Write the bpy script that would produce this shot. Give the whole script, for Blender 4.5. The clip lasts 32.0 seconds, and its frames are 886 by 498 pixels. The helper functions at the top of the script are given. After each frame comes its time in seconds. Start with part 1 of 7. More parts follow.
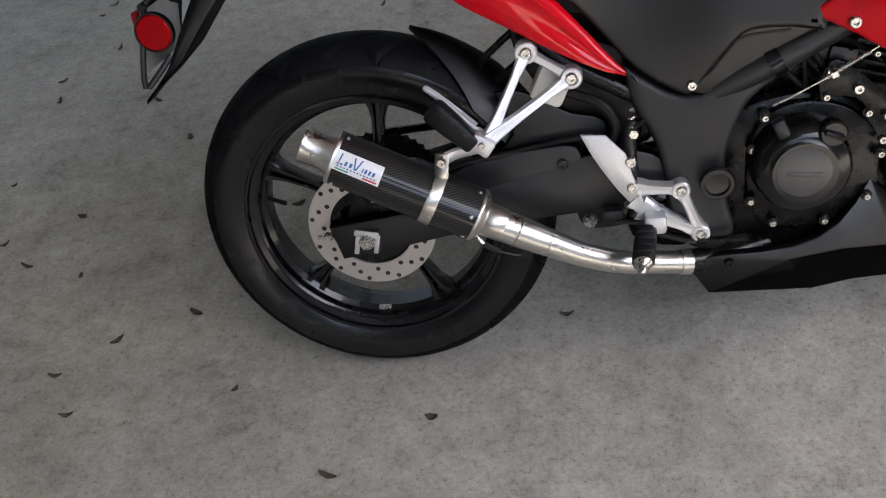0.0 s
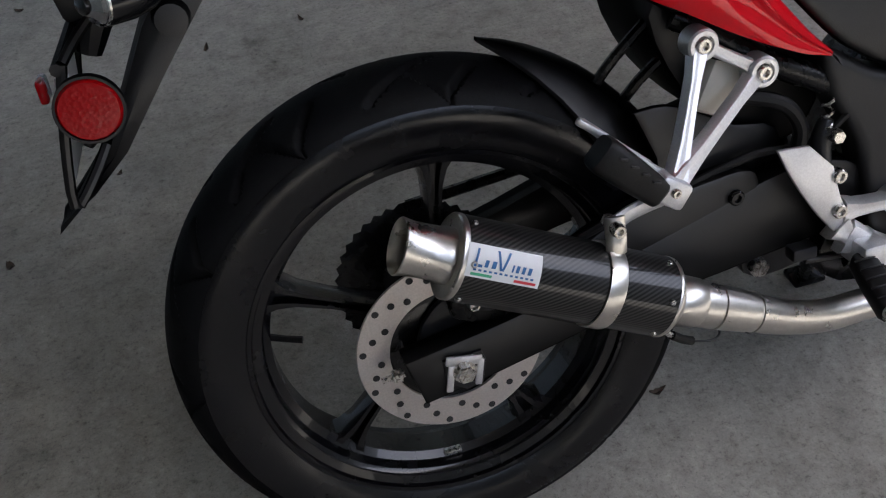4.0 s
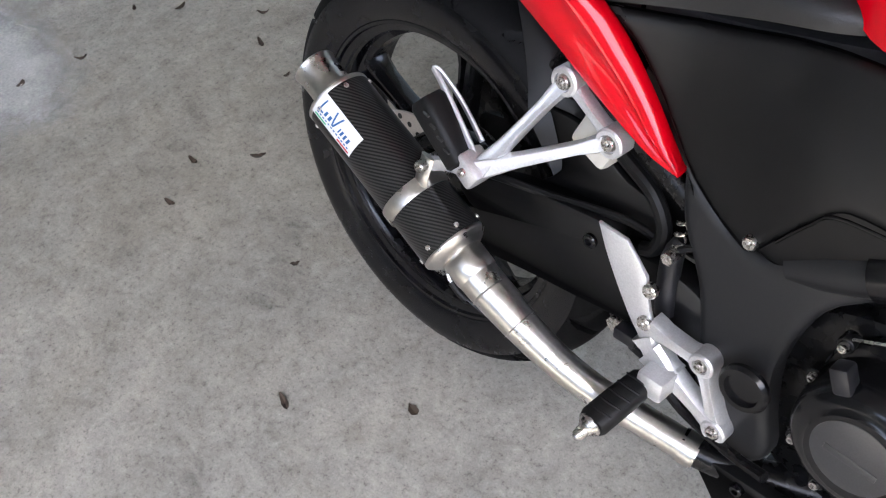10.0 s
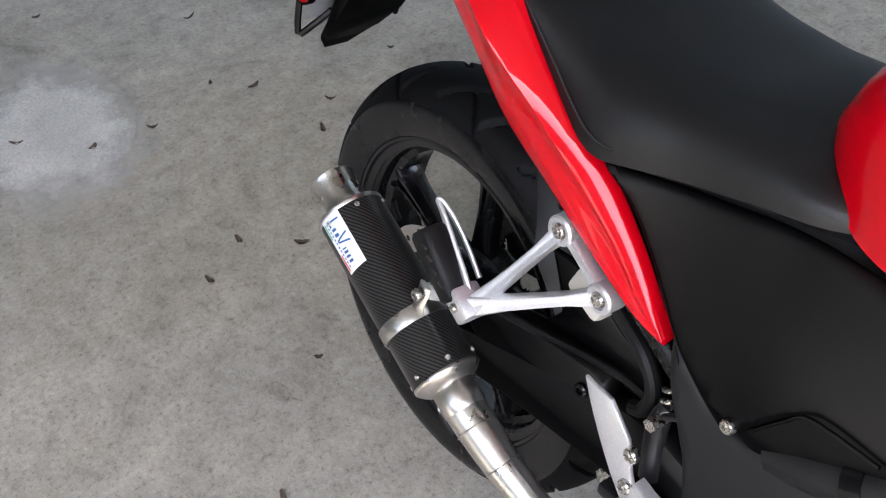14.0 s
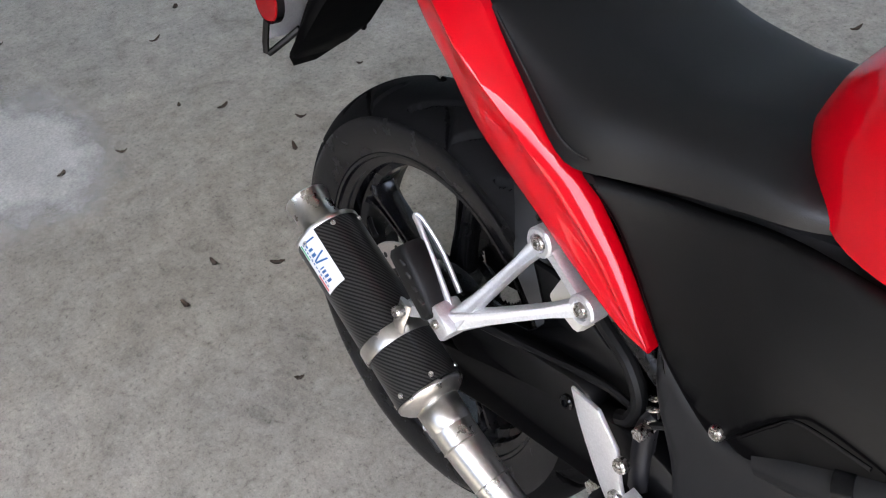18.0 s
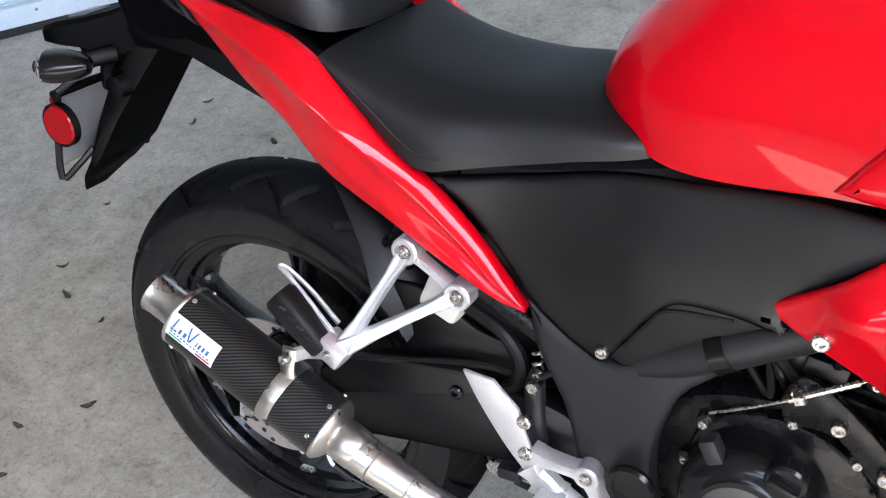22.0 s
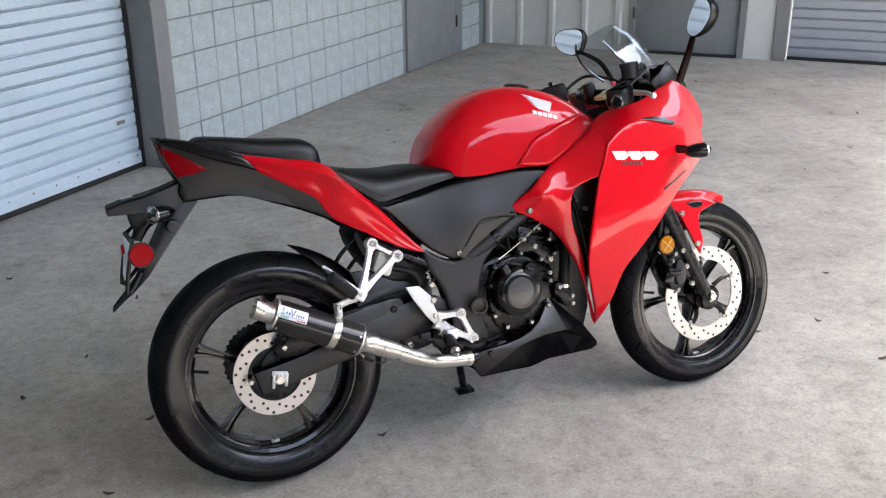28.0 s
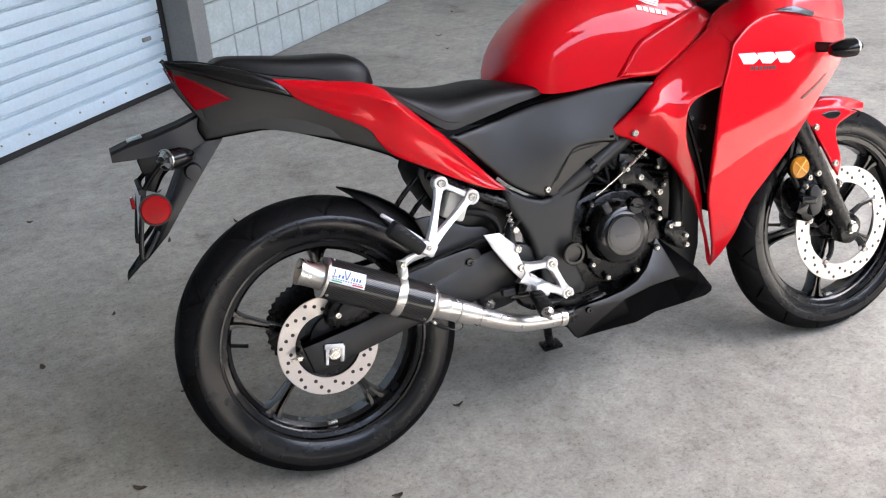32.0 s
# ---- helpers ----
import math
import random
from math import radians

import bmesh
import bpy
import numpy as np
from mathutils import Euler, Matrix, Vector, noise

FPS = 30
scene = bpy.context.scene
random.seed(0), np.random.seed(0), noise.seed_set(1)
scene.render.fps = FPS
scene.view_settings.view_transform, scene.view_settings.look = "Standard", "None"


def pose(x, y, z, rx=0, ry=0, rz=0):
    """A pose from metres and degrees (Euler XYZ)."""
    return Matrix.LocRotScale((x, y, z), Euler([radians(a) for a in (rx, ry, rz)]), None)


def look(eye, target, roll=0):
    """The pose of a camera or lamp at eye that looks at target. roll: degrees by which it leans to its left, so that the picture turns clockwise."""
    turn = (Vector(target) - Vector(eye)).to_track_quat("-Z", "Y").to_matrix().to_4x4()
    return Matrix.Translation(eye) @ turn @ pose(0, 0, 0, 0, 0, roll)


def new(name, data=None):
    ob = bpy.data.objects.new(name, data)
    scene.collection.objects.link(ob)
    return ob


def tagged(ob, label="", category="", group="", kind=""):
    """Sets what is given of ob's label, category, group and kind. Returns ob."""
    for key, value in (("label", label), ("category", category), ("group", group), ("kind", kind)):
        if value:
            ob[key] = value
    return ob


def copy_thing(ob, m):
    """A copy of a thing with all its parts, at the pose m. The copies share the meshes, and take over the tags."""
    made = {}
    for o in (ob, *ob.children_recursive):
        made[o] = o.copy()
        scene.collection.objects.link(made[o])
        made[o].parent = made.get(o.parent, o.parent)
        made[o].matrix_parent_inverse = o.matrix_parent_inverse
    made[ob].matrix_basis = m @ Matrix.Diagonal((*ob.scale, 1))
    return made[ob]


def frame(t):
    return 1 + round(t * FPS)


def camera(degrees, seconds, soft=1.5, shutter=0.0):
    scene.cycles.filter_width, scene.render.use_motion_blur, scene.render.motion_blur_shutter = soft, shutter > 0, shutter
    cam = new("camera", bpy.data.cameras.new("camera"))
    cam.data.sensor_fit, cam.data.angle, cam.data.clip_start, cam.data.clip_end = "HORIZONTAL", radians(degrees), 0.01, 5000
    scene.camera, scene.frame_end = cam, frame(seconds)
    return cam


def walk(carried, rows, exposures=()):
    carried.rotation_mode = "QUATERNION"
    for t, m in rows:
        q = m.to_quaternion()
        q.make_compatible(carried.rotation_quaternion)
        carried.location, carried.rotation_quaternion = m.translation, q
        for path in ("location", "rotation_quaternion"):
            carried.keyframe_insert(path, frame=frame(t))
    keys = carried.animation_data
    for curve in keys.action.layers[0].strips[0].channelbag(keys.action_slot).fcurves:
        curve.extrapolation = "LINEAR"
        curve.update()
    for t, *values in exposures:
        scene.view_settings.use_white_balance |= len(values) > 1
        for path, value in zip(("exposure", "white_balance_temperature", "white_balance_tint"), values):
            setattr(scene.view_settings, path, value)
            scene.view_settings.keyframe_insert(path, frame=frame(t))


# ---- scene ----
cam = camera(49.45, 32.0, soft=1.2)
ROWS = [
    (0.0, 0.3155, -1.2284, 1.3581, 9.347, -41.437, -9.184),
    (0.5, 0.0975, -1.2281, 1.3565, 3.214, -43.325, -9.255),
    (1.0, -0.0409, -1.1348, 1.3261, -4.558, -45.527, -9.256),
    (1.5, -0.1234, -0.9765, 1.3049, -9.747, -47.221, -11.430),
    (2.0, -0.2245, -0.8245, 1.2783, -21.757, -46.772, -11.170),
    (2.5, -0.2508, -0.6973, 1.2128, -25.479, -48.005, -10.807),
    (3.0, -0.2331, -0.6536, 1.1435, -23.243, -46.353, -8.729),
    (3.5, -0.1982, -0.6783, 1.1172, -18.544, -43.571, -7.115),
    (5.5, -0.0605, -0.9868, 1.2331, -3.685, -37.757, -4.789),
    (6.0, 0.0298, -1.1272, 1.2856, -3.436, -35.861, -2.997),
    (6.5, 0.1718, -1.2209, 1.3049, 3.102, -36.449, -5.237),
    (7.0, 0.3489, -1.2399, 1.3273, 10.941, -37.639, -6.687),
    (7.5, 0.4482, -1.1266, 1.2988, 15.088, -40.398, -6.289),
    (8.0, 0.5615, -1.0087, 1.2880, 20.503, -41.743, -7.061),
    (8.5, 0.7429, -0.8842, 1.2951, 31.174, -41.533, -4.802),
    (9.0, 0.7981, -0.8110, 1.2918, 37.974, -43.379, -6.054),
    (9.5, 0.7629, -0.6852, 1.2658, 39.949, -44.883, -5.203),
    (10.0, 0.7752, -0.5733, 1.2498, 52.889, -47.994, -12.145),
    (10.5, 0.8281, -0.4736, 1.2501, 63.416, -46.797, -9.457),
    (11.0, 0.8248, -0.4426, 1.2658, 61.239, -43.962, -11.378),
    (11.5, 0.8056, -0.4486, 1.2669, 59.494, -43.857, -10.811),
    (12.0, 0.8029, -0.4504, 1.2718, 59.115, -43.487, -10.350),
    (12.5, 0.8027, -0.4519, 1.2726, 59.155, -43.670, -10.634),
    (13.0, 0.8040, -0.4493, 1.2731, 59.255, -43.251, -10.998),
    (13.5, 0.8004, -0.4552, 1.2698, 59.223, -43.424, -10.411),
    (14.0, 0.7997, -0.4536, 1.2717, 59.015, -43.054, -10.628),
    (14.5, 0.7951, -0.4531, 1.2691, 58.875, -42.635, -11.242),
    (16.5, 0.7956, -0.4509, 1.2672, 58.349, -42.200, -12.084),
    (17.0, 0.7929, -0.4528, 1.2672, 58.270, -42.571, -11.837),
    (17.5, 0.7915, -0.4526, 1.2677, 58.168, -42.611, -12.097),
    (18.0, 0.7899, -0.4506, 1.2678, 56.871, -42.602, -11.439),
    (18.5, 0.7902, -0.4528, 1.2691, 56.774, -42.452, -11.834),
    (19.0, 0.7884, -0.4562, 1.2694, 56.612, -42.599, -11.600),
    (19.5, 0.7860, -0.4643, 1.2702, 55.524, -42.888, -11.739),
    (20.0, 0.7940, -0.4767, 1.2706, 54.999, -42.751, -12.271),
    (20.5, 0.8211, -0.4741, 1.2689, 58.959, -43.727, -11.860),
    (21.0, 0.8419, -0.4588, 1.2674, 55.855, -43.591, -10.804),
    (21.5, 0.8012, -0.5501, 1.2690, 40.353, -42.065, -11.976),
    (22.0, 0.7697, -0.6757, 1.2809, 33.380, -38.244, -11.382),
    (22.5, 0.7847, -0.8285, 1.3171, 33.794, -34.974, -12.551),
    (23.0, 0.7272, -0.9783, 1.3411, 23.949, -33.404, -10.505),
    (23.5, 0.6194, -1.1537, 1.3468, 14.016, -32.476, -7.774),
    (24.0, 0.6133, -1.3109, 1.3737, 10.454, -32.622, -5.980),
    (24.5, 0.5531, -1.4449, 1.3658, 4.000, -29.250, -4.251),
    (25.0, 0.3143, -1.4935, 1.3555, -5.226, -28.326, -5.325),
    (25.5, 0.1925, -1.6023, 1.4396, -10.057, -27.328, -1.739),
    (26.0, 0.0297, -1.7510, 1.4741, -15.331, -26.398, -0.022),
    (26.5, -0.2198, -1.8780, 1.4952, -20.140, -24.938, -1.049),
    (28.5, -0.5317, -2.2241, 1.5265, -25.147, -20.412, -1.000),
    (29.0, -0.5362, -2.2239, 1.5280, -25.194, -19.902, -1.951),
    (29.5, -0.5377, -2.2122, 1.5227, -24.906, -21.012, -1.855),
    (30.0, -0.5257, -2.1789, 1.5167, -25.092, -21.819, -1.621),
    (30.5, -0.5229, -2.1493, 1.5145, -25.223, -21.527, -1.236),
    (31.0, -0.5513, -2.1045, 1.5017, -25.995, -22.125, -1.284),
    (31.5, -0.5390, -1.9738, 1.4636, -24.841, -26.141, -3.639),
    (32.0, -0.3941, -1.7218, 1.4150, -21.292, -26.830, -3.893),
]
walk(cam, [(t, pose(x, y, z, 90 + pitch, 0, yaw) @ pose(0, 0, 0, 0, 0, roll)) for t, x, y, z, yaw, pitch, roll in ROWS],
     exposures=[(0.0, 2.28, 6550, 12), (2.0, 1.85, 6500, 12), (3.5, 1.77, 6400, 12), (5.5, 1.67, 6200, 12), (7.5, 2.00, 6350, 12), (9.5, 2.85, 6350, 12), (11.0, 3.10, 6450, 12), (14.0, 2.99, 6450, 12), (20.0, 2.95, 6450, 12), (22.5, 3.4, 6280, 12), (24.0, 3.45, 6300, 12), (25.0, 3.1, 6400, 12), (26.0, 2.72, 6450, 12), (29.0, 2.88, 6450, 12), (30.0, 3.02, 6450, 12), (32.0, 3.0, 6450, 12)])

# ---- daylight: the bike stands in the shade of an added, unseen roof, the yard outside lies in the sun ----
world = bpy.data.worlds.new("world")
scene.world = world
world.use_nodes = True
wn = world.node_tree.nodes
sky = wn.new("ShaderNodeTexSky")
sky.sky_type, sky.sun_disc = "NISHITA", False
SUN_DIR = Vector((0.90, -0.436, 0)) * math.cos(radians(65)) + Vector((0, 0, math.sin(radians(65))))
sky.sun_elevation, sky.sun_rotation = radians(65), math.atan2(SUN_DIR.x, SUN_DIR.y)
sky.air_density, sky.dust_density, sky.ozone_density = 1.0, 3.0, 1.0
soft_sky = wn.new("ShaderNodeHueSaturation")
soft_sky.inputs["Saturation"].default_value = 0.75
world.node_tree.links.new(sky.outputs["Color"], soft_sky.inputs["Color"])
world.node_tree.links.new(soft_sky.outputs["Color"], wn["Background"].inputs["Color"])
wn["Background"].inputs["Strength"].default_value = 0.22

sun_data = bpy.data.lights.new("sun", "SUN")
sun_data.energy, sun_data.angle, sun_data.color = 4.2, radians(0.6), (1.0, 0.97, 0.92)
sun = new("sun", sun_data)
sun.matrix_world = look(SUN_DIR * 20, (0, 0, 0))


# ---- materials ----
def material(name, color, rough=0.5, metal=0.0, spots=0.0, spot_scale=6.0, grain=0.0, grain_scale=120.0, bump=0.0,
             coat=0.0, rough_var=0.0, tint=None, spec=0.5):
    """A principled material: large spots towards tint, fine grain, relief and uneven gloss, in object space metres."""
    m = bpy.data.materials.new(name)
    m.use_nodes = True
    nt = m.node_tree
    b = nt.nodes["Principled BSDF"]
    b.inputs["Base Color"].default_value = (*color, 1)
    b.inputs["Roughness"].default_value = rough
    b.inputs["Metallic"].default_value = metal
    b.inputs["Coat Weight"].default_value = coat
    b.inputs["Coat Roughness"].default_value = 0.02
    b.inputs["Specular IOR Level"].default_value = spec
    co = nt.nodes.new("ShaderNodeTexCoord")

    def noise_tex(scale, detail=4.0, rough_=0.55):
        n = nt.nodes.new("ShaderNodeTexNoise")
        n.inputs["Scale"].default_value = scale
        n.inputs["Detail"].default_value = detail
        n.inputs["Roughness"].default_value = rough_
        nt.links.new(co.outputs["Object"], n.inputs["Vector"])
        return n

    last = None
    if spots:
        n = noise_tex(spot_scale, 6.0, 0.65)
        ramp = nt.nodes.new("ShaderNodeValToRGB")
        ramp.color_ramp.elements[0].position, ramp.color_ramp.elements[1].position = 0.35, 0.68
        t = tint or tuple(c * 0.55 for c in color)
        ramp.color_ramp.elements[0].color = (*[a + (b_ - a) * spots for a, b_ in zip(color, t)], 1)
        ramp.color_ramp.elements[1].color = (*color, 1)
        nt.links.new(n.outputs["Fac"], ramp.inputs["Fac"])
        last = ramp.outputs["Color"]
    if grain:
        n = noise_tex(grain_scale, 3.0, 0.6)
        mp = nt.nodes.new("ShaderNodeMapRange")
        mp.inputs["To Min"].default_value, mp.inputs["To Max"].default_value = 1 - grain, 1 + grain
        mp.inputs["From Min"].default_value, mp.inputs["From Max"].default_value = 0.3, 0.7
        nt.links.new(n.outputs["Fac"], mp.inputs["Value"])
        mx = nt.nodes.new("ShaderNodeMix")
        mx.data_type, mx.blend_type = "RGBA", "MULTIPLY"
        mx.inputs[0].default_value = 1.0
        if last:
            nt.links.new(last, mx.inputs[6])
        else:
            mx.inputs[6].default_value = (*color, 1)
        nt.links.new(mp.outputs["Result"], mx.inputs[7])
        last = mx.outputs[2]
    if last:
        nt.links.new(last, b.inputs["Base Color"])
    if rough_var:
        n = noise_tex(spot_scale * 2.3, 5.0)
        mp = nt.nodes.new("ShaderNodeMapRange")
        mp.inputs["To Min"].default_value, mp.inputs["To Max"].default_value = max(0.02, rough - rough_var), rough + rough_var
        mp.inputs["From Min"].default_value, mp.inputs["From Max"].default_value = 0.3, 0.7
        nt.links.new(n.outputs["Fac"], mp.inputs["Value"])
        nt.links.new(mp.outputs["Result"], b.inputs["Roughness"])
    if bump:
        n = noise_tex(grain_scale, 5.0, 0.6)
        bp = nt.nodes.new("ShaderNodeBump")
        bp.inputs["Strength"].default_value = bump
        bp.inputs["Distance"].default_value = 0.002
        nt.links.new(n.outputs["Fac"], bp.inputs["Height"])
        nt.links.new(bp.outputs["Normal"], b.inputs["Normal"])
    return m


RED = material("red_paint", (0.6, 0.0005, 0.008), 0.42, spec=0.04, coat=0.72, grain=0.04, grain_scale=900, rough_var=0.05, spot_scale=3)
BLACKP = material("black_textured_plastic", (0.0025, 0.0025, 0.0028), 0.44, spec=0.3, spots=0.25, spot_scale=9, grain=0.12, grain_scale=700, bump=0.12, rough_var=0.06)
BLACKG = material("gloss_black_plastic", (0.006, 0.006, 0.0065), 0.2, spec=0.35, rough_var=0.06, spot_scale=6)
RUBBER = material("tyre_rubber", (0.0044, 0.0044, 0.005), 0.62, spec=0.1, spots=0.5, spot_scale=14, tint=(0.011, 0.011, 0.011), grain=0.15, grain_scale=260, bump=0.2)
SIDEWALL = material("tyre_sidewall", (0.003, 0.003, 0.0038), 0.24, spec=0.42, spots=0.5, spot_scale=10, tint=(0.009, 0.009, 0.01), grain=0.1, grain_scale=180, bump=0.1, rough_var=0.08)
WHEELB = material("satin_black_wheel_paint", (0.003, 0.003, 0.004), 0.24, spec=0.32, rough_var=0.07, spot_scale=9, grain=0.1, grain_scale=300, coat=0.35)
VINYL = material("black_seat_vinyl", (0.006, 0.006, 0.0065), 0.48, spec=0.17, spots=0.3, spot_scale=12, grain=0.2, grain_scale=900, bump=0.2)
STEEL = material("brushed_stainless_steel", (0.62, 0.6, 0.57), 0.3, 1.0, spots=0.3, spot_scale=16, tint=(0.53, 0.49, 0.42), grain=0.06, grain_scale=210, rough_var=0.04)
ALU = material("cast_aluminium", (0.72, 0.72, 0.73), 0.4, 0.75, spots=0.25, spot_scale=40, tint=(0.55, 0.55, 0.56), grain=0.08, grain_scale=420, bump=0.12, rough_var=0.08)
BOLT = material("zinc_plated_steel", (0.6, 0.58, 0.55), 0.28, 1.0, spots=0.4, spot_scale=120, tint=(0.4, 0.38, 0.34), rough_var=0.08)
DISC = material("ground_disc_steel", (0.62, 0.59, 0.57), 0.38, 0.85, spots=0.3, spot_scale=30, tint=(0.6, 0.5, 0.44), grain=0.1, grain_scale=400, rough_var=0.08)
ENGINE = material("black_engine_paint", (0.0035, 0.0035, 0.0038), 0.26, spec=0.28, spots=0.4, spot_scale=22, tint=(0.01, 0.01, 0.01), grain=0.15, grain_scale=400, bump=0.12, rough_var=0.1)
ENGINE2 = material("grey_engine_cover_plate", (0.016, 0.016, 0.018), 0.38, 0.2, spots=0.2, spot_scale=25, grain=0.1, grain_scale=500, bump=0.08)
FRAMEG = material("charcoal_satin_plastic", (0.021, 0.021, 0.0215), 0.43, spec=0.32, spots=0.25, spot_scale=11, grain=0.1, grain_scale=700, bump=0.1, rough_var=0.05)
COVERB = material("semi_gloss_black_cover_paint", (0.006, 0.006, 0.0065), 0.17, spec=0.4, spots=0.3, spot_scale=20, grain=0.1, grain_scale=400, rough_var=0.05)
PLATE = material("satin_grey_cover_plate", (0.085, 0.085, 0.088), 0.34, 0.7, spots=0.2, spot_scale=25, grain=0.08, grain_scale=500, bump=0.06)
HOSE = material("black_rubber_hose", (0.006, 0.006, 0.006), 0.5, spec=0.25, grain=0.2, grain_scale=300, bump=0.1)
WHITE = material("white_sticker_film", (0.78, 0.79, 0.8), 0.35, spots=0.1, spot_scale=60)
BLUE = material("blue_print", (0.02, 0.12, 0.32), 0.4)
GREEN = material("green_print", (0.05, 0.4, 0.2), 0.4)
REDPRINT = material("red_print", (0.6, 0.03, 0.05), 0.4)
GREYPRINT = material("dark_grey_print", (0.08, 0.03, 0.03), 0.4)
MILKY = material("milky_white_reservoir_plastic", (0.6, 0.58, 0.52), 0.5, spots=0.3, spot_scale=40, tint=(0.45, 0.42, 0.34))
GOLD = material("gold_anodised_metal", (0.55, 0.36, 0.1), 0.35, 0.8, rough_var=0.08)
SILVERL = material("silvered_lens_facets", (0.45, 0.45, 0.46), 0.14, 0.9, spots=0.5, spot_scale=90, tint=(0.12, 0.12, 0.13))
CREAM = material("tan_plastic_label", (0.5, 0.42, 0.25), 0.6)


def matt_at_a_slant(m, facing, slant):
    """Grained surfaces lose their gloss when seen at a slant."""
    nt = m.node_tree
    lw = nt.nodes.new("ShaderNodeLayerWeight")
    lw.inputs["Blend"].default_value = 0.5
    mp = nt.nodes.new("ShaderNodeMapRange")
    mp.inputs["From Min"].default_value, mp.inputs["From Max"].default_value = 0.1, 0.48
    mp.inputs["To Min"].default_value, mp.inputs["To Max"].default_value = facing, slant
    nt.links.new(lw.outputs["Facing"], mp.inputs["Value"])
    nt.links.new(mp.outputs["Result"], nt.nodes["Principled BSDF"].inputs["Specular IOR Level"])


matt_at_a_slant(BLACKP, 0.7, 0.01)
matt_at_a_slant(VINYL, 0.55, 0.12)
matt_at_a_slant(FRAMEG, 0.45, 0.03)
matt_at_a_slant(RUBBER, 0.15, 0.035)


def lens_material(name, color, rough=0.12):
    m = material(name, color, rough, coat=0.1, spec=0.3)
    nt = m.node_tree
    b = nt.nodes["Principled BSDF"]
    b.inputs["Transmission Weight"].default_value = 0.1
    v = nt.nodes.new("ShaderNodeTexVoronoi")
    v.inputs["Scale"].default_value = 240
    co = nt.nodes.new("ShaderNodeTexCoord")
    nt.links.new(co.outputs["Object"], v.inputs["Vector"])
    bp = nt.nodes.new("ShaderNodeBump")
    bp.inputs["Strength"].default_value = 0.2
    bp.inputs["Distance"].default_value = 0.001
    nt.links.new(v.outputs["Distance"], bp.inputs["Height"])
    nt.links.new(bp.outputs["Normal"], b.inputs["Normal"])
    return m


REDLENS = lens_material("red_reflector_plastic", (0.34, 0.002, 0.004))
TAILRED = lens_material("dark_red_tail_lens", (0.27, 0.0, 0.004), 0.1)
AMBER = lens_material("amber_reflector_plastic", (0.45, 0.17, 0.006))
CLEARL = lens_material("clear_lens_plastic", (0.24, 0.25, 0.26))


def carbon():
    m = material("carbon_fibre_twill", (0.01, 0.01, 0.01), 0.35, coat=0.5, spec=0.15)
    nt = m.node_tree
    b = nt.nodes["Principled BSDF"]
    co = nt.nodes.new("ShaderNodeTexCoord")
    mapn = nt.nodes.new("ShaderNodeMapping")
    mapn.inputs["Rotation"].default_value = (0, 0, radians(8))
    nt.links.new(co.outputs["UV"], mapn.inputs["Vector"])
    w = nt.nodes.new("ShaderNodeTexWave")
    w.wave_type, w.bands_direction = "BANDS", "DIAGONAL"
    w.inputs["Scale"].default_value = 60
    w.inputs["Distortion"].default_value = 0.0
    nt.links.new(mapn.outputs["Vector"], w.inputs["Vector"])
    ramp = nt.nodes.new("ShaderNodeValToRGB")
    ramp.color_ramp.elements[0].position, ramp.color_ramp.elements[1].position = 0.42, 0.58
    ramp.color_ramp.elements[0].color = (0.0025, 0.0025, 0.0025, 1)
    ramp.color_ramp.elements[1].color = (0.03, 0.029, 0.028, 1)
    nt.links.new(w.outputs["Fac"], ramp.inputs["Fac"])
    nt.links.new(ramp.outputs["Color"], b.inputs["Base Color"])
    return m


CARBON = carbon()


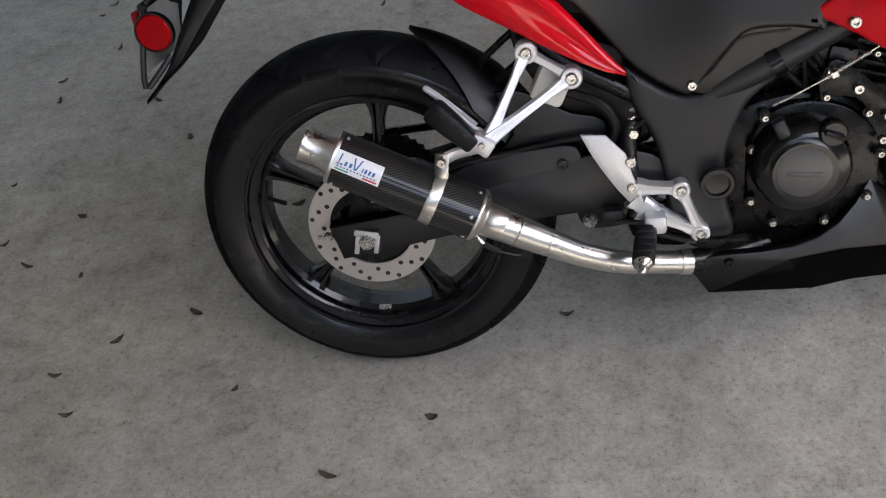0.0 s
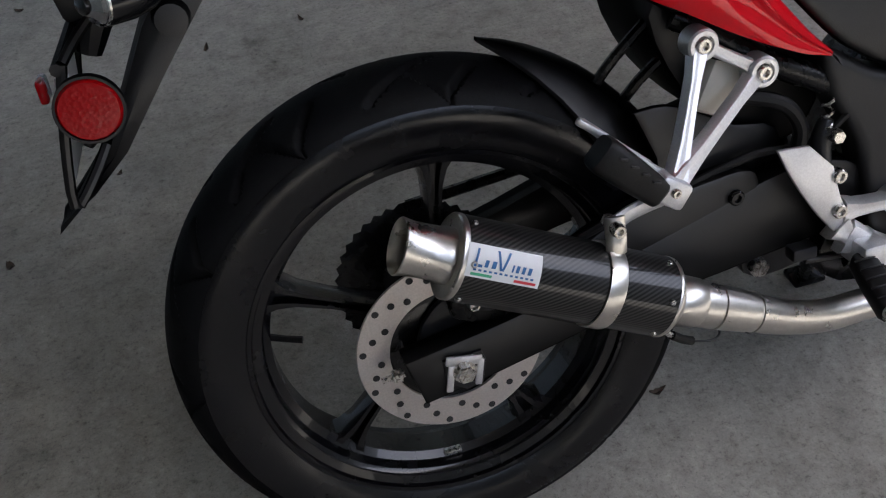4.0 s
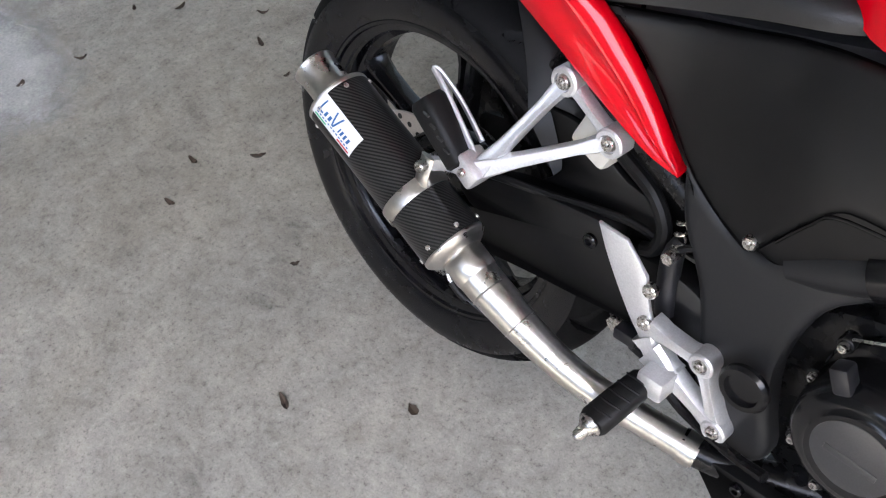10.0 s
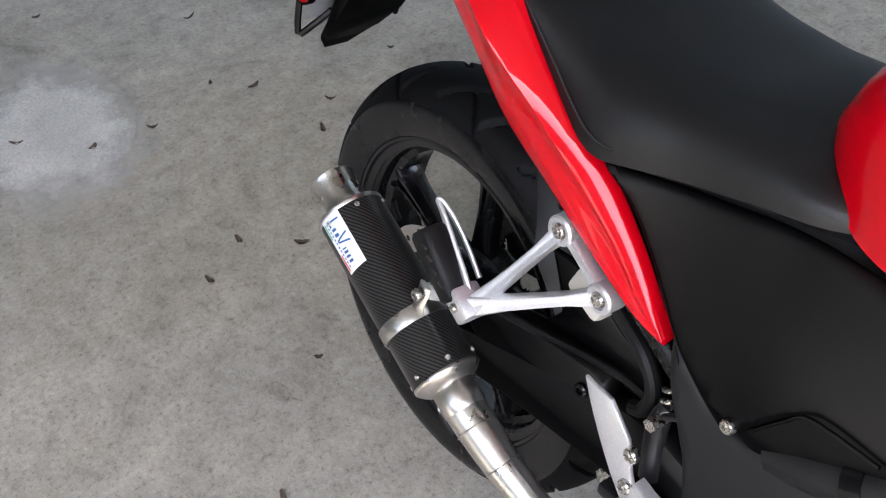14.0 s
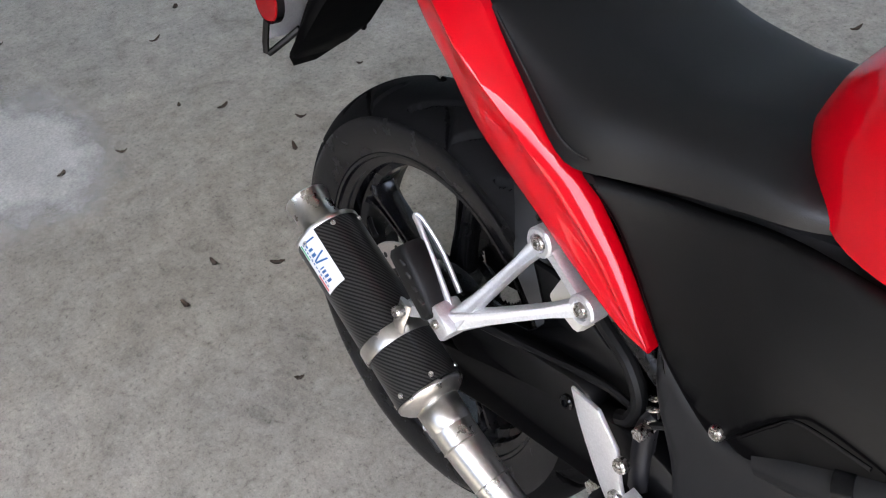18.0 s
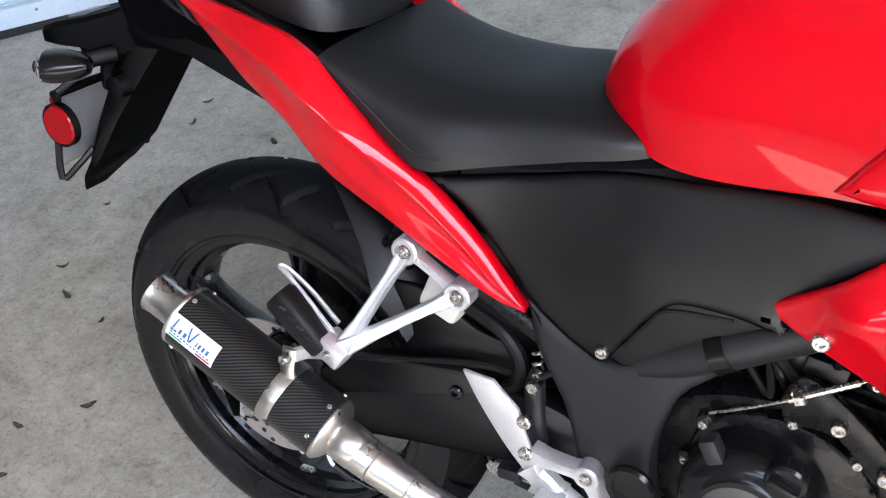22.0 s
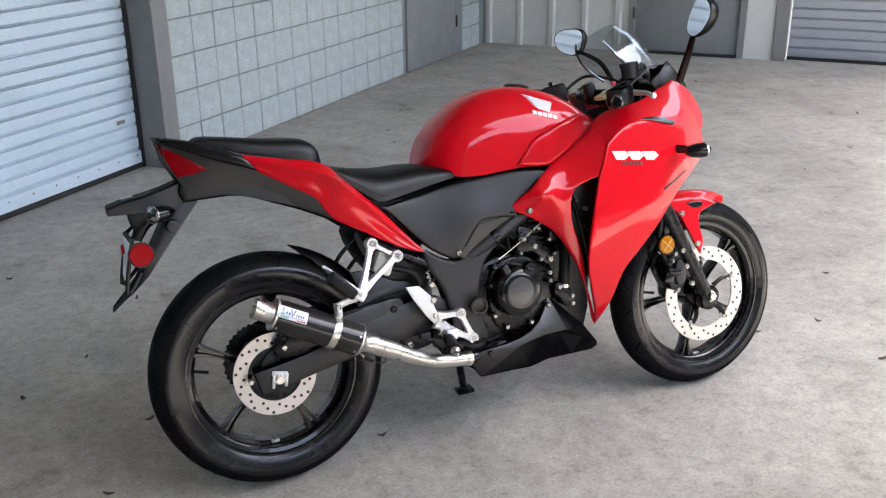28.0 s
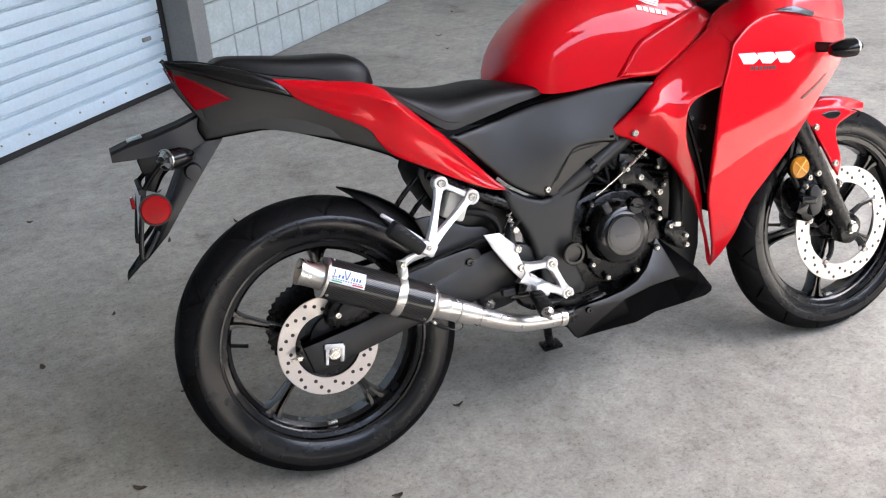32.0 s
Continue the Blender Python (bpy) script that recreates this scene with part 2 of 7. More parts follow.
def concrete():
    m = material("stained_concrete", (0.3, 0.29, 0.27), 0.82, bump=0.5, grain_scale=170)
    nt = m.node_tree
    b = nt.nodes["Principled BSDF"]
    co = nt.nodes.new("ShaderNodeTexCoord")

    def tex(scale, detail, rough, warp=0.0):
        n = nt.nodes.new("ShaderNodeTexNoise")
        n.inputs["Scale"].default_value, n.inputs["Detail"].default_value = scale, detail
        n.inputs["Roughness"].default_value, n.inputs["Distortion"].default_value = rough, warp
        nt.links.new(co.outputs["Object"], n.inputs["Vector"])
        return n.outputs["Fac"]

    def ramp(fac, stops):
        r = nt.nodes.new("ShaderNodeValToRGB")
        e = r.color_ramp.elements
        e[0].position, e[0].color = stops[0][0], (*[stops[0][1]] * 3, 1)
        e[1].position, e[1].color = stops[-1][0], (*[stops[-1][1]] * 3, 1)
        for p, v in stops[1:-1]:
            k = e.new(p)
            k.color = (v, v, v, 1)
        nt.links.new(fac, r.inputs["Fac"])
        return r.outputs["Color"]

    def mult(a, c):
        x = nt.nodes.new("ShaderNodeMix")
        x.data_type, x.blend_type = "RGBA", "MULTIPLY"
        x.inputs[0].default_value = 1.0
        nt.links.new(a, x.inputs[6])
        nt.links.new(c, x.inputs[7])
        return x.outputs[2]

    base = nt.nodes.new("ShaderNodeRGB")
    base.outputs[0].default_value = (0.375, 0.353, 0.312, 1)
    col = base.outputs[0]
    col = mult(col, ramp(tex(0.9, 7, 0.62, 0.8), [(0.3, 0.74), (0.48, 0.94), (0.72, 1.08)]))
    col = mult(col, ramp(tex(4.2, 9, 0.74, 0.5), [(0.3, 0.52), (0.42, 0.86), (0.55, 1.0), (0.72, 1.16)]))
    col = mult(col, ramp(tex(21, 8, 0.78, 0.2), [(0.3, 0.58), (0.42, 0.87), (0.52, 1.0), (0.68, 1.15)]))
    col = mult(col, ramp(tex(95, 6, 0.75), [(0.33, 0.48), (0.44, 0.93), (0.57, 1.03), (0.7, 1.25)]))
    col = mult(col, ramp(tex(300, 4, 0.65), [(0.28, 0.42), (0.4, 0.94), (0.6, 1.03), (0.75, 1.22)]))
    # a slightly darker, browner area with ragged edges beside the rear wheel
    off = nt.nodes.new("ShaderNodeVectorMath")
    off.operation = "DISTANCE"
    off.inputs[1].default_value = (-0.72, 0.1, 0)
    nt.links.new(co.outputs["Object"], off.inputs[0])
    blot = nt.nodes.new("ShaderNodeMath")
    blot.operation = "MULTIPLY_ADD"
    blot.inputs[1].default_value = -1.3
    nt.links.new(tex(3.4, 8, 0.7, 0.5), blot.inputs[0])
    nt.links.new(off.outputs["Value"], blot.inputs[2])
    edge = nt.nodes.new("ShaderNodeMapRange")
    edge.inputs["From Min"].default_value, edge.inputs["From Max"].default_value = -0.45, 0.25
    edge.inputs["To Min"].default_value, edge.inputs["To Max"].default_value = 1.0, 0.0
    nt.links.new(blot.outputs[0], edge.inputs["Value"])
    brown_area = nt.nodes.new("ShaderNodeMix")
    brown_area.data_type, brown_area.blend_type = "RGBA", "MULTIPLY"
    nt.links.new(edge.outputs["Result"], brown_area.inputs[0])
    nt.links.new(col, brown_area.inputs[6])
    brown_area.inputs[7].default_value = (0.9, 0.86, 0.8, 1)
    nt.links.new(brown_area.outputs[2], b.inputs["Base Color"])
    return m


CONCRETE = concrete()
PALE = material("pale_floor_patch", (0.6, 0.59, 0.56), 0.85, spots=0.7, spot_scale=9, tint=(0.4, 0.385, 0.355), grain=0.2, grain_scale=150, bump=0.3)
BLOCK = material("grey_painted_block", (0.53, 0.59, 0.58), 0.6, spots=0.55, spot_scale=17, tint=(0.4, 0.45, 0.44), grain=0.09, grain_scale=60, bump=0.9)
MORTAR = material("painted_block_joint", (0.25, 0.275, 0.275), 0.8, grain=0.15, grain_scale=80, bump=0.3)
STEELDOOR = material("grey_painted_steel", (0.3, 0.315, 0.31), 0.5, spots=0.3, spot_scale=5, grain=0.06, grain_scale=60, rough_var=0.08)
JAMB = material("dark_grey_painted_jamb", (0.265, 0.265, 0.255), 0.55, spots=0.3, spot_scale=6, grain=0.1, grain_scale=90, bump=0.2)
SLAT = material("white_enamel_shutter_slat", (0.72, 0.85, 0.93), 0.4, spots=0.15, spot_scale=5, grain=0.04, grain_scale=70, rough_var=0.08)
SLAT2 = material("grey_enamel_shutter_slat", (0.4, 0.42, 0.44), 0.45, spots=0.2, spot_scale=5, grain=0.05, grain_scale=70, rough_var=0.08)
SIDING = material("cream_ribbed_metal_siding", (0.76, 0.76, 0.7), 0.5, spots=0.2, spot_scale=4, grain=0.05, grain_scale=60)
SEAL = material("black_rubber_door_seal", (0.02, 0.02, 0.02), 0.7, grain=0.2, grain_scale=100)
# for unseen walls, kept dark so that the paint reflects less
YARD = material("unseen_dark_wall", (0.1, 0.105, 0.095), 0.8, spots=0.6, spot_scale=0.7, grain=0.2, grain_scale=12, bump=0.3)
ROOFING = material("unseen_roof_soffit", (0.18, 0.18, 0.175), 0.8, spots=0.3, spot_scale=2, grain=0.1, grain_scale=40)
LEAF = material("dry_brown_leaf", (0.035, 0.026, 0.018), 0.8, spots=0.6, spot_scale=60, tint=(0.08, 0.05, 0.03), grain=0.2, grain_scale=300)

mirror_mat = bpy.data.materials.new("mirror_glass")
mirror_mat.use_nodes = True
mb = mirror_mat.node_tree.nodes["Principled BSDF"]
mb.inputs["Base Color"].default_value = (0.85, 0.87, 0.88, 1)
mb.inputs["Metallic"].default_value, mb.inputs["Roughness"].default_value = 1.0, 0.03
screen_mat = bpy.data.materials.new("smoked_clear_screen")
screen_mat.use_nodes = True
sn = screen_mat.node_tree
clear_part = sn.nodes.new("ShaderNodeBsdfTransparent")
clear_part.inputs["Color"].default_value = (0.86, 0.88, 0.88, 1)
gloss_part = sn.nodes.new("ShaderNodeBsdfGlossy")
gloss_part.inputs["Roughness"].default_value = 0.05
screen_mix = sn.nodes.new("ShaderNodeMixShader")
screen_edge_gloss = sn.nodes.new("ShaderNodeLayerWeight")
screen_edge_gloss.inputs["Blend"].default_value = 0.5
screen_pow = sn.nodes.new("ShaderNodeMath")
screen_pow.operation = "POWER"
screen_pow.inputs[1].default_value = 5.0
sn.links.new(screen_edge_gloss.outputs["Facing"], screen_pow.inputs[0])
screen_fac = sn.nodes.new("ShaderNodeMath")
screen_fac.operation = "MULTIPLY_ADD"
screen_fac.inputs[1].default_value, screen_fac.inputs[2].default_value = 0.45, 0.08
sn.links.new(screen_pow.outputs[0], screen_fac.inputs[0])
sn.links.new(screen_fac.outputs[0], screen_mix.inputs[0])
sn.links.new(clear_part.outputs[0], screen_mix.inputs[1])
sn.links.new(gloss_part.outputs[0], screen_mix.inputs[2])
sn.links.new(screen_mix.outputs[0], sn.nodes["Material Output"].inputs["Surface"])

# ---- mesh helpers ----
def part(name, bm, mat, parent, label="", smooth=True, sharp=0.6):
    """Links a bmesh as one mesh object under parent."""
    me = bpy.data.meshes.new(name)
    bmesh.ops.recalc_face_normals(bm, faces=bm.faces)
    for f in bm.faces:
        f.smooth = smooth
    for e in bm.edges:
        if len(e.link_faces) != 2 or e.calc_face_angle() > sharp:
            e.smooth = False
    bm.to_mesh(me)
    bm.free()
    me.materials.append(mat)
    ob = new(name, me)
    if parent:
        ob.parent = parent
    if label:
        tagged(ob, label)
    return ob


def box(size, at=(0, 0, 0), bevel=0.0, turn=(0, 0, 0), segs=2, bm=None):
    bm = bm or bmesh.new()
    made = bmesh.ops.create_cube(bm, size=1.0)["verts"]
    bmesh.ops.scale(bm, vec=size, verts=made)
    if bevel:
        es = list({e for v in made for e in v.link_edges})
        made = bmesh.ops.bevel(bm, geom=es, offset=bevel, segments=segs, affect="EDGES", profile=0.5)["verts"]
        made = list({v for v in made})
    bmesh.ops.transform(bm, matrix=pose(*at, *turn), verts=made)
    return bm


def lathe(profile, n=48, at=(0, 0, 0), axis=(0, 1, 0), closed=False, groove=None, bm=None, groove_from=0.0):
    """Turns a profile of (radius, along) about an axis through at."""
    bm = bm or bmesh.new()
    a = Vector(axis).normalized()
    q = Vector((0, 0, 1)).rotation_difference(a)
    rings = []
    for k in range(n):
        th = 2 * math.pi * k / n
        ring = []
        for r, h in profile:
            rr = r - ((groove(th, h) if abs(r) > groove_from else 0.0) if groove else 0)
            ring.append(bm.verts.new(Vector(at) + q @ Vector((rr * math.cos(th), rr * math.sin(th), h))))
        rings.append(ring)
    m = len(profile)
    for k in range(n):
        r0, r1 = rings[k], rings[(k + 1) % n]
        for j in range(m if closed else m - 1):
            i, i2 = j, (j + 1) % m
            vs = [r0[i], r0[i2], r1[i2], r1[i]]
            bm.faces.new(vs)
    bmesh.ops.remove_doubles(bm, verts=bm.verts, dist=1e-6)
    return bm


def smooth_line(pts, per=6):
    """Catmull-Rom through the points."""
    p = [Vector(q) for q in pts]
    out = []
    for i in range(len(p) - 1):
        a, b, c, d = p[max(i - 1, 0)], p[i], p[i + 1], p[min(i + 2, len(p) - 1)]
        for k in range(per):
            t = k / per
            out.append(0.5 * ((2 * b) + (c - a) * t + (2 * a - 5 * b + 4 * c - d) * t * t + (3 * b - a - 3 * c + d) * t ** 3))
    out.append(p[-1])
    return out


def tube(pts, r, n=12, per=6, bm=None, flat=1.0):
    """A round bar or hose along a smooth line; r is one radius or one for each point."""
    bm = bm or bmesh.new()
    line = smooth_line(pts, per) if per > 1 else [Vector(p) for p in pts]
    if isinstance(r, (int, float)):
        rad = [r] * len(line)
    else:
        rad = [r[min(int(i / max(per, 1)), len(r) - 1)] + ((r[min(int(i / max(per, 1)) + 1, len(r) - 1)] - r[min(int(i / max(per, 1)), len(r) - 1)]) * ((i / max(per, 1)) % 1)) for i in range(len(line))]
    rings, side = [], None
    for i, p in enumerate(line):
        d = (line[min(i + 1, len(line) - 1)] - line[max(i - 1, 0)]).normalized()
        if side is None:
            side = d.cross(Vector((0.13, 0.9, 0.4))).normalized()
        side = (side - d * side.dot(d)).normalized()
        up = d.cross(side)
        rings.append([bm.verts.new(p + (side * math.cos(a) + up * math.sin(a) * flat) * rad[i]) for a in [2 * math.pi * k / n for k in range(n)]])
    for a, b in zip(rings, rings[1:]):
        for k in range(n):
            bm.faces.new([a[k], a[(k + 1) % n], b[(k + 1) % n], b[k]])
    bm.faces.new(rings[0][::-1])
    bm.faces.new(rings[-1])
    return bm


def prism(outline, y0, y1, bevel=0.0, bm=None, segs=2):
    """A plate: an outline in x and z, from y0 to y1, its long edges rounded."""
    bm = bm or bmesh.new()
    vs = [bm.verts.new((x, y0, z)) for x, z in outline]
    f = bm.faces.new(vs)
    made = bmesh.ops.extrude_face_region(bm, geom=[f])["geom"]
    top = [v for v in made if isinstance(v, bmesh.types.BMVert)]
    bmesh.ops.translate(bm, vec=(0, y1 - y0, 0), verts=top)
    if bevel:
        caps = [e for e in bm.edges if abs(e.verts[0].co.y - e.verts[1].co.y) < 1e-6]
        bmesh.ops.bevel(bm, geom=caps, offset=bevel, segments=segs, affect="EDGES", profile=0.5)
    return bm


def tps(ctrl):
    """A smooth height over (x, z) through control values."""
    p = np.array(ctrl, float)
    x, v = p[:, :2], p[:, 2]
    n = len(x)
    r2 = ((x[:, None] - x[None]) ** 2).sum(-1)
    k = 0.5 * r2 * np.log(r2 + 1e-12)
    a = np.zeros((n + 3, n + 3))
    a[:n, :n], a[:n, n], a[n, :n] = k + 1e-6 * np.eye(n), 1, 1
    a[:n, n + 1:], a[n + 1:, :n] = x, x.T
    w = np.linalg.solve(a, np.r_[v, 0, 0, 0])

    def fn(px, pz):
        d = ((x - (px, pz)) ** 2).sum(-1)
        return float(w[:n] @ (0.5 * d * np.log(d + 1e-12)) + w[n] + w[n + 1] * px + w[n + 2] * pz)
    return fn


def ridged(yf, *lines):
    """The surface yf with raised creases: each line is (points, height, half width)."""
    def f(x, z):
        y = yf(x, z)
        for pts, h, w in lines:
            d = 9.0
            for (ax, az), (bx, bz) in zip(pts, pts[1:]):
                ux, uz = bx - ax, bz - az
                t = min(1.0, max(0.0, ((x - ax) * ux + (z - az) * uz) / (ux * ux + uz * uz)))
                d = min(d, math.hypot(x - ax - t * ux, z - az - t * uz))
            if d * d + 1.6e-5 < w * w:
                y += h * (1 - math.sqrt(d * d + 1.6e-5) / w)
        return y
    return f


def bent(yf, line, slope):
    """The surface yf, folded inwards by slope below a line of (x, z)."""
    xs, zs = [p[0] for p in line], [p[1] for p in line]
    def f(x, z):
        d = float(np.interp(x, xs, zs)) - z
        return yf(x, z) - slope * (math.sqrt(d * d + 9e-6) if d > 0 else 0.003)
    return f


def round_line(pts, per=4, tension=1.0):
    """A closed outline made smooth; a point given with a third value stays a corner."""
    n = len(pts)
    out = []
    for i in range(n):
        b, c = pts[i], pts[(i + 1) % n]
        a, d = pts[i - 1], pts[(i + 2) % n]
        B, C = np.array(b[:2]), np.array(c[:2])
        m0 = np.zeros(2) + (C - B) if len(b) > 2 else (C - np.array(a[:2])) / 2
        m1 = (C - B) if len(c) > 2 else (np.array(d[:2]) - B) / 2
        L = np.linalg.norm(C - B)
        m0 = m0 / max(np.linalg.norm(m0), 1e-9) * L * tension
        m1 = m1 / max(np.linalg.norm(m1), 1e-9) * L * tension
        for k in range(per):
            t = k / per
            q = (2 * t ** 3 - 3 * t * t + 1) * B + (t ** 3 - 2 * t * t + t) * m0 + (3 * t * t - 2 * t ** 3) * C + (t ** 3 - t * t) * m1
            out.append((float(q[0]), float(q[1])))
    return out


def panel(outline, yfun, thick=0.004, roll=0.008, cell=0.02, side=-1):
    """A moulded body panel: a flat outline cut into cells, swelled to y = side * yfun(x, z), its rim rolled inwards, with thickness."""
    bm = bmesh.new()
    f = bm.faces.new([bm.verts.new((x, 0, z)) for x, z in outline])
    f.normal_update()
    depth = {}
    inner = [f]
    levels = [(0.18, 0.64), (0.32, 0.27), (0.5, 0.0)]
    for step, _ in levels:
        bmesh.ops.inset_region(bm, faces=inner, thickness=roll * step, use_even_offset=False, use_boundary=True)
    xs, zs = [p[0] for p in outline], [p[1] for p in outline]
    x = min(xs) + cell
    while x < max(xs):
        bmesh.ops.bisect_plane(bm, geom=bm.verts[:] + bm.edges[:] + bm.faces[:], plane_co=(x, 0, 0), plane_no=(1, 0, 0), dist=1e-5)
        x += cell
    z = min(zs) + cell
    while z < max(zs):
        bmesh.ops.bisect_plane(bm, geom=bm.verts[:] + bm.edges[:] + bm.faces[:], plane_co=(0, 0, z), plane_no=(0, 0, 1), dist=1e-5)
        z += cell
    P = np.array(outline)
    A, B = P, np.roll(P, -1, 0)
    AB = B - A
    L2 = (AB ** 2).sum(1) + 1e-12
    for v in bm.verts:
        q = np.array((v.co.x, v.co.z))
        t = np.clip(((q - A) * AB).sum(1) / L2, 0, 1)
        d = np.sqrt((((A + t[:, None] * AB) - q) ** 2).sum(1).min())
        k = max(0.0, 1 - d / roll)
        drop = roll * 0.8 * (1 - math.sqrt(max(0.0, 1 - k * k)))
        v.co.y = side * (yfun(v.co.x, v.co.z) - drop)
    bmesh.ops.recalc_face_normals(bm, faces=bm.faces)
    if sum(f.normal.y * f.calc_area() for f in bm.faces) * side < 0:
        bmesh.ops.reverse_faces(bm, faces=bm.faces)
    made = bmesh.ops.extrude_face_region(bm, geom=bm.faces[:])["geom"]
    back = [v for v in made if isinstance(v, bmesh.types.BMVert)]
    bmesh.ops.translate(bm, vec=(0, -side * thick, 0), verts=back)
    return bm


def loft(rings, caps=True, closed=True):
    bm = bmesh.new()
    vs = [[bm.verts.new(p) for p in r] for r in rings]
    n = len(rings[0])
    for a, b in zip(vs, vs[1:]):
        for k in range(n if closed else n - 1):
            bm.faces.new([a[k], a[(k + 1) % n], b[(k + 1) % n], b[k]])
    if caps and closed:
        bm.faces.new(vs[0][::-1])
        bm.faces.new(vs[-1])
    return bm


def bolt(at, r=0.008, h=0.006, axis=(0, -1, 0), socket=True):
    """A round-headed bolt with a recessed socket, its head standing along axis."""
    a = Vector(axis).normalized()
    prof = [(0, -0.004), (r, -0.004), (r, h * 0.6), (r * 0.8, h)]
    prof += [(r * 0.5, h), (r * 0.45, h * 0.35), (0, h * 0.3)] if socket else [(0, h * 1.1)]
    return lathe(prof, 14, at, a)


def hexnut(at, r=0.011, h=0.009, axis=(0, -1, 0)):
    return lathe([(0, -0.003), (r, -0.003), (r, h * 0.85), (r * 0.88, h), (0, h)], 6, at, Vector(axis))


# ---- setting ----
ground = part("ground", box((240, 240, 0.2), (0, 0, -0.1)), CONCRETE, None, smooth=False)
tagged(ground, "stained weathered grey concrete slab floor with scattered leaves", "floor", kind="structure")

ANG = radians(40.5)
U, N = Vector((math.cos(ANG), math.sin(ANG), 0)), Vector((math.sin(ANG), -math.cos(ANG), 0))
CORNER = Vector((3.69, 6.09, 0))


def wall_matrix(origin, along, out):
    """x runs along the wall, y out of it towards the room, z up."""
    m = Matrix.Identity(4)
    m.col[0][:3], m.col[1][:3], m.col[2][:3] = along, out, (0, 0, 1)
    m.translation = origin
    return m


WA = wall_matrix(CORNER, U, N)
WB = wall_matrix(CORNER + U * 0.12, N, -U)


def set_box(name, m, lo, hi, mat, label="", cat="", bevel=0.0, parent=None, kind="structure"):
    size = [b - a for a, b in zip(lo, hi)]
    ob = part(name, box(size, [(a + b) / 2 for a, b in zip(lo, hi)], bevel), mat, parent, smooth=False)
    if not parent:
        ob.matrix_world = m
        tagged(ob, label, cat, kind=kind)
    return ob


WALL_H = 4.4
wall_block = set_box("wall_west", WA, (-4.40, -0.2, 0), (0.32, -0.012, WALL_H), MORTAR, "grey painted scored concrete block wall", "wall")
for nm, lo, hi in (("baseboard", (-4.52, -0.19, 0), (-4.40, 0.004, WALL_H)),):
    jamb = set_box("trim", WA, lo, hi, JAMB, "dark grey painted steel door jamb post", "jamb", 0.004)


def shutter(name, m, x0, x1, back, pitch, rows, label, slat_mat):
    """A roll-up door of curled slats, a bottom bar with a rubber seal, and studs along the foot."""
    root = new(name)
    root.matrix_world = m
    tagged(root, label, "roller shutter", kind="structure")
    w = x1 - x0
    prof = [(0.004, 0.0), (-0.016, 0.001), (-0.016, 0.0065), (0.005, 0.0075), (0.0065, 0.0095), (0.005, 0.0115), (-0.01, 0.0125), (-0.01, 0.016), (0.004, 0.0175), (0.0052, pitch * 0.4), (0.0056, pitch * 0.65), (0.0052, pitch * 0.9), (0.004, pitch)]
    bm = bmesh.new()
    rows_v = []
    for x in (0.0, w):
        rows_v.append([bm.verts.new((x, y, z)) for y, z in prof])
    for a in range(len(prof) - 1):
        bm.faces.new([rows_v[0][a], rows_v[1][a], rows_v[1][a + 1], rows_v[0][a + 1]])
    made = bmesh.ops.extrude_face_region(bm, geom=bm.faces[:])["geom"]
    bmesh.ops.translate(bm, vec=(0, -0.004, 0), verts=[v for v in made if isinstance(v, bmesh.types.BMVert)])
    first = part("slat", bm, slat_mat, root, sharp=0.9)
    first.location = (x0, back, 0.1)
    for k in range(1, rows):
        s = new("slat", first.data)
        s.parent = root
        s.location = (x0, back, 0.1 + k * pitch)
    part("guide_rail", box((0.03, 0.05, rows * pitch + 0.1), (x1 - 0.013, back + 0.004, (rows * pitch + 0.1) / 2), 0.003), SEAL, root, "dark steel guide rail")
    part("bottom_bar", box((w, 0.03, 0.07), ((x0 + x1) / 2, back, 0.063), 0.004), slat_mat, root)
    part("rubber_seal", box((w, 0.035, 0.03), ((x0 + x1) / 2, back, 0.0149), 0.004), SEAL, root, "black rubber bottom seal")
    stud = None
    k = 0
    while x0 + 0.06 + k * 0.15 < x1:
        if stud is None:
            stud = part("stud", lathe([(0, 0), (0.006, 0), (0.004, 0.004), (0, 0.005)], 8, (0, 0, 0), (0, 1, 0)), BOLT, root)
            s = stud
        else:
            s = new("stud", stud.data)
            s.parent = root
        s.location = (x1 - 0.06 - k * 0.15, back + 0.0155, 0.075)
        k += 1
    return root


door_1 = shutter("door_1", WA, -9.2, -4.505, -0.19, 0.0705, 40, "closed white enamelled steel roll-up shutter door", SLAT)
part("slot", box((0.055, 0.012, 0.02), (-4.66, -0.172, 0.285), 0.003), JAMB, door_1, "dark lock slot plate")
# unseen run of wall, added under the long roof to dim the left
set_box("wall_south", WA, (-20.0, -0.4, 0), (-9.2, 0.0, WALL_H), BLOCK, "unseen block wall added beyond the shutter to darken the left side", "wall")
set_box("trim", WA, (-9.2, -0.4, 2.93), (-4.40, -0.02, WALL_H), JAMB, "dark grey painted steel shutter head", "lintel")

# flush steel door in the block wall
door_2 = new("door_2")
door_2.matrix_world = WA
tagged(door_2, "flush grey painted steel service door with dark hinges", "door", kind="structure")
part("door_leaf", box((0.95, 0.03, 2.06), (-1.065, -0.004, 1.04), 0.003), STEELDOOR, door_2)
for z in (0.3, 1.1, 1.9):
    part("hinge", lathe([(0, -0.05), (0.009, -0.05), (0.009, 0.05), (0, 0.05)], 10, (-0.575, 0.018, z), (0, 0, 1)), SEAL, door_2, "dark steel hinge")

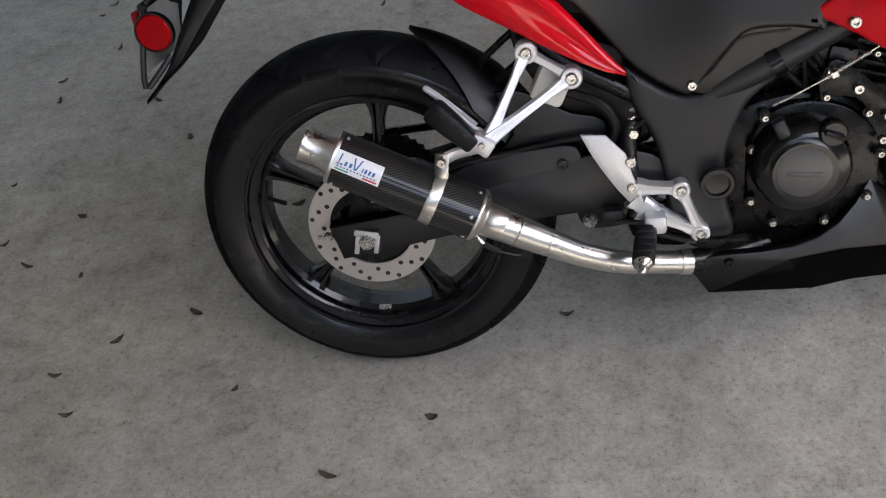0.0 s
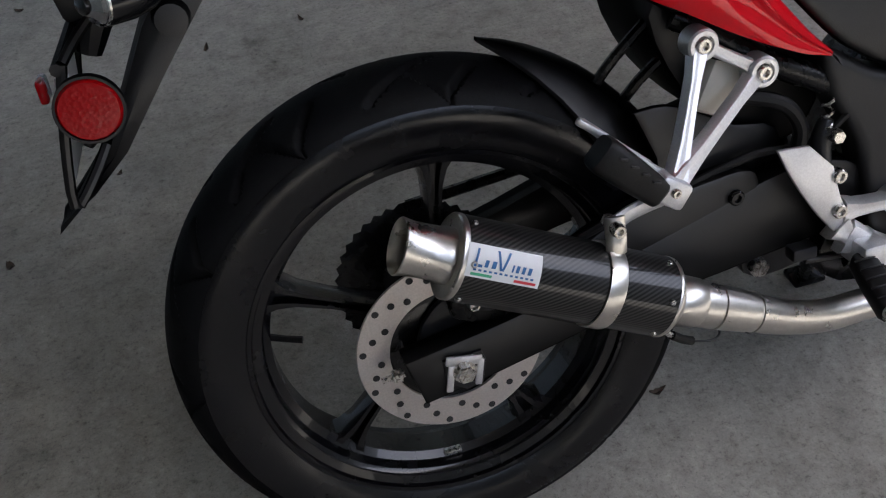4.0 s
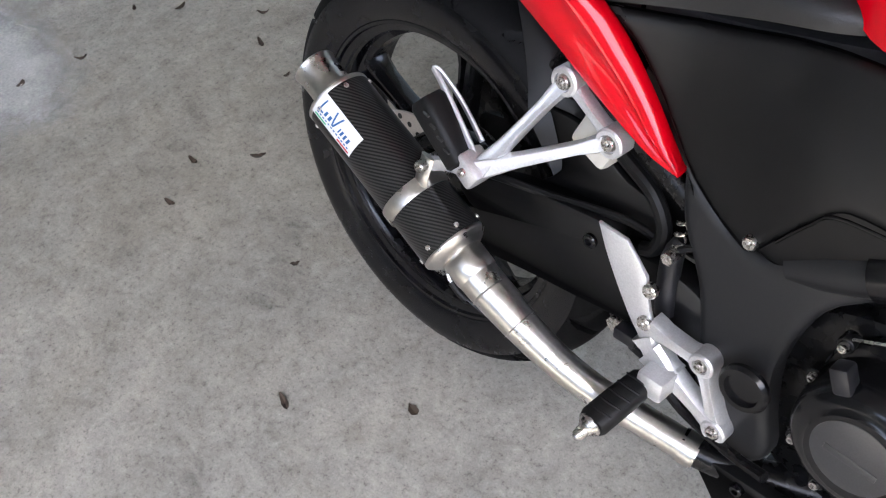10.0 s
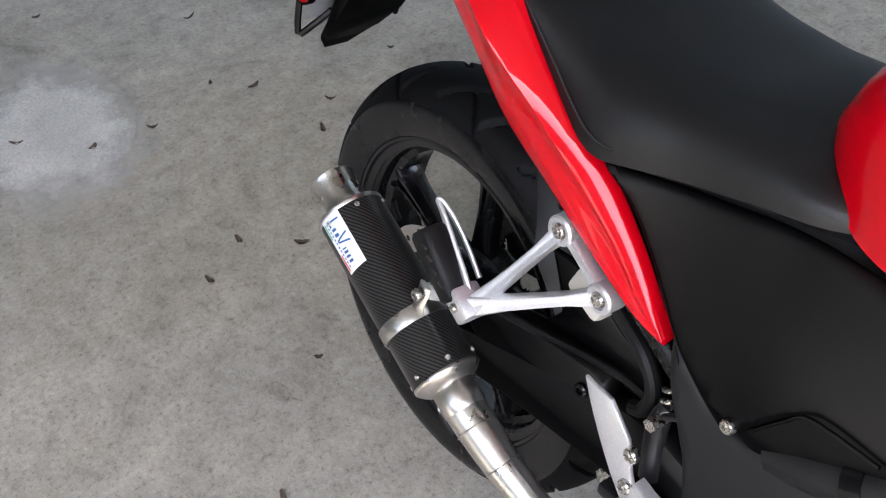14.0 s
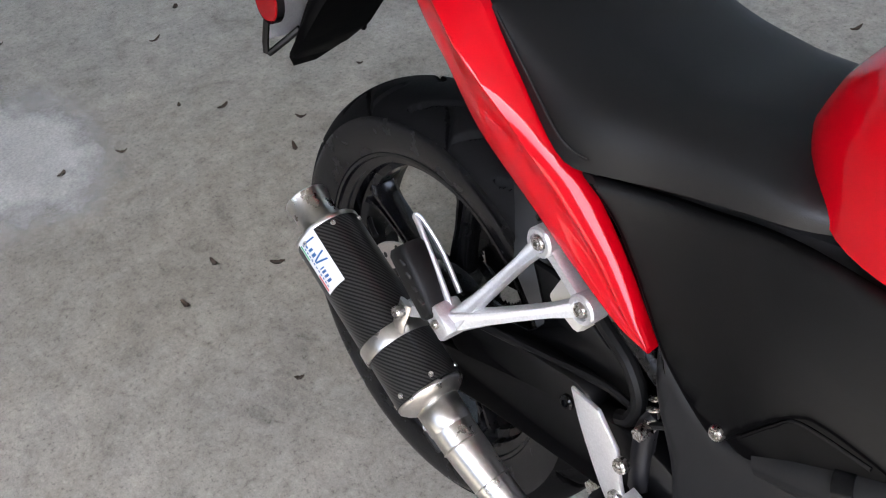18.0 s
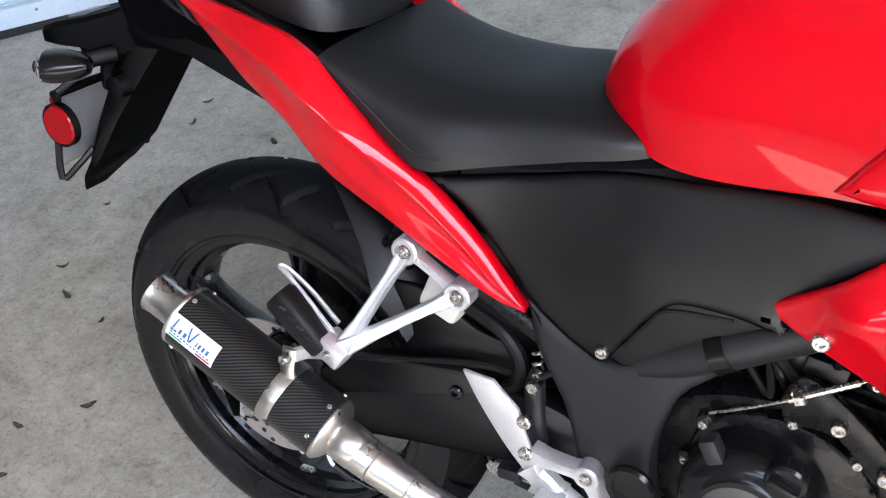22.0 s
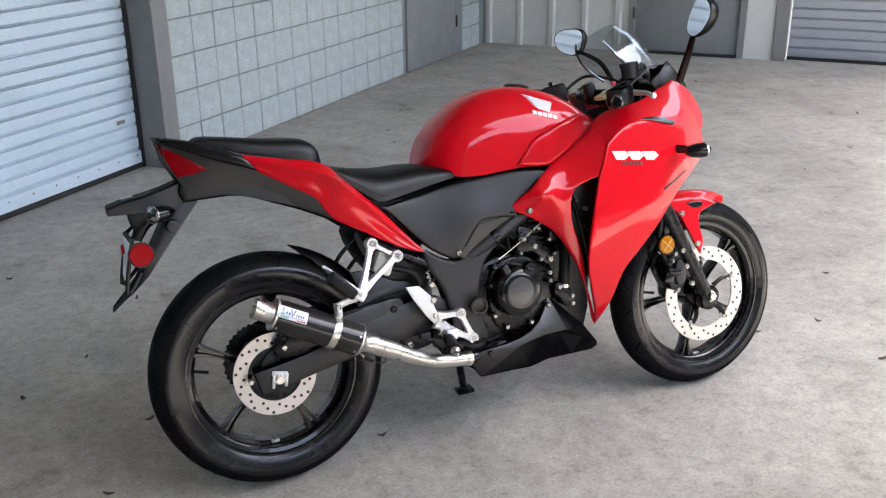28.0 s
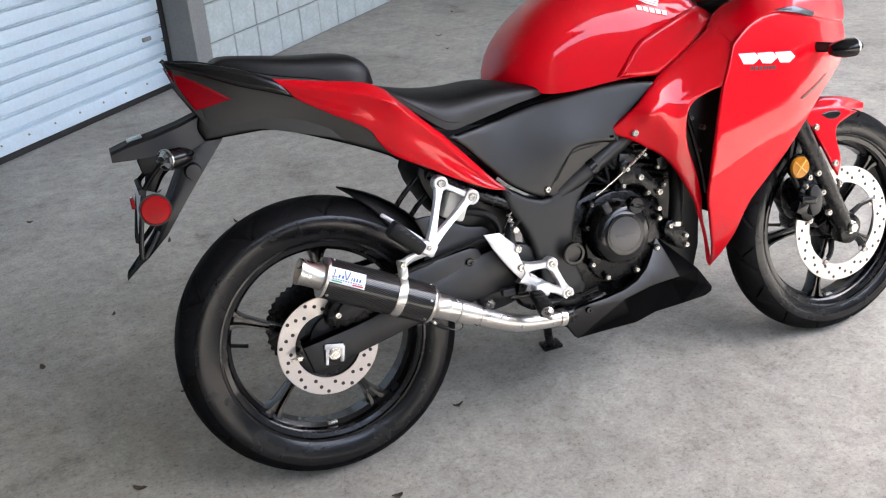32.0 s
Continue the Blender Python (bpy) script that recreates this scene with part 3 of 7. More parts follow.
# far wall: ribbed siding, door, post and a second shutter
wall_far = set_box("wall_north", WB, (-0.12, -0.3, 0), (1.40, -0.03, WALL_H), SIDING, "cream ribbed metal siding wall", "wall")
for k in range(5):
    x = 0.04 + 0.315 * k
    bm = bmesh.new()
    lo = [bm.verts.new((x + a, b - 0.03, 0)) for a, b in ((-0.032, 0), (-0.018, 0.032), (0.018, 0.032), (0.032, 0))]
    hi = [bm.verts.new(v.co + Vector((0, 0, WALL_H))) for v in lo]
    for a in range(3):
        bm.faces.new([lo[a], lo[a + 1], hi[a + 1], hi[a]])
    part("rib", bm, SIDING, wall_far, smooth=False)
door_3 = new("door_3")
door_3.matrix_world = WB
tagged(door_3, "plain grey painted steel door in a dark frame", "door", kind="structure")
part("door_leaf", box((0.9, 0.045, 2.05), (1.91, -0.06, 1.045), 0.004), STEELDOOR, door_3)
for nm, lo, hi in (("door_frame", (1.40, -0.2, 0), (1.455, 0.0, 2.13)), ("door_frame", (2.365, -0.2, 0), (2.42, 0.0, 2.13)), ("door_frame", (1.40, -0.2, 2.075), (2.42, -0.001, 2.131))):
    set_box(nm, WB, lo, hi, JAMB, bevel=0.003, parent=door_3)
part("threshold", box((0.91, 0.12, 0.02), (1.91, -0.05, 0.01), 0.004), SEAL, door_3)
for z in (0.35, 1.85):
    part("hinge", lathe([(0, -0.05), (0.009, -0.05), (0.009, 0.05), (0, 0.05)], 10, (1.448, 0.002, z), (0, 0, 1)), SEAL, door_3)
set_box("wall_east", WB, (1.40, -0.3, 2.131), (2.42, -0.03, WALL_H), SIDING, "cream metal siding above the door", "wall")
set_box("wall_east", WB, (2.42, -0.3, 0), (2.66, -0.02, WALL_H), SIDING, "cream painted wall strip beside the shutter", "wall")
set_box("trim", WB, (2.66, -0.3, 0), (2.77, 0.0, WALL_H), JAMB, "dark grey painted steel shutter post", "post", 0.004)
door_4 = shutter("door_4", WB, 2.775, 6.4, -0.12, 0.082, 36, "closed grey steel roll-up shutter at the far end", SLAT2)
set_box("wall_east", WB, (6.4, -0.3, 0), (9.5, -0.02, WALL_H), SIDING, "cream metal siding wall", "wall")
# unseen yard walls, added to block low sky and darken the reflections
set_box("unseen_yard_wall", WA, (-30.0, 15.0, 0), (14.0, 15.3, 7.0), YARD, "unseen dark wall added across the yard to darken reflections", "wall")
set_box("unseen_yard_wall", WA, (14.0, -0.4, 0), (14.3, 15.3, 7.0), YARD, "unseen dark wall added to close off low sky at the yard's end", "wall")
set_box("unseen_yard_wall", WA, (-30.3, -0.4, 0), (-30.0, 15.3, 7.0), YARD, "unseen dark wall added to close off low sky at the yard's end", "wall")
# unseen end wall, added to keep the left side dim
set_box("unseen_end_wall", WA, (-12.8, -0.01, 0), (-12.5, 7.9, WALL_H), YARD, "unseen dark wall added to keep light from the bay's left end", "wall")
# unseen roof, added: its edge sets where sun and sky reach in
ceiling = set_box("ceiling", WA, (-9.2, -0.4, WALL_H), (0.6, 6.0, WALL_H + 0.15), ROOFING, "unseen grey soffit added to shade the bay", "ceiling")
# unseen deeper piece of roof, added to dim the left side
set_box("ceiling", WA, (-20.0, -0.4, WALL_H), (-9.2, 8.0, WALL_H + 0.15), ROOFING, "unseen deeper soffit added to darken the floor on the left", "ceiling")


# ---- the motorcycle: x ahead, y to its left, z up, standing on its side stand and leaning to its left ----
bike = new("motorcycle")
bike.matrix_world = pose(0, 0, 0, 0, 0, -1.6) @ pose(0, 0, 0, -12.47, 0, 0)
tagged(bike, "red and black faired sport motorcycle leaning on its side stand", "motorcycle")


def interp(table, x):
    xs, ys = [t[0] for t in table], [t[1] for t in table]
    return float(np.interp(x, xs, ys))


def spline(table, x):
    """Smooth value through rows of (x, value)."""
    if x <= table[0][0]:
        return table[0][1]
    for i in range(len(table) - 1):
        if x <= table[i + 1][0]:
            x0, y0 = table[i]
            x1, y1 = table[i + 1]
            xa, ya = table[i - 1] if i else (2 * x0 - x1, 2 * y0 - y1)
            xb, yb = table[i + 2] if i + 2 < len(table) else (2 * x1 - x0, 2 * y1 - y0)
            t, h = (x - x0) / (x1 - x0), x1 - x0
            m0, m1 = (y1 - ya) / (x1 - xa) * h, (yb - y0) / (xb - x0) * h
            return (2 * t ** 3 - 3 * t * t + 1) * y0 + (t ** 3 - 2 * t * t + t) * m0 + (3 * t * t - 2 * t ** 3) * y1 + (t ** 3 - t * t) * m1
    return table[-1][1]


# -- wheels --
def wheel(name, centre, tyre_r, half, rim_half, phase, disc_r, disc_in, disc_y, spoke_w, grooves):
    cx, cy, cz = centre
    root = new(name)
    root.parent = bike
    root.location = centre
    # tyre carcass and tread
    prof = [(0.219, -rim_half + 0.004), (0.226, -rim_half - 0.003), (0.238, -rim_half - 0.009), (0.25, -half + 0.0035), (tyre_r * 0.835, -half + 0.0012)]
    arc = []
    steps = 44
    z0 = tyre_r * 0.85
    for k in range(1, steps):
        a = math.pi * k / steps
        y = -half * math.cos(a) * 0.99
        arc.append((z0 + (tyre_r - z0) * math.sin(a) ** 0.98, y))
    full = prof + arc + [(r, -h) for r, h in reversed(prof)]
    part("tyre", lathe(full, 560, groove=grooves, groove_from=tyre_r * 0.86), RUBBER, root, "black rubber tyre with diagonal tread grooves", sharp=0.9)
    for s in (-1, 1):
        side = [(0.2275, s * (rim_half + 0.0042)), (0.240, s * (rim_half + 0.0105)), (0.2505, s * (half - 0.0022)), (tyre_r * 0.832, s * (half - 0.0002))] + [(z0 + (tyre_r - z0) * math.sin(q) ** 0.98 + 0.0006, s * (half * math.cos(q) * 0.99 + 0.0006)) for q in (0.06, 0.13, 0.2, 0.26)]
        part("sidewall", lathe(side, 96), SIDEWALL, root)
        part("bead_ring", lathe([(0.2435, s * (half - 0.0065)), (0.2445, s * (half - 0.0035)), (0.2465, s * (half - 0.004)), (0.2475, s * (half - 0.0055))], 96), SIDEWALL, root)
    # rim
    rim = []
    for s in (-1, 1):
        seg = [(0.2268, s * rim_half), (0.2258, s * (rim_half + 0.003)), (0.2215, s * (rim_half + 0.003)), (0.219, s * (rim_half - 0.004)), (0.213, s * (rim_half - 0.014)), (0.2085, s * (rim_half - 0.017)), (0.2055, s * (rim_half - 0.03)), (0.197, s * (rim_half * 0.32))]
        rim += seg if s < 0 else seg[::-1]
    rim += [(0.206, 0.0), (0.21, rim_half * 0.9), (0.2262, rim_half - 0.002), (0.2262, -rim_half + 0.002), (0.21, -rim_half * 0.9)]
    part("rim", lathe(rim, 120, closed=True), WHEELB, root, "satin black cast wheel rim")
    part("pinstripe", lathe([(0.2123, -rim_half + 0.0125), (0.2135, -rim_half + 0.0095)], 120), ENGINE2, root)
    part("hub", lathe([(0.012, -0.05), (0.034, -0.05), (0.046, -0.038), (0.05, -0.02), (0.05, 0.02), (0.046, 0.038), (0.034, 0.05), (0.012, 0.05)], 32), WHEELB, root)
    for k in range(5):
        a0 = radians(phase + 72 * k)
        rows = []
        for r, w, t in ((0.04, spoke_w * 0.95, 0.026), (0.08, spoke_w * 0.72, 0.02), (0.13, spoke_w * 0.7, 0.018), (0.17, spoke_w * 0.95, 0.019), (0.19, spoke_w * 1.45, 0.021), (0.203, spoke_w * 2.3, 0.022)):
            ring = []
            for u, v in ((-1, -0.45), (-0.75, -1), (-0.35, -1), (-0.2, -0.45), (0.2, -0.45), (0.35, -1), (0.75, -1), (1, -0.45), (1, 0.6), (0.6, 1), (-0.6, 1), (-1, 0.6)):
                px, pz = r, u * w
                ring.append((px * math.cos(a0) - pz * math.sin(a0), v * t, px * math.sin(a0) + pz * math.cos(a0)))
            rows.append(ring)
        part("spoke", loft(rows), WHEELB, root)
    # brake disc, drilled
    dy = disc_y
    disc = part("brake_disc", lathe([(disc_in, -0.002), (disc_r - 0.001, -0.002), (disc_r, 0), (disc_r - 0.001, 0.002), (disc_in, 0.002)], 96, (0, dy, 0), (0, 1, 0), closed=True), DISC, root, "drilled polished steel brake disc")
    hole = lathe([(0, 0), (0.0042, 0), (0.0042, 0.0003), (0, 0.0003)], 10, (0, 0, 0), (0, -1, 0))
    hole_me = bpy.data.meshes.new("drilled_hole")
    hole.to_mesh(hole_me)
    hole.free()
    hole_me.materials.append(SEAL)
    nh = 36 if disc_r < 0.13 else 45
    for k in range(nh):
        a = 2 * math.pi * k / nh
        rr = disc_in + (disc_r - disc_in) * (0.28, 0.55, 0.8)[k % 3]
        h = new("drilled_hole", hole_me)
        h.parent = disc
        h.location = (rr * math.cos(a), dy - 0.0024, rr * math.sin(a))
    # valve and balance weight
    part("valve", tube([(-0.196, -0.012, 0.03), (-0.178, -0.02, 0.027), (-0.16, -0.026, 0.024)], [0.0045, 0.004, 0.0045], 8), HOSE, root, "black rubber tyre valve")
    part("balance_weight", box((0.022, 0.01, 0.007), (-0.012, -0.022, -0.199), 0.002), BOLT, root, "zinc stick-on balance weight")
    return root


def tread(rows, depth):
    """Slanted tread grooves: rows of (count, phase, turn per metre across, from, to, width in metres)."""
    def g(th, y):
        for count, ph, sl, lo, hi, wid in rows:
            for s in (-1, 1):
                yy = s * y
                if lo < yy < hi:
                    u = ((th * count / (2 * math.pi) + ph + (0.5 if s > 0 else 0) + sl * yy) % 1.0) - 0.5
                    edge = min(1.0, (yy - lo) / 0.006 + 0.35, (hi - yy) / 0.006 + 0.35)
                    if abs(u) * 2 * math.pi * 0.31 / count < wid * 0.5 * edge:
                        return depth
        return 0.0
    return g


rear_groove = tread(((11, 0.0, 9.0, 0.004, 0.056, 0.011), (11, 0.42, -7.0, 0.03, 0.064, 0.009), (11, 0.68, 5.0, 0.02, 0.06, 0.009)), 0.007)
front_groove = tread(((15, 0.0, 12.0, 0.003, 0.05, 0.009), (15, 0.5, -9.0, 0.018, 0.051, 0.008)), 0.006)


REAR, FRONT = (0.0, 0.005, 0.314), (1.352, -0.01, 0.2925)
rear_wheel = wheel("rear_wheel", REAR, 0.311, 0.068, 0.054, 83, 0.110, 0.072, -0.078, 0.0125, rear_groove)
front_wheel = wheel("front_wheel", FRONT, 0.293, 0.0555, 0.0425, 40, 0.148, 0.106, -0.066, 0.012, front_groove)
front_wheel.rotation_euler.z = radians(2)
# disc carrier, front
for k in range(5):
    a = radians(72 * k + 20)
    c, s = math.cos(a), math.sin(a)
    part("disc_carrier_arm", tube([(0.045 * c, -0.055, 0.045 * s), (0.08 * c - 0.01 * s, -0.064, 0.08 * s + 0.01 * c), (0.116 * c, -0.066, 0.116 * s)], [0.011, 0.008, 0.009], 8, 3, flat=0.5), WHEELB, front_wheel)
    part("disc_tab", box((0.022, 0.004, 0.016), (0.106 * c, -0.066, 0.106 * s), 0.002, (0, -math.degrees(a), 0)), DISC, front_wheel)
    part("disc_bolt", bolt((0.108 * c, -0.069, 0.108 * s), 0.0068, 0.006), BOLT, front_wheel)
part("rear_sprocket", lathe([(0.05, 0.08), (0.1, 0.08), (0.108, 0.083), (0.1, 0.087), (0.05, 0.087)], 80, groove=lambda th, h: 0.005 * (math.sin(th * 42) > 0)), ENGINE, rear_wheel, "black toothed chain sprocket")
part("disc_carrier", lathe([(0.03, -0.06), (0.03, -0.074), (0.072, -0.076), (0.076, -0.074), (0.076, -0.07), (0.035, -0.058)], 48), WHEELB, rear_wheel)


# -- swing arm and rear brake --
def arm(side):
    y0, y1 = (-0.119, -0.084) if side < 0 else (0.1, 0.136)
    out = round_line([(-0.062, 0.337, 1), (-0.046, 0.276, 1), (0.04, 0.292), (0.2, 0.327), (0.38, 0.352), (0.47, 0.37), (0.49, 0.41), (0.46, 0.445), (0.39, 0.452), (0.3, 0.427), (0.2, 0.398), (0.08, 0.362)], 3)
    return prism(out, y0, y1, 0.005)


part("swing_arm", arm(-1), BLACKP, bike, "satin black box-section swing arm")
part("swing_arm", arm(1), BLACKP, bike)
part("swing_arm_bridge", tube([(0.36, -0.11, 0.405), (0.36, 0.11, 0.405)], 0.03, 14, 1), BLACKP, bike)
# axle, chain adjuster
adj = part("chain_adjuster", prism([(-0.022, 0.33), (0.022, 0.332), (0.026, 0.318), (0.02, 0.29), (0.0, 0.286), (-0.02, 0.3)], -0.133, -0.128, 0.0015), ENGINE2, bike, "dark stamped chain adjuster plate")
for x in (-0.0165, 0.0165):
    part("adjuster_fork", box((0.008, 0.004, 0.034), (x, -0.1345, 0.307), 0.0015, (0, 12, 0)), ALU, adj, "bright forked washer tab")
part("adjuster_fork", box((0.041, 0.004, 0.012), (0.001, -0.1345, 0.3265), 0.002, (0, 12, 0)), ALU, adj)
part("axle_nut", hexnut((0, -0.134, 0.3125), 0.0112, 0.011), BOLT, adj, "zinc plated axle nut")
part("axle_washer", lathe([(0.008, -0.134), (0.0135, -0.134), (0.0135, -0.1375), (0.008, -0.1375)], 24, (0, 0, 0.3125), (0, 1, 0)), BOLT, adj)
part("adjuster_bolt", tube([(-0.062, -0.11, 0.3125), (-0.088, -0.11, 0.3105)], 0.004, 8, 1), BOLT, adj)
part("adjuster_nut", hexnut((-0.068, -0.11, 0.312), 0.008, 0.008, (-1, 0, 0)), BOLT, adj)
cal = part("rear_caliper", prism(round_line([(0.0, 0.37), (0.02, 0.415), (0.08, 0.43), (0.125, 0.405), (0.11, 0.37), (0.05, 0.355)], 3), -0.118, -0.06, 0.006), ENGINE, bike, "black two-pin rear brake caliper")
part("caliper_body", prism(round_line([(0.02, 0.385), (0.035, 0.41), (0.075, 0.415), (0.085, 0.39), (0.05, 0.375)], 3), -0.13, -0.112, 0.004), ENGINE2, cal)
for x, z in ((0.022, 0.39), (0.095, 0.41)):
    part("caliper_bolt", bolt((x, -0.13, z), 0.007, 0.006), BOLT, cal)
part("caliper_bracket", prism(round_line([(-0.035, 0.30), (-0.03, 0.355), (0.02, 0.39), (0.05, 0.37), (0.03, 0.34), (0.02, 0.29)], 3), -0.092, -0.083, 0.002), ENGINE2, bike)
part("brake_hose", tube([(0.1, -0.12, 0.42), (0.17, -0.122, 0.445), (0.26, -0.11, 0.455), (0.36, -0.1, 0.47), (0.42, -0.1, 0.46)], 0.005, 8), HOSE, bike)

for ob in bike.children:
    if ob.name.split(".")[0] in ("chain_adjuster", "rear_caliper", "caliper_bracket"):
        ob.location.y = 0.01
# hugger over the rear tyre
hug_prof = []
for k in range(13):
    t = k / 12
    a = radians(74 - 66 * t)
    r = 0.332
    rows = []
    w = 0.006 + 0.076 * min(1.0, t / 0.42) ** 0.8
    cx, cz = r * math.cos(a), 0.3135 + r * math.sin(a)
    ring = []
    for j in range(13):
        b = -1 + 2 * j / 12
        drop = 0.055 * abs(b) ** 3 * min(1.0, t / 0.42)
        ring.append((cx - math.cos(a) * drop + 0.0, b * w, cz - math.sin(a) * drop))
    ring += [(p[0] - 0.004 * math.cos(a), p[1] * 0.95, p[2] - 0.004 * math.sin(a)) for p in reversed(ring)]
    hug_prof.append(ring)
part("rear_hugger", loft(hug_prof), BLACKP, bike, "black plastic hugger over the rear tyre")
part("hugger_flank", prism(round_line([(0.225, 0.545, 1), (0.262, 0.545), (0.3, 0.528), (0.34, 0.505), (0.39, 0.49), (0.39, 0.44), (0.3, 0.43), (0.22, 0.43), (0.25, 0.475), (0.24, 0.51)], 3), -0.088, -0.078, 0.003), BLACKP, bike)
guard = part("chain_guard", prism(round_line([(0.12, 0.395), (0.15, 0.425), (0.21, 0.448), (0.3, 0.462), (0.345, 0.462), (0.356, 0.44), (0.355, 0.412), (0.29, 0.4), (0.18, 0.372)], 3), -0.118, -0.085, 0.006), BLACKP, bike, "black plastic swing arm cover")
part("cover_screw", bolt((0.325, -0.119, 0.435), 0.009, 0.005), BLACKG, guard)
part("shock_absorber", tube([(0.43, 0.0, 0.36), (0.4, 0.0, 0.6)], 0.03, 16, 1), ENGINE, bike)
part("shock_spring", tube([(0.415 + 0.042 * math.cos(k * 0.7) , 0.042 * math.sin(k * 0.7), 0.4 + 0.0035 * k) for k in range(50)], 0.006, 7, 2), ENGINE2, bike, "grey coil spring")

# -- exhaust --
MA, MB = Vector((-0.012, -0.1955, 0.4995)), Vector((0.1985, -0.199, 0.392))
MD = (MB - MA).normalized()
MR = 0.041
silencer = new("silencer")
silencer.parent = bike


def mufpart(name, prof, mat, n=48, label="", groove=None):
    return part(name, lathe(prof, n, MA, MD, groove=groove), mat, silencer, label)


ML = (MB - MA).length
can = bmesh.new()
uvl = can.loops.layers.uv.new("uv")
q = Vector((0, 0, 1)).rotation_difference(MD)
nn = 64
rings = []
for j in range(13):
    h = 0.006 + (ML - 0.012) * j / 12
    rings.append([can.verts.new(MA + q @ Vector((MR * math.cos(2 * math.pi * k / nn), MR * math.sin(2 * math.pi * k / nn), h))) for k in range(nn)])
for j in range(12):
    for k in range(nn):
        f = can.faces.new([rings[j][k], rings[j][(k + 1) % nn], rings[j + 1][(k + 1) % nn], rings[j + 1][k]])
        for lp, (a, b) in zip(f.loops, ((k, j), (k + 1, j), (k + 1, j + 1), (k, j + 1))):
            lp[uvl].uv = (a / nn * 2 * math.pi * MR * 1.85, b / 12 * ML * 1.85)
part("sleeve", can, CARBON, silencer, "glossy black carbon fibre twill sleeve")
mufpart("rear_cap", [(0.024, 0.001), (0.036, 0.0), (0.0398, -0.0008), (0.0413, 0.0008), (0.0413, 0.0055), (0.041, 0.006)], STEEL, label="satin steel end cap")
mufpart("front_cap", [(0.041, ML - 0.006), (0.0413, ML - 0.0055), (0.0413, ML - 0.002), (0.0405, ML - 0.0008), (0.0345, ML + 0.005), (0.029, ML + 0.0085), (0.0262, ML + 0.0095), (0.02, ML + 0.0095)], STEEL)
tip = mufpart("outlet", [(0.0272, 0.002), (0.0271, -0.007), (0.0258, -0.011), (0.0254, -0.024), (0.0256, -0.037), (0.0266, -0.044), (0.0275, -0.048), (0.0267, -0.0495), (0.0244, -0.046), (0.0238, -0.034), (0.0235, 0.01), (0.0, 0.012)], STEEL, label="flared stainless steel outlet")
for a in range(6):
    ang = radians(60 * a + 10)
    for h, nm in ((0.012, "rivet"), (ML - 0.014, "rivet")):
        d = q @ Vector((math.cos(ang), math.sin(ang), 0))
        part(nm, bolt(MA + MD * h + d * MR, 0.0032, 0.002, d), BOLT, silencer)
part("header_pipe", tube([MB + MD * 0.004, MB + MD * 0.045, (0.268, -0.198, 0.3565), (0.3, -0.196, 0.34), (0.345, -0.188, 0.315), (0.4, -0.174, 0.291), (0.455, -0.158, 0.277), (0.52, -0.145, 0.268)], [0.0252, 0.0246, 0.0238, 0.0215, 0.0192, 0.0184, 0.0182, 0.0182], 32), STEEL, silencer, "bare stainless steel link pipe")
part("pipe_collar", lathe([(0.0252, 0.0), (0.0262, 0.0015), (0.0259, 0.03), (0.0243, 0.0335)], 36, MB + MD * 0.008, MD), STEEL, silencer)
part("weld_bead", lathe([(0.0238, 0.0), (0.0251, 0.0012), (0.0238, 0.0024)], 36, MB + MD * 0.062, MD), STEEL, silencer)
part("weld_bead", lathe([(0.021, 0.0), (0.0228, 0.0012), (0.021, 0.0024)], 36, (0.298, -0.1962, 0.341), (0.89, 0.06, -0.46)), STEEL, silencer)
part("collector_pipe", tube([(0.5, -0.148, 0.27), (0.56, -0.13, 0.268), (0.64, -0.1, 0.275)], 0.019, 16, 3), ENGINE, silencer, "blackened steel pipe behind the belly pan")
part("pipe_clamp", lathe([(0.0182, -0.008), (0.0202, -0.008), (0.0202, 0.008), (0.0182, 0.008)], 28, (0.51, -0.147, 0.2692), (0.97, 0.18, -0.13)), STEEL, silencer)
CC = MA + MD * ((0.1285 + 0.014) / MD.x)
part("silencer_clamp", lathe([(0.0413, -0.009), (0.0432, -0.009), (0.0436, -0.007), (0.0436, 0.007), (0.0432, 0.009), (0.0413, 0.009)], 48, CC, MD, closed=True), STEEL, silencer, "brushed steel strap round the sleeve")
up = Vector((0.35, -0.25, 0.9)).normalized()
up = (up - MD * up.dot(MD)).normalized()
tab0 = CC + up * 0.0415
tab1 = Vector((0.151, -0.203, 0.488))
part("clamp_tab", tube([tab0, tab0.lerp(tab1, 0.5) + Vector((0, -0.002, 0)), tab1, tab1 + (tab1 - tab0).normalized() * 0.01], 0.0105, 10, 2, flat=0.35), STEEL, silencer)
part("clamp_bolt", bolt(tab1 + Vector((0, -0.006, 0)), 0.0075, 0.007), BOLT, silencer)
part("clamp_nut", hexnut(tab1 + Vector((0, 0.008, 0)), 0.008, 0.01, (0, 1, 0)), BOLT, silencer)
part("hanger_link", tube([(0.151, -0.196, 0.485), (0.168, -0.193, 0.492), (0.19, -0.192, 0.497), (0.212, -0.19, 0.5)], [0.011, 0.01, 0.01, 0.011], 10, 3, flat=0.55), ALU, silencer)
part("retaining_spring", tube([(0.2, -0.205, 0.345), (0.215, -0.206, 0.337), (0.25, -0.2, 0.322), (0.262, -0.198, 0.325), (0.262, -0.195, 0.335)], 0.0013, 7, 4), ENGINE2, silencer, "steel wire retaining spring")
part("spring_sleeve", tube([(0.203, -0.21, 0.35), (0.214, -0.209, 0.341), (0.226, -0.207, 0.334)], 0.0048, 10, 2), HOSE, silencer, "black rubber spring sleeve")
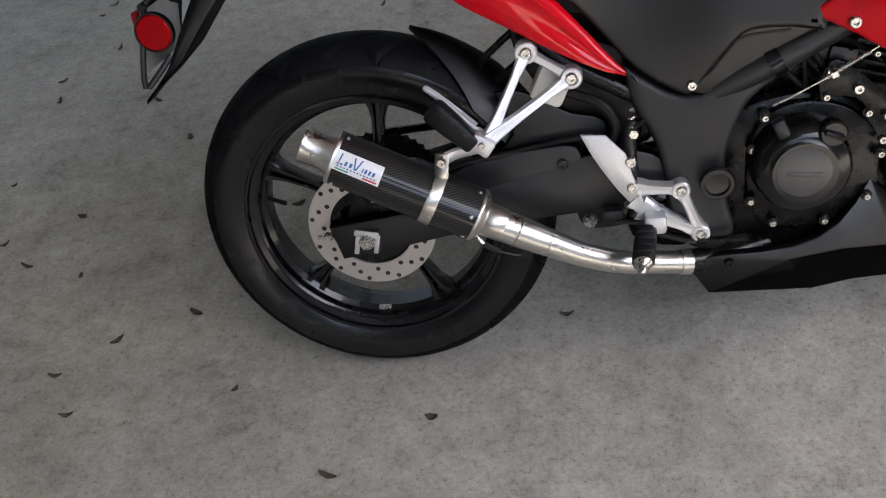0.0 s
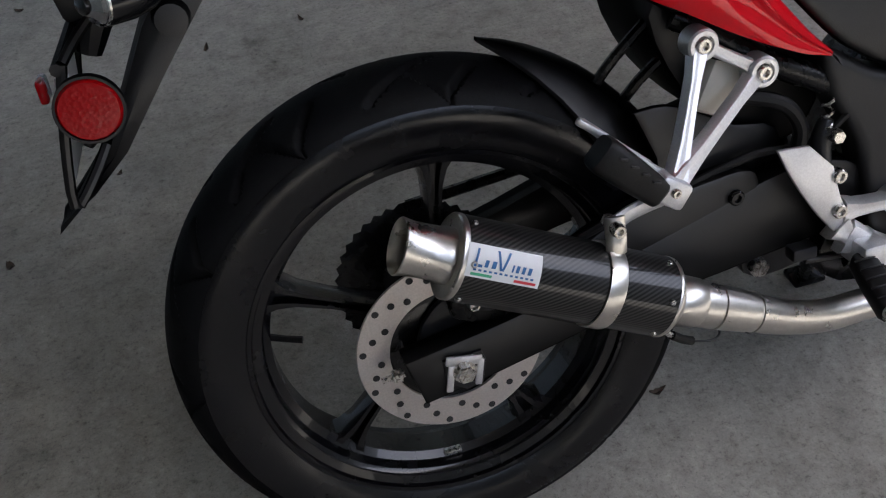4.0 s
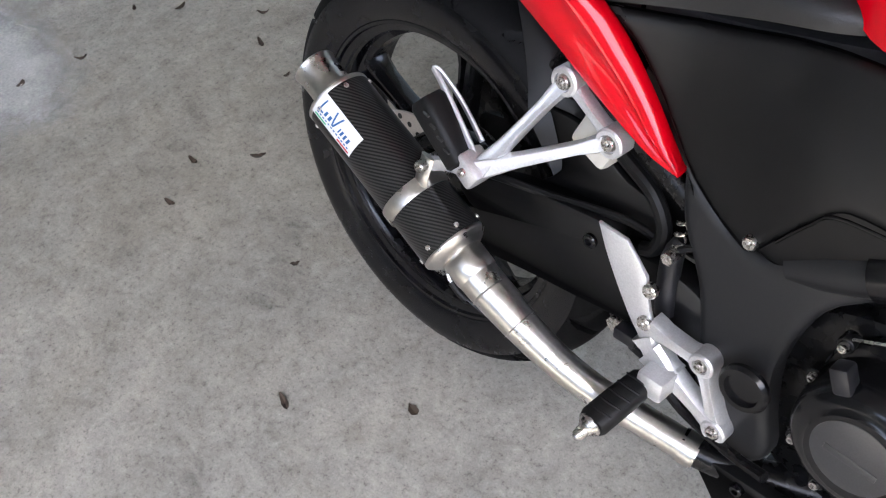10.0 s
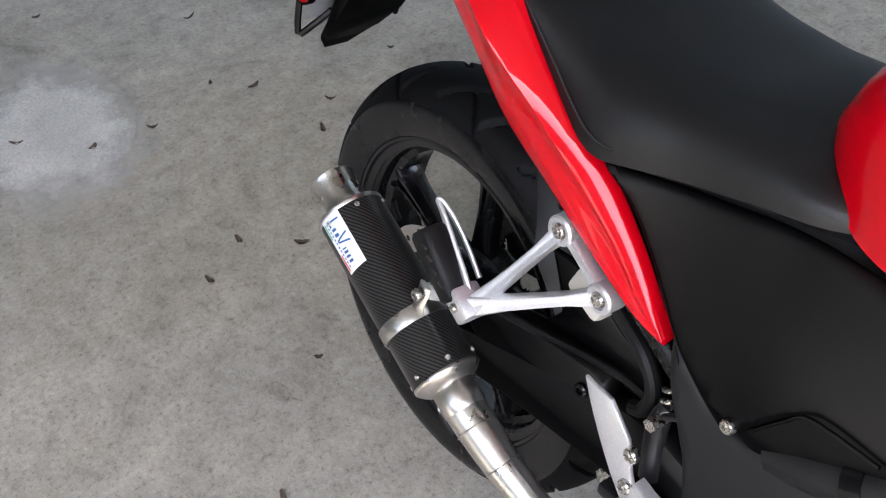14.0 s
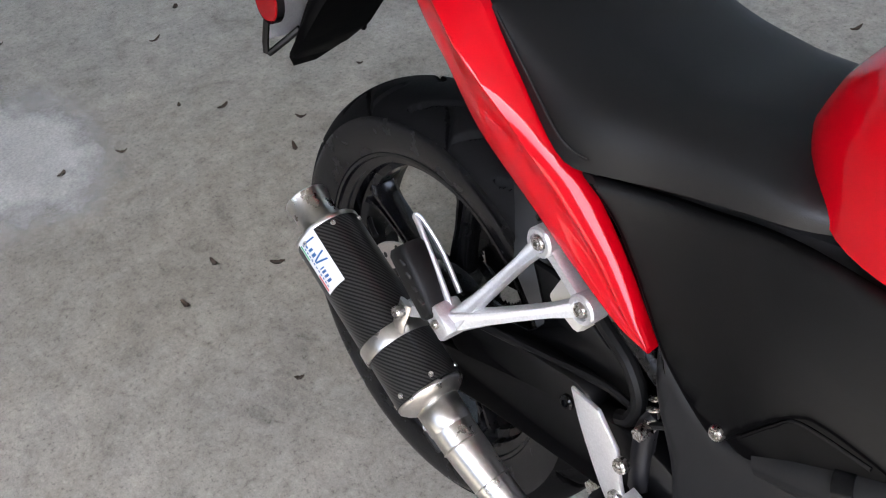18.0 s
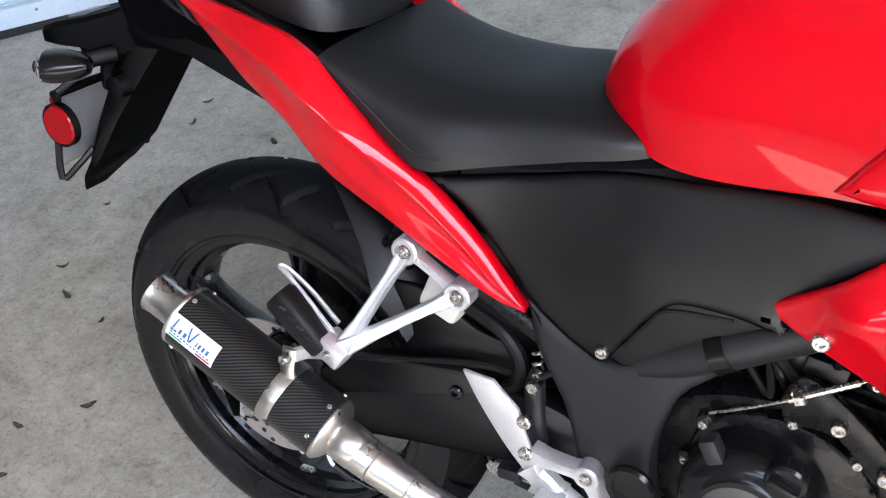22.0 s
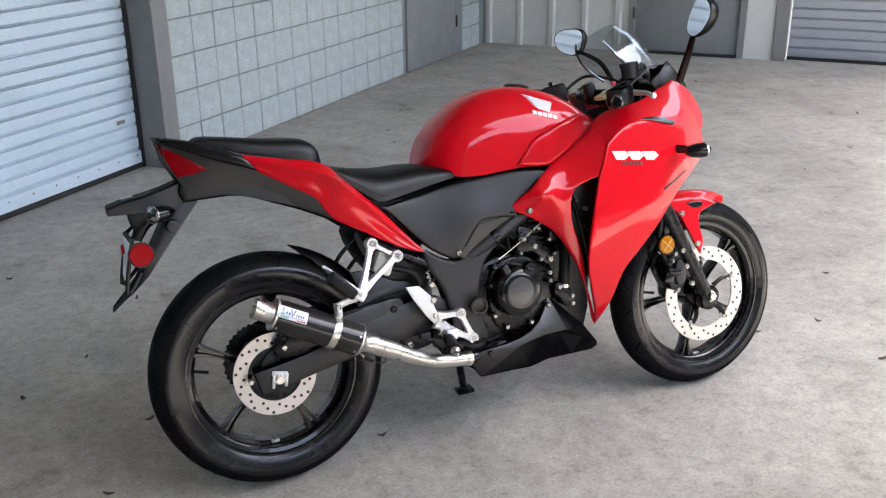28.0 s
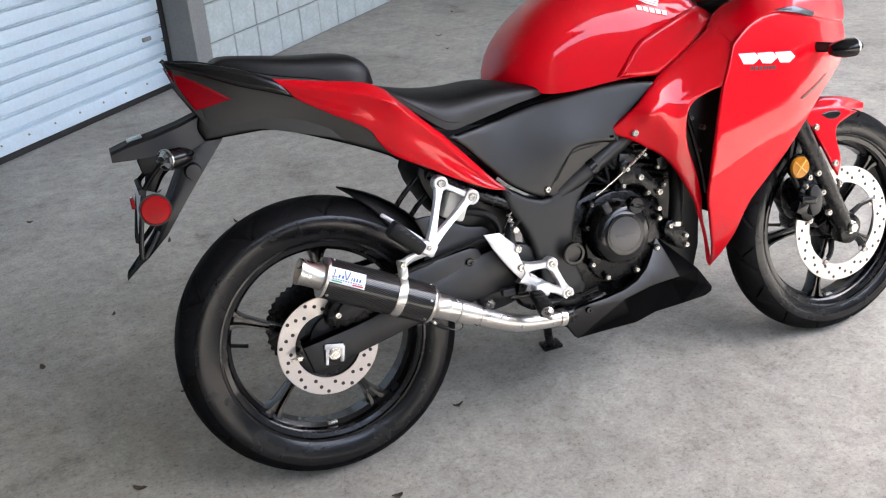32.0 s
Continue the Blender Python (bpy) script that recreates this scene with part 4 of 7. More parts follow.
part("spring_hook", tube([(0.19, -0.205, 0.365), (0.2, -0.21, 0.352), (0.21, -0.207, 0.345)], 0.003, 7, 3), BOLT, silencer)


def on_can(s, a, out):
    """A point on the sleeve: s metres along it, a degrees round it, out metres above it."""
    e1 = Vector((0, -1, 0))
    e2 = MD.cross(e1) * -1
    if e2.z < 0:
        e2 = -e2
    d = e1 * math.cos(radians(a)) + e2 * math.sin(radians(a))
    return MA + MD * s + d * (MR + out)


def can_patch(s0, s1, a0, a1, out, skew=0.0):
    bm = bmesh.new()
    g = [[bm.verts.new(on_can(s0 + (s1 - s0) * i / 6 + skew * j / 6, a0 + (a1 - a0) * j / 6, out)) for j in range(7)] for i in range(7)]
    for i in range(6):
        for j in range(6):
            bm.faces.new([g[i][j], g[i + 1][j], g[i + 1][j + 1], g[i][j + 1]])
    return bm


sticker = part("sticker", can_patch(0.004, 0.0775, 3, 46, 0.0006), WHITE, silencer, "white sticker with blue green and red print")
# plain slanted strokes in place of the script, bars and two colour bands
for s0, w, a0, a1, sk in ((0.0105, 0.0022, 18, 40, 0.002), (0.0105, 0.008, 17, 20.5, 0.0), (0.0205, 0.0036, 18, 27, 0.001), (0.0275, 0.0042, 18, 27, 0.001), (0.036, 0.0024, 17, 41, -0.004), (0.0375, 0.0024, 17, 41, 0.006), (0.0475, 0.0018, 18, 27, 0.001), (0.0515, 0.0032, 18, 27, 0.001), (0.0575, 0.0032, 18, 27, 0.001), (0.0635, 0.0036, 18, 27, 0.001)):
    part("print_stroke", can_patch(s0, s0 + w, a0, a1, 0.0012, sk), BLUE, sticker)
for k in range(12):
    part("print_bar", can_patch(0.0105 + 0.0052 * k, 0.0135 + 0.0052 * k, 12, 14.5, 0.0012), BLUE, sticker)
part("print_band", can_patch(0.009, 0.03, 6, 9.5, 0.0012), GREEN, sticker)
part("print_band", can_patch(0.052, 0.074, 6, 9.5, 0.0012), REDPRINT, sticker)

# -- passenger peg hanger --
hanger = new("passenger_peg_bracket")
hanger.parent = bike


def bar_between(name, a, b, w0, w1, t, mat, parent, label=""):
    """A cast bar with rounded edges, w wide in the side view and t deep."""
    a, b = Vector(a), Vector(b)
    d = (b - a).normalized()
    s = d.cross(Vector((0, 1, 0))).normalized()
    y = Vector((0, 1, 0))
    rings = []
    for p, w in ((a, w0 * 1.5), (a.lerp(b, 0.14), w0 * 1.28), (a.lerp(b, 0.26), w0), (a.lerp(b, 0.5), (w0 + w1) / 2 * 0.95), (a.lerp(b, 0.72), w1), (a.lerp(b, 0.88), w1 * 1.3), (b, w1 * 1.55)):
        rings.append([p + s * (u * w) + y * (v * t) for u, v in ((-1, -0.4), (-0.8, -0.9), (-0.5, -1), (-0.25, -0.92), (0.25, -0.92), (0.5, -1), (0.75, -1), (1, -0.4), (1, 1), (-1, 1))])
    return part(name, loft(rings), mat, parent, label)


HR, HF, HA = (0.279, -0.128, 0.62), (0.343, -0.13, 0.579), (0.222, -0.19, 0.512)
bar_between("rear_arm", HR, HA, 0.0066, 0.0078, 0.0075, ALU, hanger, "cast aluminium arm")
bar_between("front_arm", HF, HA, 0.0066, 0.0078, 0.0075, ALU, hanger)
bar_between("top_arm", HR, HF, 0.0065, 0.0065, 0.007, ALU, hanger)
for c in (HR, HF):
    part("boss", lathe([(0, 0.012), (0.0165, 0.012), (0.0165, -0.009), (0.0145, -0.0115), (0.0105, -0.0115), (0.0105, -0.007), (0, -0.007)], 28, c, (0, 1, 0)), ALU, hanger)
    part("boss_bolt", bolt((c[0], c[1] - 0.007, c[2]), 0.0085, 0.0065), BOLT, hanger)
part("peg_clevis", box((0.036, 0.034, 0.028), (0.211, -0.19, 0.508), 0.005, (0, 35, 0)), ALU, hanger)
part("clevis_pin", bolt((0.212, -0.208, 0.51), 0.005, 0.004), BOLT, hanger)
PEG0, PEG1 = Vector((0.2, -0.195, 0.508)), Vector((0.142, -0.195, 0.566))
rings = []
for f, w, t in ((0.0, 0.0125, 0.013), (0.04, 0.0145, 0.0155), (0.5, 0.017, 0.0165), (0.93, 0.0185, 0.0165), (1.0, 0.016, 0.0135)):
    d = (PEG1 - PEG0).normalized()
    n = Vector((d.z, 0, -d.x))
    c = PEG0.lerp(PEG1, f)
    rings.append([c + n * (w * math.copysign(abs(math.cos(a)) ** 0.5, math.cos(a))) + Vector((0, t * math.copysign(abs(math.sin(a)) ** 0.5, math.sin(a)), 0)) for a in [2 * math.pi * k / 20 + 0.01 for k in range(20)]])
peg_m = part("peg_rubber", loft(rings), HOSE, hanger, "black rubber passenger peg folded up")
for k in range(4):
    part("peg_notch", box((0.009, 0.006, 0.0025), PEG0.lerp(PEG1, 0.25 + 0.18 * k) + Vector((0.006, -0.0155, 0.006)), 0.001, (0, 20, 0)), SEAL, peg_m)
part("peg_guard", tube([(0.209, -0.186, 0.52), (0.17, -0.18, 0.557), (0.143, -0.1765, 0.582), (0.1335, -0.1755, 0.589), (0.1355, -0.1725, 0.5895), (0.146, -0.1685, 0.58), (0.17, -0.1655, 0.557), (0.203, -0.169, 0.527)], [0.0055, 0.005, 0.0042, 0.0038, 0.0036, 0.0036, 0.0038, 0.0042], 9, 3, flat=0.75), ALU, hanger, "slotted cast aluminium peg guard")
part("brake_reservoir", box((0.052, 0.04, 0.062), (0.314, -0.1, 0.562), 0.008, (0, 25, 0)), MILKY, bike, "milky white brake fluid reservoir")
part("reservoir_cap", box((0.054, 0.042, 0.014), (0.32, -0.1, 0.594), 0.004, (0, 25, 0)), BLACKP, bike)
part("reservoir_hose", tube([(0.31, -0.09, 0.55), (0.345, -0.1, 0.54), (0.385, -0.108, 0.525), (0.405, -0.11, 0.495), (0.4, -0.11, 0.465), (0.385, -0.11, 0.455)], 0.0085, 10), HOSE, bike, "black rubber reservoir hose")

# -- rider peg bracket with heel plate --
rider = new("rider_peg_bracket")
rider.parent = bike
heel = round_line([(0.353, 0.495, 1), (0.39, 0.492, 1), (0.42, 0.461, 1), (0.43, 0.425), (0.44, 0.402, 1), (0.442, 0.385), (0.425, 0.38, 1), (0.404, 0.406), (0.371, 0.458)], 3)
part("heel_plate", prism(heel, -0.152, -0.146, 0.002), ALU, rider, "sandblasted aluminium heel plate")
P1, P2, P3, P4 = (0.436, -0.146, 0.402), (0.501, -0.146, 0.398), (0.532, -0.146, 0.323), (0.44, -0.148, 0.37)
bar_between("upper_arm", P1, P2, 0.0095, 0.008, 0.009, ALU, rider)
bar_between("front_arm", P2, P3, 0.008, 0.0085, 0.009, ALU, rider)
bar_between("lower_arm", P4, P3, 0.014, 0.0085, 0.009, ALU, rider)
bar_between("inner_arm", (0.43, -0.146, 0.385), (0.462, -0.147, 0.352), 0.012, 0.014, 0.01, ALU, rider)
for c in ((0.427, -0.148, 0.448), (0.429, -0.15, 0.406)):
    part("plate_screw", bolt((c[0], c[1] - 0.003, c[2]), 0.0085, 0.005), BOLT, rider)
for c in (P2, P3):
    part("boss", lathe([(0, 0.012), (0.0145, 0.012), (0.0145, -0.009), (0.0125, -0.011), (0.009, -0.011), (0.009, -0.007), (0, -0.007)], 24, c, (0, 1, 0)), ALU, rider)
    part("boss_bolt", bolt((c[0], c[1] - 0.007, c[2]), 0.0075, 0.006), BOLT, rider)
part("peg_mount", box((0.034, 0.034, 0.03), (0.462, -0.163, 0.352), 0.006), ALU, rider)
PA, PB = Vector((0.45, -0.166, 0.346)), Vector((0.439, -0.24, 0.324))
rings = []
for f, w, t in ((0.0, 0.012, 0.010), (0.05, 0.0155, 0.012), (0.5, 0.0172, 0.0135), (0.92, 0.0172, 0.0135), (1.0, 0.0145, 0.011)):
    c = PA.lerp(PB, f)
    rings.append([c + Vector((w * math.copysign(abs(math.cos(a)) ** 0.7, math.cos(a)), 0, t * math.copysign(abs(math.sin(a)) ** 0.7, math.sin(a)))) for a in [2 * math.pi * k / 22 + 0.01 for k in range(22)]])
peg = part("foot_peg", loft(rings), HOSE, rider, "black rubber foot peg pad")
for k in range(5):
    c = PA.lerp(PB, 0.16 + 0.17 * k)
    part("peg_rib", tube([c + Vector((-0.014, 0, 0.0105)), c + Vector((0, -0.003, 0.0136)), c + Vector((0.014, 0, 0.0105))], 0.0012, 6, 2), HOSE, peg)
part("peg_tip", lathe([(0.0135, 0.0), (0.0145, 0.002), (0.013, 0.006), (0.0075, 0.011), (0.0065, 0.02), (0.0035, 0.024), (0.0, 0.0245)], 20, PB - (PB - PA).normalized() * 0.002, PB - PA), BOLT, rider, "steel peg end with feeler")
part("brake_pedal", tube([(0.452, -0.138, 0.33), (0.49, -0.145, 0.315), (0.55, -0.155, 0.312), (0.6, -0.165, 0.322)], [0.008, 0.007, 0.006, 0.007], 9), ENGINE, bike)
part("pedal_spring", tube([(0.43 + 0.006 * math.cos(k), -0.12 + 0.006 * math.sin(k), 0.47 + 0.0022 * k) for k in range(26)], 0.0016, 6, 2), BOLT, bike)
mcyl = part("brake_master_cylinder", tube([(0.43, -0.118, 0.4), (0.425, -0.118, 0.47), (0.432, -0.116, 0.5)], [0.012, 0.012, 0.008], 12, 3), ENGINE2, bike)
part("banjo_bolt", hexnut((0.432, -0.13, 0.487), 0.008, 0.012), BOLT, mcyl)
part("brake_pipe", tube([(0.432, -0.125, 0.49), (0.46, -0.125, 0.51), (0.49, -0.12, 0.52)], 0.004, 8), HOSE, bike)
link = part("suspension_link", prism(round_line([(0.345, 0.34), (0.35, 0.365), (0.42, 0.362), (0.45, 0.34), (0.44, 0.318), (0.38, 0.305), (0.352, 0.315)], 3), -0.095, -0.06, 0.005), ENGINE2, bike, "dark grey suspension linkage")
part("white_tag", box((0.011, 0.002, 0.009), (0.408, -0.0965, 0.353), 0.0005), WHITE, link)
for x, z in ((0.365, 0.325), (0.43, 0.34)):
    part("link_bolt", hexnut((x, -0.097, z), 0.012, 0.01), BOLT, link)
part("lower_bracket", prism(round_line([(0.43, 0.31), (0.43, 0.36), (0.51, 0.35), (0.53, 0.30), (0.48, 0.29)], 2), -0.13, -0.1, 0.004), ENGINE, bike)
part("pedal_joint", box((0.03, 0.02, 0.016), (0.4, -0.13, 0.352), 0.003), ENGINE2, bike)
part("pedal_rod", tube([(0.405, -0.13, 0.338), (0.43, -0.132, 0.336), (0.5, -0.132, 0.33)], 0.004, 8), ENGINE2, bike)
stand = part("side_stand", tube([(0.57, 0.1, 0.26), (0.61, 0.16, 0.15), (0.638, 0.215, 0.055)], [0.014, 0.012, 0.011], 12, 3), ENGINE, bike, "black tubular side stand")
part("stand_foot", box((0.055, 0.04, 0.012), (0.643, 0.221, 0.0535), 0.004, (12.5, 0, 0)), ENGINE, stand)

# -- frame cover, engine --
frame_y = tps([(0.42, 0.58, 0.125), (0.5, 0.45, 0.135), (0.72, 0.62, 0.13), (0.57, 0.33, 0.14), (0.6, 0.52, 0.145)])
frame_out = round_line([(0.418, 0.588, 1), (0.505, 0.54), (0.56, 0.565), (0.64, 0.605), (0.735, 0.645, 1), (0.745, 0.625, 1), (0.67, 0.585), (0.6, 0.535), (0.578, 0.49), (0.566, 0.43), (0.575, 0.36), (0.585, 0.315), (0.56, 0.285), (0.52, 0.29), (0.49, 0.33), (0.478, 0.41), (0.462, 0.47), (0.43, 0.53)], 3)
part("frame_cover", panel(frame_out, frame_y, 0.03, 0.012, 0.03), FRAMEG, bike, "charcoal satin plastic frame cover")
part("frame_tube", tube([(0.55, -0.12, 0.545), (0.6, -0.13, 0.572), (0.66, -0.135, 0.607), (0.76, -0.13, 0.665), (0.86, -0.1, 0.73)], 0.0215, 16), FRAMEG, bike)
part("tube_band", lathe([(0.0215, -0.009), (0.0232, -0.009), (0.0232, 0.009), (0.0215, 0.009)], 20, (0.628, -0.134, 0.588), (0.87, 0, 0.49)), BLACKG, bike)
part("pivot_cap", lathe([(0, 0.0), (0.026, 0.0), (0.027, -0.006), (0.024, -0.01), (0.0185, -0.01), (0.017, -0.005), (0, -0.004)], 32, (0.552, -0.158, 0.412), (0, 1, 0)), BLACKG, bike, "round black pivot cap")
eng = new("engine")
eng.parent = bike
part("crankcase", prism(round_line([(0.55, 0.34), (0.56, 0.47), (0.6, 0.515), (0.7, 0.53), (0.79, 0.5), (0.82, 0.43), (0.8, 0.35), (0.74, 0.29), (0.6, 0.28)], 4), -0.115, 0.115, 0.015), ENGINE, eng, "black painted engine crankcase")
CL = (0.671, 0.434)
cover = part("clutch_cover", lathe([(0.0, -0.024), (0.046, -0.022), (0.05, -0.019), (0.053, -0.0185), (0.062, -0.015), (0.0675, -0.008), (0.07, 0.004), (0.0715, 0.02), (0.073, 0.05), (0, 0.05)], 64, (CL[0], -0.165, CL[1]), (0, 1, 0)), COVERB, eng, "round black clutch cover")
part("cover_plate", lathe([(0, -0.002), (0.028, -0.0015), (0.0385, 0.0005), (0.039, 0.004), (0, 0.004)], 56, (CL[0] - 0.002, -0.1885, CL[1] + 0.002), (0, 1, 0)), PLATE, cover, "satin grey centre plate")
part("name_bar", box((0.05, 0.0015, 0.008), (CL[0] - 0.002, -0.1902, CL[1]), 0.0007, (0, 4, 0)), PLATE, cover)
part("cover_lug", box((0.018, 0.02, 0.028), (0.635, -0.172, 0.5), 0.004, (0, -25, 0)), ENGINE2, cover)
part("oil_filler_cap", lathe([(0, -0.014), (0.017, -0.014), (0.0195, -0.011), (0.0195, 0.005), (0, 0.005)], 28, (0.705, -0.172, 0.492), (0, 1, 0)), BLACKG, cover, "gloss black oil filler cap")
part("filler_grip", box((0.03, 0.01, 0.007), (0.705, -0.19, 0.492), 0.003, (0, 20, 0)), BLACKG, cover)
part("side_case", prism(round_line([(0.605, 0.36), (0.6, 0.45), (0.62, 0.5), (0.67, 0.522), (0.73, 0.512), (0.775, 0.475), (0.79, 0.42), (0.78, 0.36), (0.73, 0.325), (0.64, 0.32)], 4), -0.132, -0.112, 0.006), ENGINE, eng)
for x, z in ((0.603, 0.455), (0.618, 0.505), (0.7, 0.532), (0.76, 0.505), (0.784, 0.44), (0.772, 0.372), (0.715, 0.333), (0.64, 0.332), (0.605, 0.37)):
    part("case_boss", lathe([(0, 0.012), (0.0085, 0.012), (0.0085, -0.002), (0.0075, -0.003), (0, -0.003)], 14, (x, -0.14, z), (0, 1, 0)), ENGINE, eng)
    part("case_bolt", bolt((x, -0.143, z), 0.0052, 0.006), BOLT, eng)
part("water_pump", prism(round_line([(0.795, 0.4), (0.8, 0.425), (0.822, 0.428), (0.85, 0.405), (0.856, 0.375), (0.845, 0.355), (0.825, 0.362), (0.81, 0.385)], 3), -0.145, -0.09, 0.006), ENGINE, eng, "black water pump housing")
part("coolant_hose", tube([(0.828, -0.132, 0.405), (0.834, -0.134, 0.445), (0.843, -0.13, 0.495), (0.85, -0.118, 0.55), (0.856, -0.1, 0.6)], 0.0165, 16, 4), HOSE, eng, "thick black coolant hose")
part("hose_clamp", lathe([(0.0167, -0.005), (0.0183, -0.005), (0.0183, 0.005), (0.0167, 0.005)], 24, (0.8295, -0.1325, 0.418), (0.15, -0.05, 1.0)), BOLT, eng)
for x, z in ((0.783, 0.464), (0.809, 0.417), (0.848, 0.386), (0.848, 0.364)):
    part("pump_bolt", bolt((x, -0.145, z), 0.006, 0.007), BOLT, eng)
for k in range(9):
    z = 0.53 + 0.014 * k
    dx = 0.012 * k
    part("cooling_fin", box((0.15, 0.19, 0.006), (0.775 + dx * 0.6, -0.0, z), 0.002, (0, 12, 0)), ENGINE, eng)
part("cylinder", box((0.13, 0.16, 0.2), (0.79, 0, 0.58), 0.012, (0, -28, 0)), ENGINE, eng)
part("cylinder_head", box((0.15, 0.2, 0.1), (0.835, 0, 0.675), 0.014, (0, -28, 0)), ENGINE, eng)
part("throttle_body", lathe([(0, -0.04), (0.026, -0.04), (0.03, -0.03), (0.03, 0.04), (0, 0.04)], 24, (0.72, -0.06, 0.6), (0.9, 0, 0.4)), ENGINE2, eng)
br = part("engine_mount_plate", prism(round_line([(0.69, 0.54), (0.7, 0.585), (0.725, 0.58), (0.79, 0.52), (0.795, 0.495), (0.775, 0.49), (0.74, 0.53)], 3), -0.148, -0.14, 0.002), ENGINE, eng)
for x, z in ((0.702, 0.572), (0.785, 0.503), (0.74, 0.545)):
    part("mount_bolt", bolt((x, -0.15, z), 0.0078, 0.007), BOLT, br)
cable = part("throttle_cable", tube([(0.625, -0.155, 0.527), (0.66, -0.157, 0.546), (0.72, -0.157, 0.581), (0.79, -0.15, 0.625)], 0.0014, 7), BOLT, eng, "bare steel clutch cable end")
part("cable_adjuster", tube([(0.695, -0.157, 0.566), (0.75, -0.155, 0.6)], 0.0032, 8, 1), BOLT, cable)
part("cable_nut", hexnut((0.703, -0.157, 0.571), 0.008, 0.006, (0.9, 0, 0.4)), BOLT, cable)
random.seed(7)
for k in range(11):
    x0, z0 = 0.66 + random.random() * 0.2, 0.53 + random.random() * 0.14
    pts = [(x0, -0.1 - random.random() * 0.045, z0)]
    for j in range(3):
        pts.append((pts[-1][0] + random.uniform(-0.03, 0.06), -0.1 - random.random() * 0.045, pts[-1][2] + random.uniform(-0.05, 0.05)))
    part("engine_hose", tube(pts, random.choice((0.003, 0.004, 0.0055)), 8), HOSE, eng)
for k in range(6):
    part("small_screw", bolt((0.72 + random.random() * 0.14, -0.135 - random.random() * 0.01, 0.5 + random.random() * 0.12), 0.0045, 0.006), BOLT, eng)
for k in range(6):
    part("connector_block", box((0.02 + random.random() * 0.02, 0.02, 0.015 + random.random() * 0.012), (0.68 + random.random() * 0.18, -0.115 - random.random() * 0.02, 0.54 + random.random() * 0.1), 0.002, (0, random.uniform(-40, 40), 0)), BLACKP, eng)

# -- belly pan --
def belly_pan(side):
    """Flat facets round a slot under a ledge, with softened edges and rims turned inwards."""
    bm = bmesh.new()

    def p(x, z, y):
        return bm.verts.new((x, side * y, z))

    back, b1, b2, b3, b4 = p(0.508, 0.272, 0.15), p(0.565, 0.284, 0.156), p(0.62, 0.289, 0.158), p(0.669, 0.298, 0.16), p(0.705, 0.312, 0.159)
    shoulder, neck, peak = p(0.734, 0.334, 0.155), p(0.757, 0.362, 0.146), p(0.778, 0.396, 0.132)
    brow, nose, tip, chin = p(0.901, 0.284, 0.106), p(0.979, 0.205, 0.044), p(0.986, 0.189, 0.031), p(0.965, 0.181, 0.034)
    f1, f2, f3, f4, heel_ = p(0.872, 0.194, 0.075), p(0.777, 0.205, 0.108), p(0.714, 0.197, 0.12), p(0.64, 0.203, 0.132), p(0.55, 0.206, 0.141)
    slot0, ledge, slot1, fold = p(0.662, 0.276, 0.163), p(0.74, 0.295, 0.166), p(0.818, 0.294, 0.155), p(0.895, 0.25, 0.112)
    in0, in1 = p(0.742, 0.284, 0.142), p(0.812, 0.282, 0.122)
    for f in ((shoulder, neck, slot1), (neck, peak, slot1), (peak, brow, slot1), (brow, fold, slot1), (brow, nose, fold),
              (back, b1, slot0), (b1, b2, slot0), (b2, b3, slot0), (b3, b4, ledge, slot0), (b4, shoulder, ledge), (shoulder, slot1, ledge),
              (slot0, ledge, in0), (ledge, slot1, in1, in0), (slot1, fold, in1),
              (slot0, in0, f3), (in0, f2, f3), (in0, in1, f2), (in1, f1, f2), (in1, fold, f1), (fold, chin, f1), (fold, tip, chin), (fold, nose, tip),
              (slot0, f3, f4), (slot0, f4, heel_), (slot0, heel_, back)):
        bm.faces.new(f)
    rim = [e for e in bm.edges if len(e.link_faces) == 1]
    made = bmesh.ops.extrude_edge_only(bm, edges=rim)["geom"]
    bmesh.ops.translate(bm, vec=(0, -side * 0.016, 0), verts=[v for v in made if isinstance(v, bmesh.types.BMVert)])
    bmesh.ops.recalc_face_normals(bm, faces=bm.faces)
    folds = [e for e in bm.edges if len(e.link_faces) == 2 and e.calc_face_angle() > 0.12]
    bmesh.ops.bevel(bm, geom=folds, offset=0.0022, segments=2, profile=0.5, affect="EDGES", clamp_overlap=True)
    return bm


for s in (1, -1):
    belly = part("belly_pan", belly_pan(s), BLACKP, bike, "matt black plastic belly pan with a slot", sharp=0.6)
part("belly_screw", bolt((0.576, -0.158, 0.273), 0.0075, 0.006), BLACKG, belly)
part("belly_floor", box((0.34, 0.14, 0.01), (0.73, 0, 0.212), 0.003), BLACKP, bike)

# -- tank --
T_TOP = [(0.462, 0.80), (0.473, 0.825), (0.49, 0.86), (0.518, 0.893), (0.556, 0.926), (0.618, 0.963), (0.682, 0.981), (0.764, 0.984), (0.836, 0.968), (0.907, 0.938), (0.978, 0.888), (1.02, 0.855)]
T_W = [(0.462, 0.03), (0.475, 0.06), (0.5, 0.092), (0.54, 0.12), (0.6, 0.138), (0.7, 0.15), (0.8, 0.16), (0.9, 0.155), (0.98, 0.13), (1.02, 0.115)]
T_BOT = [(0.462, 0.792), (0.48, 0.788), (0.51, 0.778), (0.545, 0.762), (0.6, 0.758), (0.7, 0.765), (0.8, 0.77), (0.9, 0.79), (1.02, 0.82)]
rings = []
